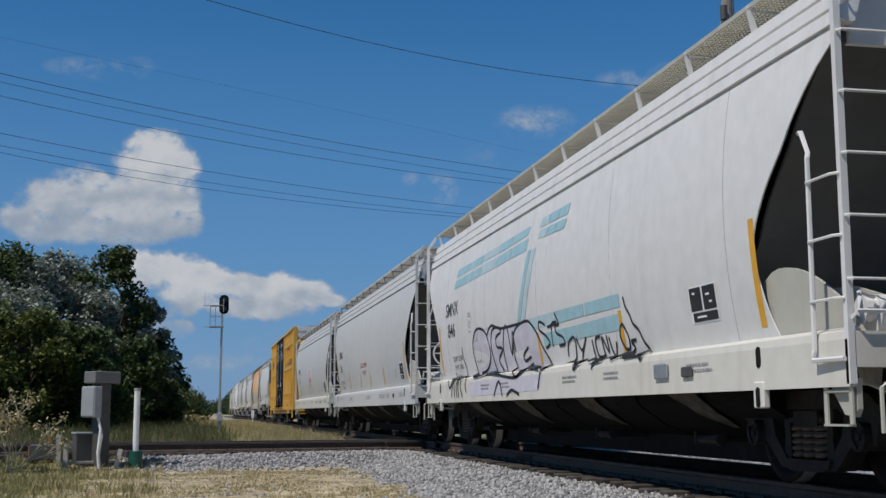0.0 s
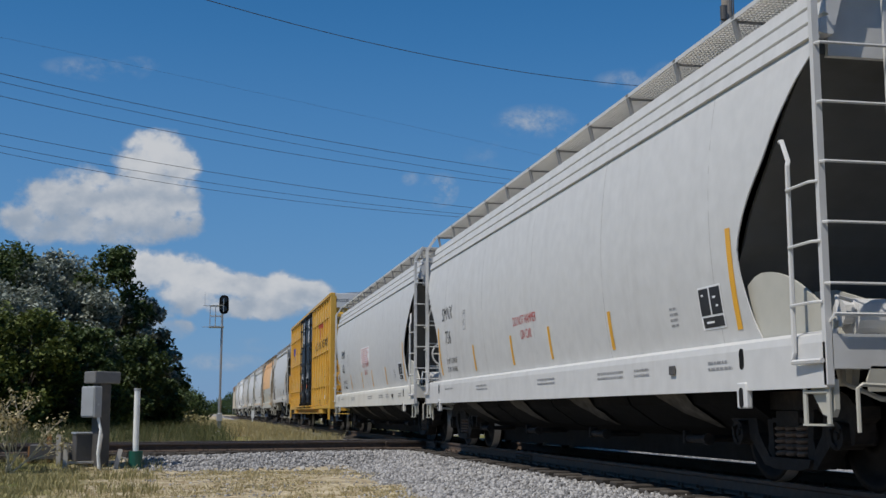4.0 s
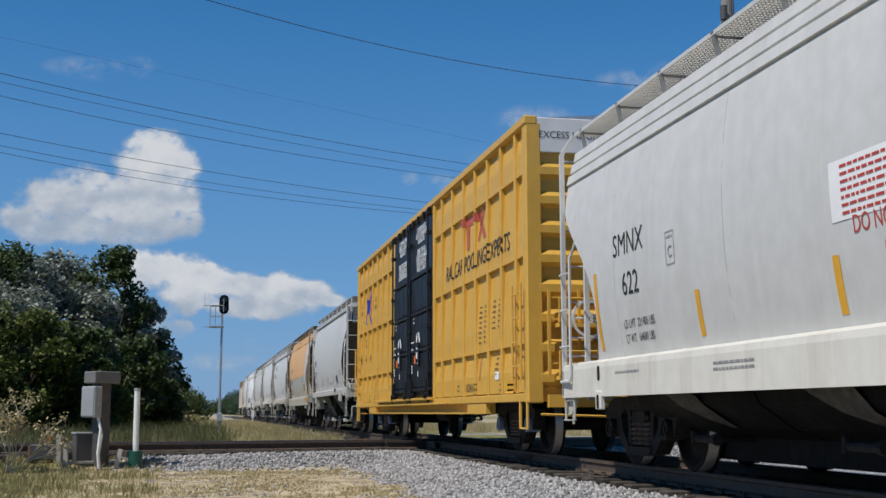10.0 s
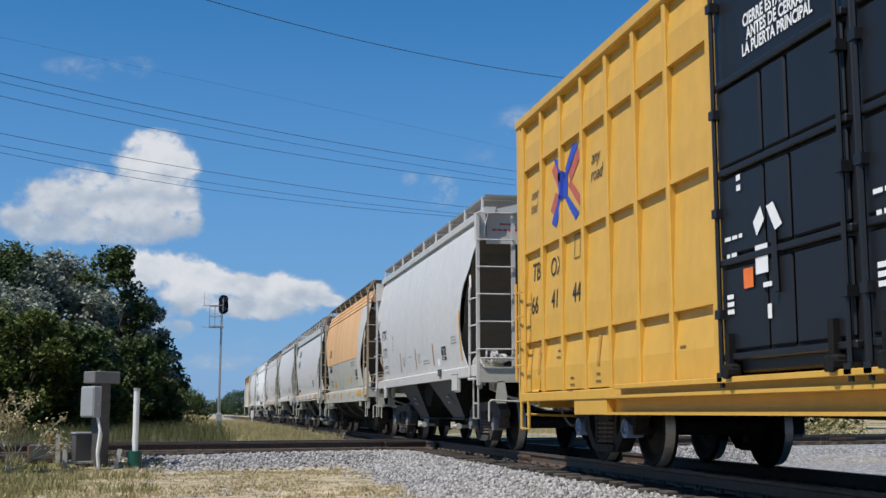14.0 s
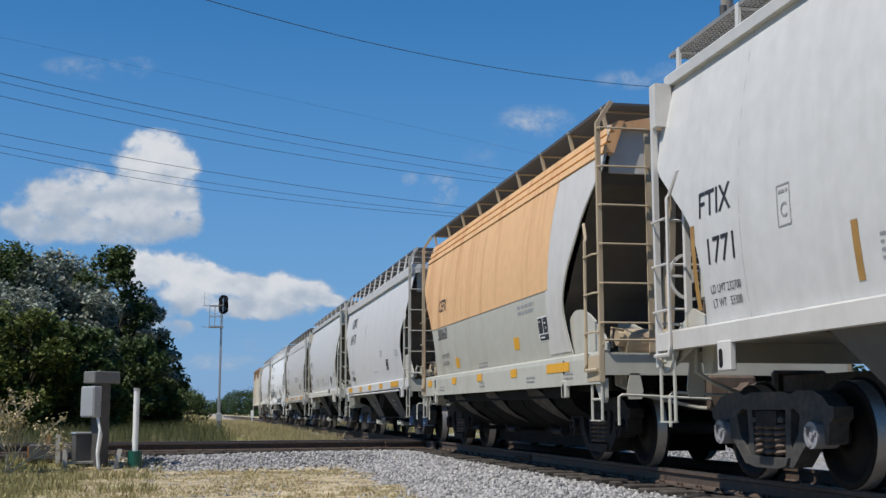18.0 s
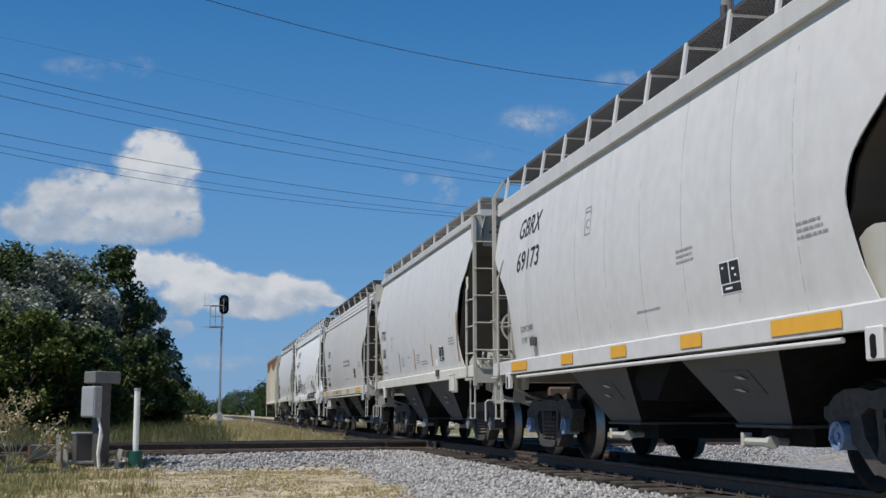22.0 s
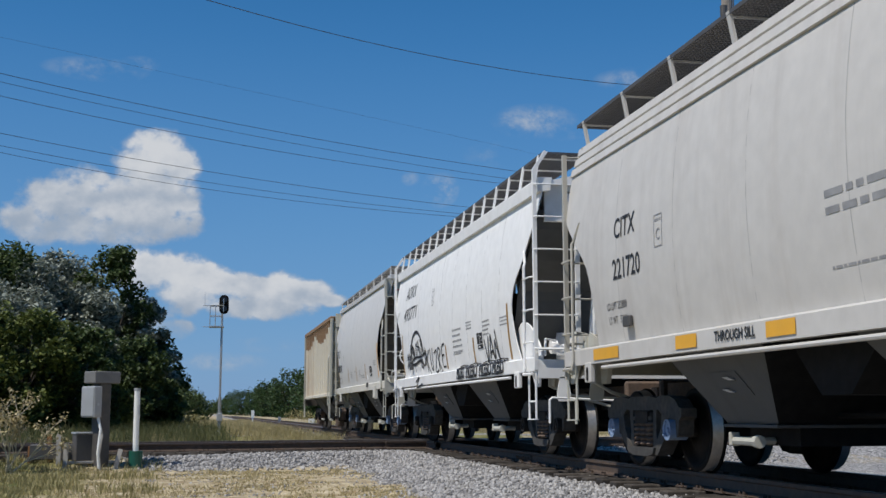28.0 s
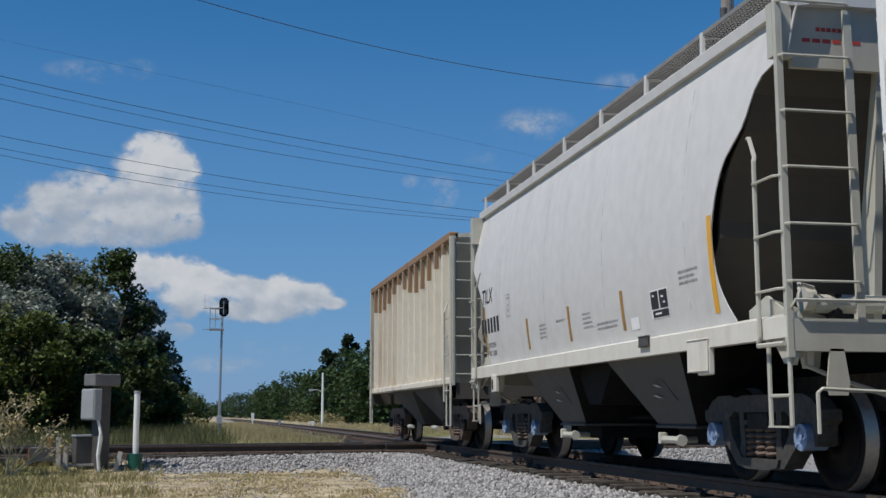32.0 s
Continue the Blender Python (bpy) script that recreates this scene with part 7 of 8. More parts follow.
def cover_at(x, y):
    """Shares of gravel, straw and green at a place."""
    p = Vector((x - CROSS[0], y - CROSS[1]))
    d1, d2 = abs(x - TRACK_X), abs(p.dot(CN))
    n = noise.noise(Vector((x * 0.45, y * 0.45, 9)))
    n2 = noise.noise(Vector((x * 1.7, y * 1.7, 2)))
    gravel = max((1 - smooth(2.6, 3.5, d1 + 0.5 * n)) if y < 33 else (1 - smooth(1.5, 2.2, d1 + 0.3 * n)), (1 - smooth(2.2, 2.9, d2 + 0.4 * n)) * smooth(-8.6, -7.0, p.dot(CD)))
    if x > 8.5:
        gravel = max(gravel, (1 - smooth(24, 34, y)) * 0.95)
    gravel = max(gravel, 0.3 * smooth(0.0, 0.35, n2 + 0.35 * n) * (1 - smooth(14, 19, y + x * 0.0)) * smooth(0, 2, x))
    if 44 < y < 62 and -2 < x < 30:
        gravel = max(gravel, 0.8 * (1 - smooth(0.9, 1.8, abs(y - 52 - 0.12 * x))))
    green = smooth(-0.8, -3.2, x + 0.6 * n) if y < 36 else (0.95 + 0.2 * n if x < 14 and y < 75 else smooth(-0.3, 0.4, n))
    green *= 0.8
    # Dark strip between the rails: oil stain plus the train's shade, as colour.
    oil_shade = 1 - smooth(0.85, 1.25, d1) if y < 200 else 0.0
    return gravel, green, oil_shade


data = []
for x, y, z in verts:
    data += [*cover_at(x, y), 1.0]
att.data.foreach_set("color", data)
gm = bpy.data.materials.new("ground_cover")
gm.use_nodes = True
gn, gl = gm.node_tree.nodes, gm.node_tree.links
gb = gn["Principled BSDF"]
gb.inputs["Roughness"].default_value = 0.95
gb.inputs["Specular IOR Level"].default_value = 0.15
ga = gn.new("ShaderNodeAttribute")
ga.attribute_name = "cover"
gs = gn.new("ShaderNodeSeparateColor")
gl.new(ga.outputs["Color"], gs.inputs[0])
gtc = gn.new("ShaderNodeTexCoord")


def gnoise(scale, detail=6):
    n = gn.new("ShaderNodeTexNoise")
    n.inputs["Scale"].default_value, n.inputs["Detail"].default_value = scale, detail
    gl.new(gtc.outputs["Object"], n.inputs["Vector"])
    return n.outputs[0]


def gramp(fac, *stops):
    r = gn.new("ShaderNodeValToRGB")
    e = r.color_ramp.elements
    e[0].position, e[0].color = stops[0][0], (*stops[0][1], 1)
    e[1].position, e[1].color = stops[-1][0], (*stops[-1][1], 1)
    for p, c in stops[1:-1]:
        q = e.new(p)
        q.color = (*c, 1)
    gl.new(fac, r.inputs[0])
    return r.outputs[0]


def gmix(f, a, b):
    m = gn.new("ShaderNodeMix")
    m.data_type = "RGBA"
    gl.new(f, m.inputs[0])
    gl.new(a, m.inputs[6])
    gl.new(b, m.inputs[7])
    return m.outputs[2]


stonev = gn.new("ShaderNodeTexVoronoi")
stonev.inputs["Scale"].default_value = 22
gl.new(gtc.outputs["Object"], stonev.inputs["Vector"])
stone_sep = gn.new("ShaderNodeSeparateColor")
gl.new(stonev.outputs["Color"], stone_sep.inputs[0])
gravel_c = gramp(stone_sep.outputs[0], (0.0, (0.12, 0.12, 0.125)), (0.5, (0.27, 0.265, 0.26)), (1.0, (0.46, 0.45, 0.44)))
straw_c = gramp(gnoise(5.0, 10), (0.3, (0.26, 0.20, 0.12)), (0.52, (0.43, 0.36, 0.235)), (0.72, (0.56, 0.48, 0.34)))
green_c = gramp(gnoise(2.2, 9), (0.3, (0.09, 0.10, 0.03)), (0.55, (0.20, 0.19, 0.07)), (0.75, (0.34, 0.29, 0.14)))


def blend(a, scale, width=0.18):
    m = gn.new("ShaderNodeMath")
    m.operation = "ADD"
    gl.new(a, m.inputs[0])
    k = gn.new("ShaderNodeMapRange")
    k.inputs["To Min"].default_value, k.inputs["To Max"].default_value = -0.5, 0.5
    gl.new(gnoise(scale, 8), k.inputs["Value"])
    gl.new(k.outputs[0], m.inputs[1])
    r = gn.new("ShaderNodeMapRange")
    r.inputs["From Min"].default_value, r.inputs["From Max"].default_value = 0.5 - width, 0.5 + width
    gl.new(m.outputs[0], r.inputs["Value"])
    return r.outputs[0]


c1 = gmix(blend(gs.outputs[1], 2.0), straw_c, green_c)
c2 = gmix(blend(gs.outputs[0], 5.0), c1, gravel_c)
oil_shade_c = gramp(stone_sep.outputs[1], (0.0, (0.018, 0.016, 0.014)), (1.0, (0.07, 0.062, 0.054)))
gl.new(gmix(blend(gs.outputs[2], 6.0), c2, oil_shade_c), gb.inputs["Base Color"])
gbump = gn.new("ShaderNodeBump")
gbump.inputs["Strength"].default_value, gbump.inputs["Distance"].default_value = 0.7, 0.04
gl.new(stonev.outputs["Distance"], gbump.inputs["Height"])
gl.new(gbump.outputs[0], gb.inputs["Normal"])
me.materials.append(gm)
for p in me.polygons:
    p.use_smooth = True
tagged(new("ground", me), "dry grass and gravel ground beside the tracks", "ground", kind="structure")


def rail_poly():
    return [(-0.075, -0.18), (0.075, -0.18), (0.07, -0.16), (0.012, -0.14), (0.012, -0.055), (0.036, -0.04), (0.036, -0.006), (0.028, 0.0), (-0.028, 0.0), (-0.036, -0.006), (-0.036, -0.04), (-0.012, -0.055), (-0.012, -0.14), (-0.07, -0.16)]


def rail_mesh(length):
    bm = bmesh.new()
    prism_y(bm, rail_poly(), -length / 2, length / 2)
    for f in bm.faces:
        c = f.calc_center_median()
        f.material_index = 1 if abs(c.z) < 0.004 else 0
    return to_mesh(bm, "rail", M["rail"], M["railtop"])


def track(name, label, origin, way, a, b, tie_a, tie_b, gap=()):
    """Two rails on wooden ties; way is the unit direction on the ground."""
    t = thing(name, label, "railway track", kind="structure", at=pose(origin[0], origin[1], 0, 0, 0, math.degrees(math.atan2(-way[0], way[1]))))
    for x in (-0.755, 0.755):
        y, seg = a, 11.9
        while y < b:
            e = min(y + seg, b)
            r = part("rail", rail_mesh(e - y - 0.01), None, t)
            r.location = (x, (y + e) / 2, 0)
            if tie_a < e < tie_b:
                bm = nbox(-0.05, 0.05, -0.45, 0.45, -0.135, -0.055, 0.01)
                for k in range(6):
                    tube(bm, (-0.075, -0.36 + 0.144 * k, -0.095), (0.075, -0.36 + 0.144 * k, -0.095), 0.018, 6)
                j = part("joint_bar", bm, M["rail"], t)
                j.location = (x, e, 0)
            y = e
    tie = to_mesh(nbox(-1.3, 1.3, -0.115, 0.115, -0.36, -0.185, 0.012), "tie", M["tie"])
    plate = nbox(-0.755 - 0.11, -0.755 + 0.11, -0.09, 0.09, -0.187, -0.165, 0.004)
    box(plate, 0.755 - 0.11, 0.755 + 0.11, -0.09, 0.09, -0.187, -0.165, 0.004)
    for x in (-0.755, 0.755):
        for dx in (-0.085, 0.085):
            for dy in (-0.05, 0.05):
                box(plate, x + dx - 0.014, x + dx + 0.014, dy - 0.012, dy + 0.012, -0.17, -0.135, 0.003)
    plate = to_mesh(plate, "tie_plate", M["rail"])
    rnd = random.Random(3)
    y = tie_a
    while y < tie_b:
        if not any(p <= y <= q for p, q in gap):
            o = part("tie", tie, None, t)
            o.matrix_basis = pose(rnd.uniform(-0.05, 0.05), y, rnd.uniform(-0.012, 0.006), 0, rnd.uniform(-0.5, 0.5), rnd.uniform(-1.2, 1.2))
            q = part("tie_plate", plate, None, t)
            q.location.y = y
        y += 0.52
    return t


track("main_track", "rusty main line rails on weathered wooden ties", (TRACK_X, 0), (0, 1), -40, 260, 7.0, 46)
track("crossing_track", "rusty rails of the track that crosses the line", CROSS, CD, -60, 70, -12, 14, ((-1.6, 1.6),))

# guard rails and frog blocks of the diamond
dia = thing("rail_crossing", "steel diamond crossing with guard rails and bolted blocks", "rail crossing", at=pose(CROSS[0], CROSS[1], 0))
ang = math.degrees(math.atan2(-CD[0], CD[1]))
for along, rz in ((0, 0), (1, ang)):
    for x in (-0.755 + 0.11, 0.755 - 0.11, -0.755 - 0.12, 0.755 + 0.12):
        o = part("guard_rail", rail_mesh(4.2), None, dia)
        o.matrix_basis = pose(0, 0, -0.004 - 0.003 * along, 0, 0, rz) @ Matrix.Translation((x, 0, 0))
for a in (-0.755, 0.755):
    for b in (-0.755, 0.755):
        c = CD * a + CN * b
        part("frog_block", nbox(c.x - 0.30, c.x + 0.30, c.y - 0.30, c.y + 0.30, -0.17, -0.03, 0.02), M["rail"], dia)
for a in (-1.15, 0, 1.15):
    part("long_timber", nbox(-1.9, 1.9, a - 0.13, a + 0.13, -0.37, -0.19, 0.01), M["tie"], dia)

# ---------------------------------------------------------------- loose stones of the ballast


def stones(name, label, spots, rmin, rmax, seed, m="stone"):
    rng = np.random.default_rng(seed)
    n = len(spots)
    base = np.array([(x, y, z) for x in (-1, 1) for y in (-1, 1) for z in (-1, 1)], float) * 0.58
    base = np.concatenate([base, [(1, 0, 0), (-1, 0, 0), (0, 1, 0), (0, -1, 0), (0, 0, 1), (0, 0, -1)]])
    quads = [(0, 4, 6, 2, 13), (1, 3, 7, 5, 12), (0, 1, 5, 4, 11), (2, 6, 7, 3, 10), (0, 2, 3, 1, 9), (4, 5, 7, 6, 8)]
    tri = np.array([(q[i], q[(i + 1) % 4], q[4]) for q in quads for i in range(4)])
    r = rng.uniform(rmin, rmax, n)
    sc = rng.uniform(0.6, 1.25, (n, 1, 3)) * r[:, None, None]
    jit = rng.uniform(0.75, 1.2, (n, 14, 1))
    v = base[None] * jit * sc
    a = rng.uniform(0, 6.283, n)
    b = rng.uniform(-0.6, 0.6, n)
    ca, sa, cb, sb = np.cos(a)[:, None], np.sin(a)[:, None], np.cos(b)[:, None], np.sin(b)[:, None]
    x, y, z = v[..., 0], v[..., 1] * cb - v[..., 2] * sb, v[..., 1] * sb + v[..., 2] * cb
    v = np.stack([x * ca - y * sa, x * sa + y * ca, z], -1)
    v += np.array(spots)[:, None, :]
    f = tri[None] + 14 * np.arange(n)[:, None, None]
    me = bpy.data.meshes.new(name)
    nv, nf = n * 14, n * 24
    me.vertices.add(nv)
    me.vertices.foreach_set("co", v.reshape(-1))
    me.loops.add(nf * 3)
    me.loops.foreach_set("vertex_index", f.reshape(-1).astype(np.int32))
    me.polygons.add(nf)
    me.polygons.foreach_set("loop_start", np.arange(0, nf * 3, 3, dtype=np.int32))
    me.update(calc_edges=True)
    me.materials.append(M[m])
    return tagged(new(name, me), label, "gravel", kind="stuff")


rnd = random.Random(11)
spots, dark_spots = [], []
while len(spots) < 20000:
    y = 8.5 + 22 * rnd.random() ** 1.5
    x = rnd.uniform(2.6, 5.3) if rnd.random() < 0.8 else rnd.uniform(7.2, 9.5)
    d = abs(x - TRACK_X)
    if rnd.random() > 1 - smooth(2.3, 3.4, d + 0.4 * noise.noise(Vector((x, y, 3)))) or (d < 1.4 and rnd.random() < 0.45):
        continue
    spots.append((x, y, ground_z(x, y) + rnd.uniform(-0.01, 0.015)))
stones("ballast", "grey crushed stone ballast beside the rails", spots, 0.015, 0.036, 1)
# These stones also carry the train's shade in their dark colour.
while len(dark_spots) < 3500:
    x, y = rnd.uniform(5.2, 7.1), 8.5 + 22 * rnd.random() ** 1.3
    dark_spots.append((x, y, ground_z(x, y) + rnd.uniform(0, 0.015)))
stones("oily_ballast", "oil-stained ballast between the rails, darkened with the train's shade", dark_spots, 0.018, 0.04, 4, "oily_shaded_stone")
spots = []
while len(spots) < 15000:
    a, b = rnd.uniform(-9, 8), rnd.uniform(-3.4, 1.5)
    if abs(b) < 1.0 and rnd.random() < 0.7:
        continue
    p = CD * a + CN * b
    x, y = CROSS[0] + p.x, CROSS[1] + p.y
    if rnd.random() > (1 - smooth(2.2, 3.1, abs(b) + 0.5 * noise.noise(Vector((x, y, 3))))) * smooth(-8.6, -7.0, a):
        continue
    spots.append((x, y, ground_z(x, y) + rnd.uniform(0, 0.02)))
stones("ballast", "grey crushed stone ballast of the crossing track", spots, 0.018, 0.040, 2)
spots = []
while len(spots) < 2200:
    x, y = rnd.uniform(-1, 5.5), rnd.uniform(12, 26)
    if noise.noise(Vector((x * 0.9, y * 0.9, 5))) + 0.2 * x / 5 < rnd.uniform(-0.1, 0.5):
        continue
    spots.append((x, y, ground_z(x, y) + 0.003))
stones("loose_stones", "loose grey stones scattered on dry ground", spots, 0.008, 0.026, 3)

# ---------------------------------------------------------------- grass


def blades(name, label, spots, hmin, hmax, m, seed, lean=0.4, per=5):
    rng = random.Random(seed)
    vs, fs = [], []
    for x, y, z in spots:
        for _ in range(per):
            h = rng.uniform(hmin, hmax)
            a = rng.uniform(0, 6.283)
            w = rng.uniform(0.004, 0.012)
            dx, dy = math.cos(a), math.sin(a)
            px, py = x + rng.uniform(-0.08, 0.08), y + rng.uniform(-0.08, 0.08)
            b = rng.uniform(0.1, lean) * h
            t = rng.uniform(0, 6.283)
            ox, oy = math.cos(t) * b, math.sin(t) * b
            k = len(vs)
            vs += [(px - dx * w, py - dy * w, z - 0.03), (px + dx * w, py + dy * w, z - 0.03), (px + ox * 0.4 + dx * w * 0.8, py + oy * 0.4 + dy * w * 0.8, z + h * 0.6), (px + ox * 0.4 - dx * w * 0.8, py + oy * 0.4 - dy * w * 0.8, z + h * 0.6), (px + ox, py + oy, z + h)]
            fs += [(k, k + 1, k + 2, k + 3), (k + 3, k + 2, k + 4)]
    me = bpy.data.meshes.new(name)
    me.from_pydata(vs, [], fs)
    me.materials.append(m)
    return tagged(new(name, me), label, "grass", kind="stuff")


rnd = random.Random(21)
near = [(x, y, ground_z(x, y)) for x, y in ((rnd.uniform(-7.5, -0.6), rnd.uniform(14, 26.5)) for _ in range(7500)) if noise.noise(Vector((x * 0.7, y * 0.7, 1))) + 0.25 - 0.22 * (x + 1.5) > rnd.uniform(0.1, 1.1)]
blades("green_grass", "patchy yellowing green grass beside the track", near, 0.04, 0.17, M["grass_green"], 1, 0.8)
dry = [(x, y, ground_z(x, y)) for x, y in ((rnd.uniform(-7, 4.2), rnd.uniform(13, 25)) for _ in range(9000)) if cover_at(x, y)[0] < 0.5 and noise.noise(Vector((x * 0.6, y * 0.9, 6))) > rnd.uniform(-0.5, 0.4)]
blades("dry_grass", "short straw-coloured dry grass", dry, 0.012, 0.05, M["grass_dry"], 2, 1.6, 6)
far = [(x, y, ground_z(x, y)) for x, y in ((rnd.uniform(-12, 2.0), rnd.uniform(31.5, 46)) for _ in range(9000)) if not -0.3 < x < 3 or y > 44]
blades("tall_grass", "tall dry grass behind the crossing track", far[::3], 0.15, 0.5, M["grass_dry"], 3, 0.5, 3)
far = [(x, y, ground_z(x, y)) for x, y in ((rnd.uniform(-14, 1.0), rnd.uniform(33, 56)) for _ in range(5000))]
blades("tall_grass", "tall green weeds behind the crossing track", far, 0.2, 0.8, M["weed_green"], 4, 0.5, 5)
far = [(x, y, ground_z(x, y)) for x, y in ((rnd.uniform(3.2, 30), rnd.uniform(56, 110)) for _ in range(9000)) if abs(x - TRACK_X) > 2.6]
blades("meadow_grass", "dry meadow grass in front of the far trees", far, 0.15, 0.45, M["grass_dry"], 5, 0.6, 3)
far = [(x, y, ground_z(x, y)) for x, y in ((rnd.uniform(11, 60), rnd.uniform(30, 60)) for _ in range(6000)) if not 44 < y < 60]
blades("meadow_grass", "green verge beyond the gravel lot", far, 0.15, 0.5, M["grass_green"], 6, 0.6, 3)

rv = random.Random(31)
far = [(x, y, ground_z(x, y)) for x, y in ((rv.uniform(-1.5, 4.25), 36 + 80 * rv.random() ** 1.5) for _ in range(9000)) if not (abs(x - 0.83) < 1.2 and y < 50)]
blades("verge_grass", "dry yellow-green grass on the verge of the line", far, 0.18, 0.42, M["grass_dry"], 7, 0.6, 3)
far = [(x, y, ground_z(x, y)) for x, y in ((rv.uniform(-1.5, 4.25), 36 + 80 * rv.random() ** 1.5) for _ in range(5000)) if not (abs(x - 0.83) < 1.2 and y < 50)]
blades("verge_grass", "green weeds on the verge of the line", far, 0.15, 0.40, M["grass_green"], 8, 0.6, 3)

# ---------------------------------------------------------------- trees


def tree(name, label, x, y, height, spread, m, seed, n_leaf=5200, leaf=0.2, low=0.12, shape="round", group="trees"):
    rng = random.Random(seed)
    gz = ground_z(x, y)
    t = thing(name, label, "tree", group, at=pose(x, y, gz - 0.05))
    bm = bmesh.new()
    hub = height * (0.45 if shape == "round" else 0.95)
    r0 = height * 0.022
    tube(bm, (0, 0, 0), (0, 0, hub), r0, 9, r0 * 0.55)
    tips = []
    if shape == "round":
        for k in range(11):
            a = k * 2.4 + rng.uniform(-0.4, 0.4)
            z0 = hub * rng.uniform(0.45, 1.0)
            z1 = height * rng.uniform(low + 0.15, 0.92)
            rr = spread * rng.uniform(0.45, 0.85) * math.sqrt(max(0.12, 1 - ((z1 / height - 0.5) / 0.55) ** 2))
            e = Vector((math.cos(a) * rr, math.sin(a) * rr, z1))
            tube(bm, (0, 0, z0), e, r0 * 0.45, 6, r0 * 0.12)
            tips.append(e)
    else:
        for k in range(16):
            a = k * 2.4
            z1 = height * (0.25 + 0.7 * k / 15)
            rr = spread * (1.0 - 0.75 * (k / 15)) * rng.uniform(0.7, 1.1)
            e = Vector((math.cos(a) * rr, math.sin(a) * rr, z1 + 0.05 * height))
            tube(bm, (0, 0, z1), e, r0 * 0.3, 5, r0 * 0.1)
            tips.append(e)
    part("trunk", bm, M["bark"], t)
    clumps = []
    for k in range(70 if shape == "round" else 60):
        if shape == "round":
            zf = rng.uniform(low, 1.0)
            prof = math.sqrt(max(0.05, 1 - ((zf - 0.52) / 0.54) ** 2))
            a = rng.uniform(0, 6.283)
            rr = spread * prof * math.sqrt(rng.uniform(0.1, 1.0))
            c = Vector((math.cos(a) * rr, math.sin(a) * rr, zf * height * rng.uniform(0.9, 1.0)))
            clumps.append((c, spread * rng.uniform(0.16, 0.34)))
        else:
            e = rng.choice(tips)
            f = rng.uniform(0.35, 1.05)
            clumps.append((Vector((e.x * f, e.y * f, e.z + rng.uniform(-0.1, 0.2))), spread * rng.uniform(0.14, 0.26)))
    vs, fs = [], []
    for k in range(n_leaf):
        c, r = clumps[k % len(clumps)]
        d = Vector((rng.gauss(0, 1), rng.gauss(0, 1), rng.gauss(0, 0.7)))
        p = c + d.normalized() * r * rng.uniform(0.55, 1.08) ** 0.6
        s = leaf * rng.uniform(0.6, 1.4)
        q = Euler((rng.uniform(-0.9, 0.9), rng.uniform(-0.9, 0.9), rng.uniform(0, 6.283))).to_matrix()
        i = len(vs)
        vs += [p + q @ Vector(v) * s for v in ((-0.5, 0, 0), (0, -0.32, 0.06), (0.55, 0, -0.05), (0, 0.32, 0.06))]
        fs += [(i, i + 1, i + 2), (i, i + 2, i + 3)]
    me = bpy.data.meshes.new("crown")
    me.from_pydata(vs, [], fs)
    me.materials.append(m)
    part("crown", me, None, t)
    return t


TREES = [(-8.8, 58, 8.6, 3.0, "leaf", 1), (-6.3, 61, 8.9, 2.9, "leaf_grey", 2), (-10.8, 56, 8.2, 2.9, "leaf_grey", 3), (-4.35, 59, 9.0, 1.8, "leaf", 4), (-3.0, 60, 6.6, 1.7, "leaf_grey", 5), (-2.0, 61, 5.0, 1.4, "leaf", 14),
         (-9.6, 48, 5.0, 2.3, "leaf_light", 6), (-6.9, 49, 5.2, 2.2, "leaf_light", 7), (-4.6, 50, 4.4, 1.7, "leaf", 8), (-2.9, 55, 4.2, 1.5, "leaf", 9), (-13.5, 60, 8.6, 3.0, "leaf", 10), (-5.4, 57, 6.8, 2.2, "leaf_grey", 11), (-8.2, 54, 6.6, 2.4, "leaf_grey", 12), (-1.6, 57, 2.6, 0.9, "leaf", 13), (-8.1, 60, 8.9, 2.2, "leaf_grey", 15), (-9.7, 59, 8.6, 2.2, "leaf_grey", 16), (-7.1, 57, 8.0, 2.2, "leaf_grey", 17), (-11.2, 49, 4.6, 2.0, "leaf_light", 18)]
for x, y, h, sp, k, seed in TREES:
    tree("broadleaf_tree", "dense dark green broadleaf tree" if k != "leaf_grey" else "broadleaf tree with silvery green leaves", x, y, h, sp, M[k], seed, 12000 if sp > 1.6 else 6000, 0.20, 0.06)
# a row that runs off beside the line, and scrub at its foot
FAR = [(15 + 1.5 * math.sin(k * 2.6), 440 + 95 * k, 9.0 + 1.2 * math.sin(k * 1.9), 5.5, 110 + k) for k in range(11)]
FAR += [(-4.5 - 2.5 * (k % 3), 205 + 60 * k, 5.2 + math.sin(k * 2.2), 3.4, 130 + k) for k in range(9)]
FAR += [(-3.2, 190, 4.6, 2.6, 21), (-5.5, 170, 5.0, 2.8, 22), (-1.4, 260, 4.6, 2.5, 23)]
FAR += [(19.5 + 1.2 * math.sin(k * 2.1), 130 + 24 * k, 8.6 + 1.3 * math.sin(k * 1.7), 4.2, 30 + k) for k in range(14)]
FAR += [(27 + 4 * math.sin(k * 1.3), 90 + 22 * k, 9.5 + 1.5 * math.sin(k * 2.3), 4.6, 50 + k) for k in range(8)]
FAR += [(34 + 9 * k, 72 + 6 * math.sin(k * 1.9), 7.5 + 1.6 * math.sin(k), 4.2, 70 + k) for k in range(9)]
for x, y, h, sp, seed in FAR:
    tree("broadleaf_tree", "distant dark green broadleaf tree", x, y, h, sp, M["leaf_far"], seed, 2600, 0.55, 0.04, group="far trees")
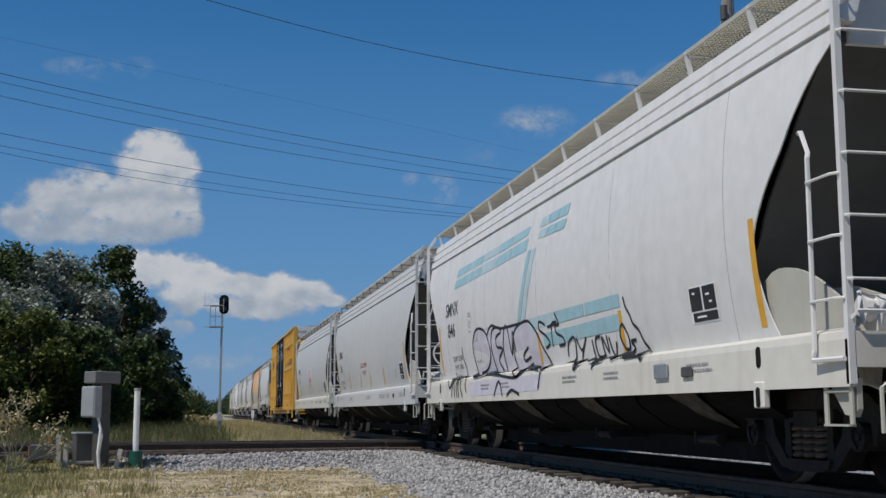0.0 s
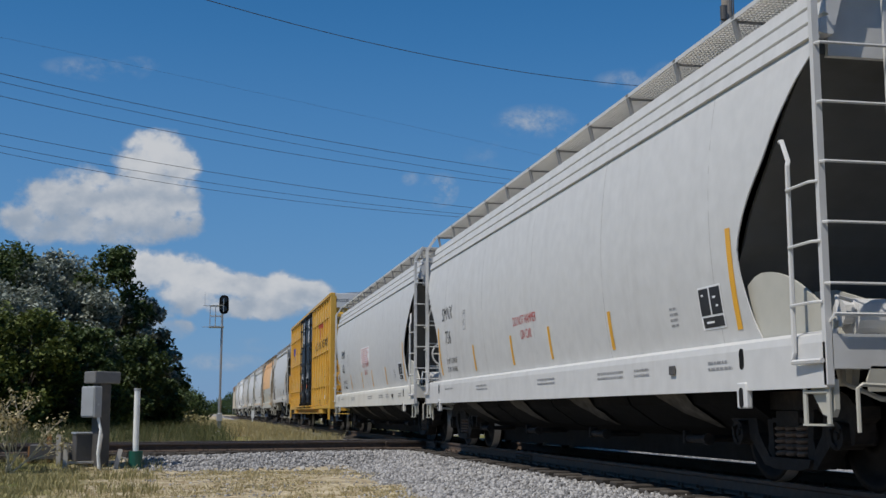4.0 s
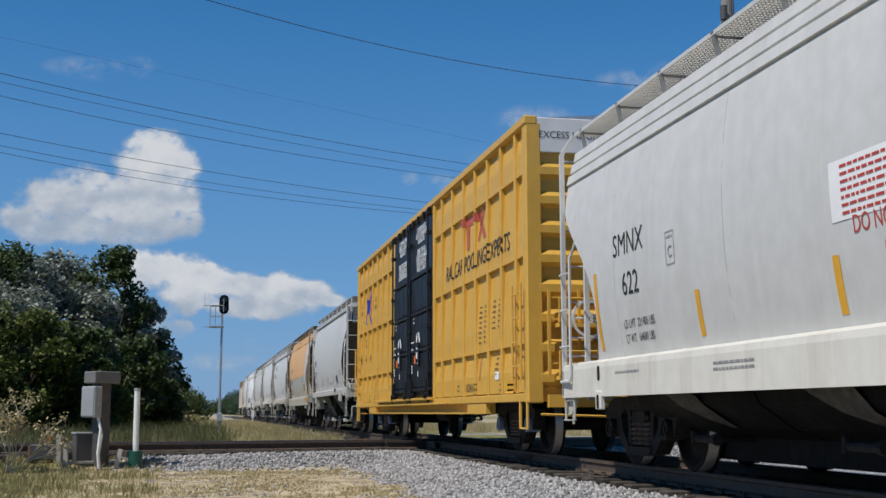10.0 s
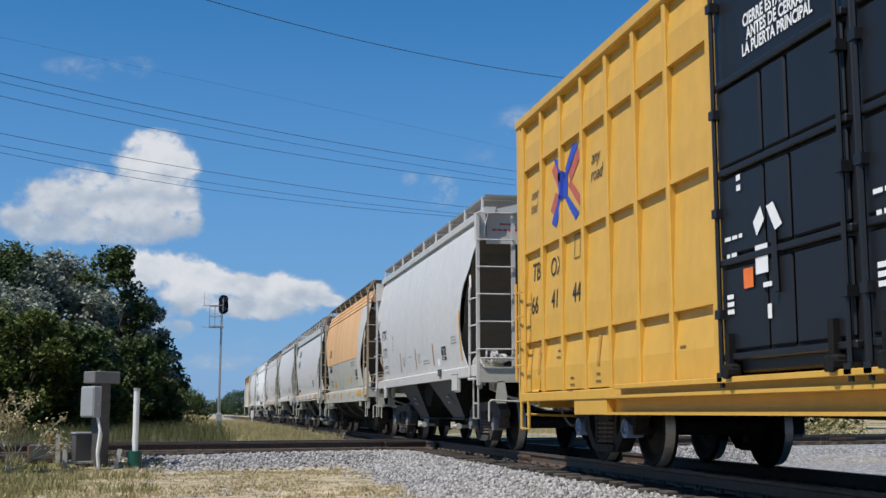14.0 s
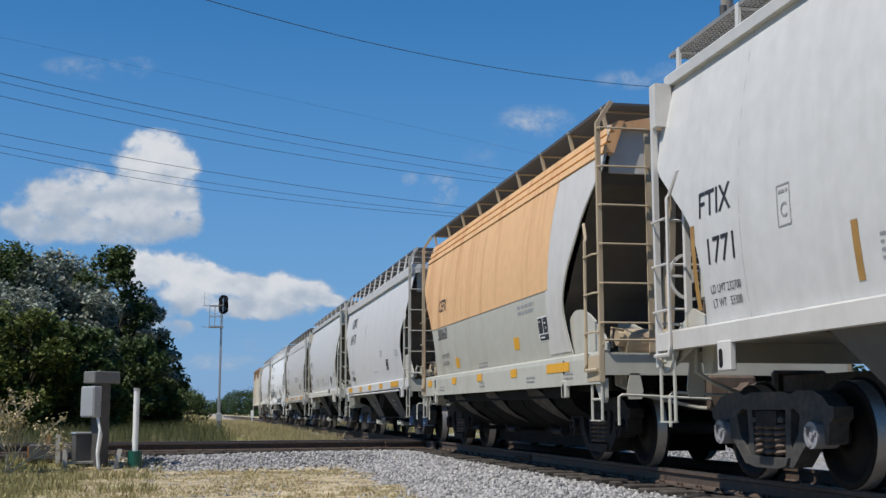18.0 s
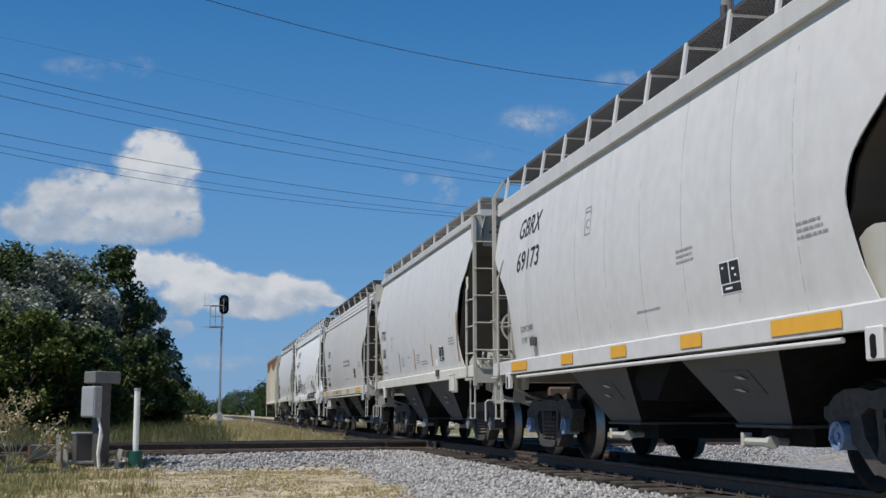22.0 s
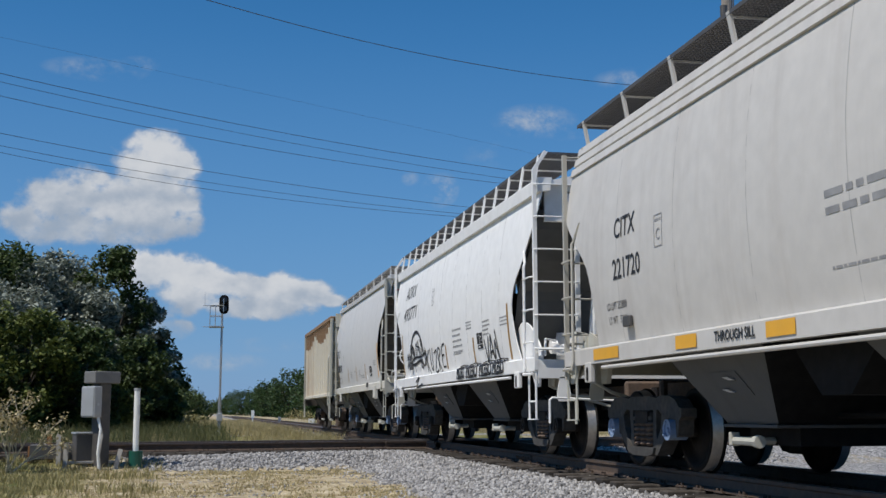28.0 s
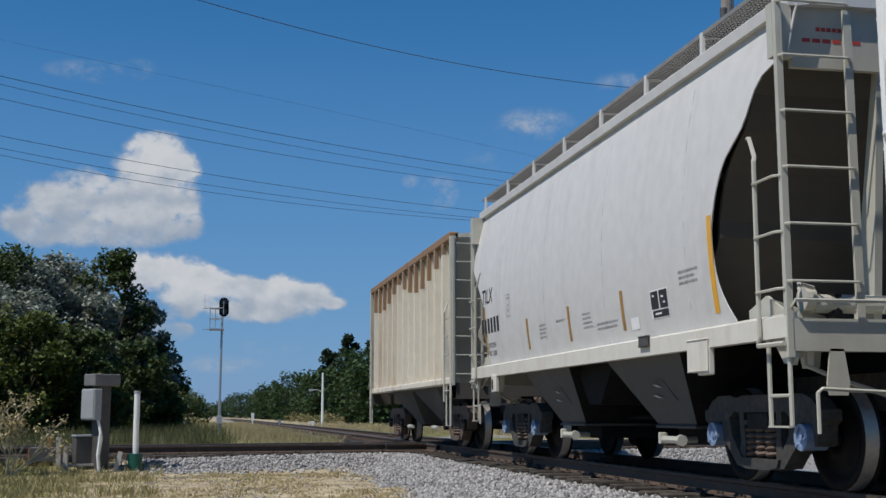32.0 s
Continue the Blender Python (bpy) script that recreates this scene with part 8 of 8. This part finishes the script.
for x, y, h, seed in ((20.2, 190, 11.6, 91), (21.6, 176, 12.4, 92), (24.5, 168, 12.0, 93)):
    tree("pine_tree", "tall dark pine with layered branches", x, y, h, 3.3, M["pine"], seed, 3200, 0.5, 0.1, "pine", "far trees")
for x, y, h, sp, seed in ((-0.9, 82, 2.2, 1.3, 121), (-1.7, 76, 2.9, 1.5, 122), (-2.6, 70, 3.4, 1.6, 123), (-0.2, 110, 2.6, 1.6, 124), (-1.2, 140, 3.4, 2.2, 125)):
    tree("shrub", "dark green shrub at the foot of the trees", x, y, h, sp, M["leaf"], seed, 2600, 0.2, 0.02, group="bushes")
for x, y, h, sp, seed in ((-2.2, 64, 1.1, 1.5, 101), (-1.0, 70, 0.9, 1.4, 102), (-3.6, 66, 1.2, 1.6, 103), (16, 150, 1.2, 2.0, 104), (14, 170, 1.2, 2.2, 105), (22, 44, 1.0, 1.5, 106), (26, 46, 1.2, 1.6, 107), (31, 45, 1.1, 1.6, 108), (37, 48, 1.3, 1.8, 109)):
    tree("bush", "low green scrub bush in the grass", x, y, h, sp, M["grass_green"], seed, 900, 0.18, 0.02, group="bushes")



# ---------------------------------------------------------------- signal, cabinets, posts, poles and wires
sig = thing("signal_mast", "tall grey railway signal mast with black oval head", "railway signal", at=pose(0.83, 50, -0.32))
part("base_block", nbox(-0.25, 0.25, -0.25, 0.25, -0.1, 0.16, 0.03), M["concrete"], sig)
part("lower_mast", tube(bmesh.new(), (0, 0, 0.1), (0, 0, 1.6), 0.07, 12), M["galv"], sig)
part("mast", tube(bmesh.new(), (0, 0, 1.6), (0.02, 0, 5.1), 0.045, 10), M["galv"], sig)
part("junction_box", nbox(-0.12, 0.12, -0.18, -0.05, 0.62, 0.95, 0.02), M["box"], sig)
bm = bmesh.new()
pts = [(0.20 * math.cos(2 * math.pi * k / 20), (0.20 if math.sin(2 * math.pi * k / 20) > 0 else -0.20) + 0.20 * math.sin(2 * math.pi * k / 20)) for k in range(20)]
prism_y(bm, [(x + 0.08, z + 5.43) for x, z in pts], -0.16, -0.12)
head = part("target_plate", bm, M["black"], sig)
for z in (5.24, 5.60):
    part("lens_hood", tube(bmesh.new(), (0.08, -0.36, z), (0.08, -0.16, z), 0.115, 14), M["lens"], head)
# pale upright strip in front of the head
part("number_strip", nbox(0.045, 0.075, -0.39, -0.37, 5.10, 5.66), M["galv"], head)
part("platform", nbox(-0.50, 0.10, -0.25, 0.35, 4.48, 4.53), M["galv"], sig)
bm = bmesh.new()
for x in (-0.48, -0.26):
    for y in (-0.22, 0.32):
        tube(bm, (x, y, 4.53), (x, y, 5.4), 0.018)
for z in (4.95, 5.38):
    pipe(bm, [(0.05, -0.22, z), (-0.48, -0.22, z), (-0.48, 0.32, z), (0.05, 0.32, z)], 0.016)
part("cage", bm, M["galv"], sig)
bm = bmesh.new()
tube(bm, (-0.78, 0, 5.38), (0, 0, 5.38), 0.014)
tube(bm, (-0.78, 0, 4.50), (0, 0, 4.50), 0.014)
tube(bm, (-0.70, 0, 5.38), (-0.70, 0, 5.95), 0.008)
part("side_arm", bm, M["galv"], sig)

rot_box = pose(-1.93, 25, -0.58, 0, 0, 38)
cab = thing("signal_cabinet", "grey T-shaped railway signal cabinet beside the crossing", "signal cabinet", at=rot_box)
part("pillar", nbox(-0.13, 0.13, -0.13, 0.13, 0, 1.84, 0.01), M["boxdark"], cab)
part("hood", nbox(-0.30, 0.30, -0.20, 0.20, 1.82, 2.06, 0.015), M["boxmid"], cab)
jb = part("junction_box", nbox(-0.34, -0.16, -0.26, 0.20, 1.14, 1.76, 0.015), M["box"], cab)
part("door_face", nbox(-0.352, -0.338, -0.24, 0.18, 1.17, 1.73, 0.004), M["box"], jb)
part("latch", tube(bmesh.new(), (-0.25, -0.275, 1.40), (-0.25, -0.25, 1.40), 0.025, 8), M["galv"], jb)
bm = pipe(bmesh.new(), [(-0.22, -0.22, 1.16), (-0.20, -0.30, 0.9), (-0.26, -0.32, 0.45), (-0.22, -0.34, 0.03)], 0.028, 8)
part("conduit", bm, M["postwhite"], cab)
bm = pipe(bmesh.new(), [(-0.22, -0.20, 1.16), (-0.12, -0.24, 0.8), (-0.20, -0.27, 0.4), (-0.16, -0.30, 0.03)], 0.024, 8)
part("conduit", bm, M["concrete"], cab)

relay = thing("relay_box", "low dark grey relay box on a steel rack", "relay box", at=pose(-2.25, 25.1, -0.55, 0, 0, 20))
part("case", nbox(-0.20, 0.20, -0.16, 0.16, 0.25, 0.78, 0.015), M["boxdark"], relay)
part("lid", nbox(-0.22, 0.22, -0.18, 0.18, 0.78, 0.82, 0.008), M["box"], relay)
part("side_trim", nbox(0.20, 0.25, -0.16, 0.02, 0.27, 0.76, 0.008), M["concrete"], relay)
for z in (0.06, 0.20):
    part("rack_bar", nbox(-0.45, 0.65, -0.24, -0.19, z, z + 0.05, 0.005), M["concrete"], relay)
for x in (-0.4, 0.0, 0.55):
    part("rack_leg", nbox(x - 0.03, x + 0.03, -0.22, -0.16, 0, 0.24), M["boxdark"], relay)

for x, y, h, tilt in ((-2.95, 25.2, 0.62, 2), (-2.72, 25.0, 0.66, -1), (-2.56, 24.7, 0.55, 1), (-1.62, 24.8, 0.45, 14)):
    st = thing("steel_stake", "weathered grey steel stake in the grass", "stake", "stakes by the cabinet", at=pose(x, y, ground_z(x, y) - 0.05, 0, tilt, 0))
    part("bar", nbox(-0.045, 0.045, -0.012, 0.012, 0, h, 0.004), M["concrete"] if tilt != 2 else M["rustwood"], st)
    part("web", nbox(-0.012, 0.012, 0.012, 0.05, 0, h), M["boxdark"], st)
sl = thing("cable_trough", "rusty steel trough lying in the grass", "trough", at=pose(-2.85, 25.3, ground_z(-2.85, 25.3)))
part("channel", nbox(-0.45, 0.45, -0.15, 0.15, 0.05, 0.36, 0.02), M["boxdark"], sl)
part("end_plate", nbox(-0.48, -0.45, -0.14, 0.14, 0.0, 0.32), M["rustwood"], sl)

post = thing("marker_post", "white plastic marker post with a dark green base", "marker post", at=pose(-1.235, 25, -0.52))
part("tube", tube(bmesh.new(), (0, 0, 0.30), (0.0, 0, 1.62), 0.06, 14), M["postwhite"], post)
part("cap", tube(bmesh.new(), (0, 0, 1.62), (0, 0, 1.67), 0.068, 14), M["box"], post)
part("base", tube(bmesh.new(), (0, 0, 0), (0, 0, 0.41), 0.135, 16, 0.145), M["green"], post)

# dead, branching weed by the cabinets
rw = random.Random(4)
weed = thing("dry_weed", "dry branching weed with pale seed heads", "weed", at=pose(-3.55, 24.2, ground_z(-3.55, 24.2) - 0.02))
stem_m, heads = M["twig"], []
bm = bmesh.new()


def sprig(p, d, ln, r, depth):
    e = p + d * ln
    tube(bm, p, e, r, 5, r * 0.6)
    heads.append(e)
    if depth:
        for k in range(3):
            nd = (d + Vector((rw.uniform(-0.8, 0.8), rw.uniform(-0.6, 0.6), rw.uniform(-0.2, 0.5)))).normalized()
            sprig(p + d * ln * rw.uniform(0.4, 1.0), nd, ln * rw.uniform(0.5, 0.8), r * 0.6, depth - 1)


for d in ((0.55, 0, 1), (0.85, 0.1, 0.75), (-0.3, 0.1, 1), (0.15, -0.2, 1), (-0.7, 0, 0.8)):
    sprig(Vector((rw.uniform(-0.1, 0.1), 0, 0)), Vector(d).normalized(), 0.78, 0.022, 3)
part("stem", bm, stem_m, weed)
vs, fs = [], []
for e in heads:
    for k in range(4):
        p = e + Vector((rw.gauss(0, 0.05), rw.gauss(0, 0.05), rw.gauss(0, 0.05)))
        q = Euler((rw.uniform(-1, 1), rw.uniform(-1, 1), rw.uniform(0, 6))).to_matrix()
        i = len(vs)
        vs += [p + q @ Vector(v) * 0.06 for v in ((-0.7, 0, 0), (0, -0.4, 0), (0.7, 0, 0), (0, 0.4, 0))]
        fs.append((i, i + 1, i + 2, i + 3))
me = bpy.data.meshes.new("seed_head")
me.from_pydata(vs, [], fs)
me.materials.append(M["grass_dry"])
tagged(part("seed_head", me, None, weed), kind="stuff")

# utility pole behind the train, top just in view
pole = thing("utility_pole", "weathered grey wooden utility pole with hardware", "utility pole", at=pose(14.36, 30, -0.8))
part("shaft", tube(bmesh.new(), (0, 0, 0), (0, 0, 14.5), 0.19, 14, 0.15), M["pole"], pole)
part("transformer", tube(bmesh.new(), (-0.22, -0.25, 12.35), (-0.22, -0.25, 12.75), 0.10, 12), M["boxdark"], pole)
part("bracket", nbox(-0.30, 0.22, -0.22, -0.15, 12.2, 12.32), M["galv"], pole)
part("crossarm", nbox(-1.2, 1.2, -0.08, 0.08, 13.9, 14.05), M["pole"], pole)
part("riser", tube(bmesh.new(), (0.16, -0.12, 0), (0.14, -0.12, 14.0), 0.025, 6), M["boxdark"], pole)


def wire(pts, r, label):
    """A sagging line through three points (a parabola), carried on past both ends."""
    p = [Vector(q) for q in pts]
    k = (p[1] - p[0]).length / ((p[2] - p[1]).length + (p[1] - p[0]).length)
    cu = bpy.data.curves.new("overhead_wire", "CURVE")
    cu.dimensions, cu.bevel_depth, cu.bevel_resolution = "3D", r * 0.7, 1
    sp = cu.splines.new("POLY")
    n = 40
    sp.points.add(n)
    for i in range(n + 1):
        t = -0.35 + 1.9 * i / n
        a = (t - k) * (t - 1) / (k * 1.0)
        b = t * (t - 1) / (k * (k - 1))
        c = t * (t - k) / (1 - k)
        q = p[0] * a + p[1] * b + p[2] * c
        sp.points[i].co = (*q, 1)
    cu.materials.append(M["wire"])
    o = new("overhead_wire", cu)
    me = bpy.data.meshes.new_from_object(o.evaluated_get(bpy.context.evaluated_depsgraph_get()))
    bpy.data.objects.remove(o)
    return tagged(new("overhead_wire", me), label, "overhead wire", "overhead wires")


WIRES = [((-0.07, 22.0, 8.4), (3.16, 24.0, 8.43), (10.57, 28.0, 8.99), 0.0112),
         ((-5.79, 34.22, 11.2), (0.59, 38.08, 11.2), (11.94, 45.16, 11.2), 0.004),
         ((-5.66, 33.69, 10.0), (0.62, 38.1, 10.0), (11.84, 43.94, 10.0), 0.0124),
         ((-5.67, 33.84, 9.8), (0.63, 38.45, 9.8), (11.77, 44.55, 9.8), 0.0099),
         ((-5.65, 33.86, 9.4), (0.64, 38.43, 9.4), (11.03, 43.44, 9.4), 0.0112),
         ((-5.65, 34.12, 8.4), (0.67, 38.78, 8.4), (9.89, 43.36, 8.4), 0.0112),
         ((-5.67, 34.37, 8.1), (0.68, 39.08, 8.1), (9.63, 43.18, 8.1), 0.0099),
         ((-5.66, 34.35, 7.9), (0.69, 39.23, 7.9), (9.3, 42.68, 7.9), 0.0099)]
for a, b, c, r in WIRES:
    wire((a, b, c), r, "thin dark overhead wire across the sky")


for x, y in ((-11.9, 29.2), (27.5, 53.0)):
    up = thing("utility_pole", "tall wooden pole that carries the wires", "utility pole", at=pose(x, y, ground_z(x, y) - 0.1, 0, 0, 30))
    part("shaft", tube(bmesh.new(), (0, 0, 0), (0, 0, 12.6), 0.19, 12, 0.13), M["pole"], up)
    for z in (8.5, 10.2, 11.9):
        part("crossarm", nbox(-0.07, 0.07, -1.4, 1.4, z, z + 0.14), M["pole"], up)
for x, y in ((-12.07, 30.51), (21.56, 51.38)):
    up = thing("utility_pole", "wooden pole at the end of the highest wire", "utility pole", at=pose(x, y, ground_z(x, y) - 0.1, 0, 0, 30))
    part("shaft", tube(bmesh.new(), (0, 0, 0), (0, 0, 11.25 - ground_z(x, y)), 0.17, 12, 0.12), M["pole"], up)

# street lamp, small posts and a white box on the far verge
lamp = thing("street_lamp", "white street lamp with a short arm", "street lamp", at=pose(11.15, 110, -0.45))
part("pole", tube(bmesh.new(), (0, 0, 0), (0, 0, 5.0), 0.13, 10, 0.09), M["postwhite"], lamp)
part("arm", pipe(bmesh.new(), [(0, 0, 3.2), (-0.5, 0, 3.45), (-0.9, 0, 3.4)], 0.04), M["galv"], lamp)
part("luminaire", nbox(-1.25, -0.85, -0.12, 0.12, 3.34, 3.46, 0.03), M["galv"], lamp)
for x, y, h, m in ((3.93, 90, 1.05, "postwhite"), (6.05, 92, 0.55, "galv")):
    mp = thing("marker_stake", "slim pale marker stake in the verge", "marker stake", "marker stakes", at=pose(x, y, ground_z(x, y) - 0.05))
    part("post", tube(bmesh.new(), (0, 0, 0), (0, 0, h), 0.05, 8), M[m], mp)
    part("plate", nbox(-0.11, 0.11, -0.07, -0.05, h * 0.55, h + 0.08, 0.02), M[m], mp)
wb = thing("utility_box", "small white utility box in the grass", "utility box", at=pose(9.25, 100, ground_z(9.25, 100) - 0.05))
part("case", nbox(-0.25, 0.25, -0.2, 0.2, 0, 0.42, 0.05), M["postwhite"], wb)
part("lid", nbox(-0.28, 0.28, -0.22, 0.22, 0.42, 0.48, 0.03), M["postwhite"], wb)



# ---------------------------------------------------------------- the train runs
def motions():
    ts, ss = [r[0] for r in TRAIN], [r[1] for r in TRAIN]
    for car, u in CARS:
        walk(car, [(t, pose(TRACK_X, u - s, 0)) for t, s in TRAIN])
    steps = [32.0 * k / 256 for k in range(257)]
    turn = [math.degrees(float(np.interp(t, ts, ss)) / RADIUS) for t in steps]
    for w, y in WHEELSETS:
        walk(w, [(t, pose(0, y, RADIUS, a)) for t, a in zip(steps, turn)])


motions()
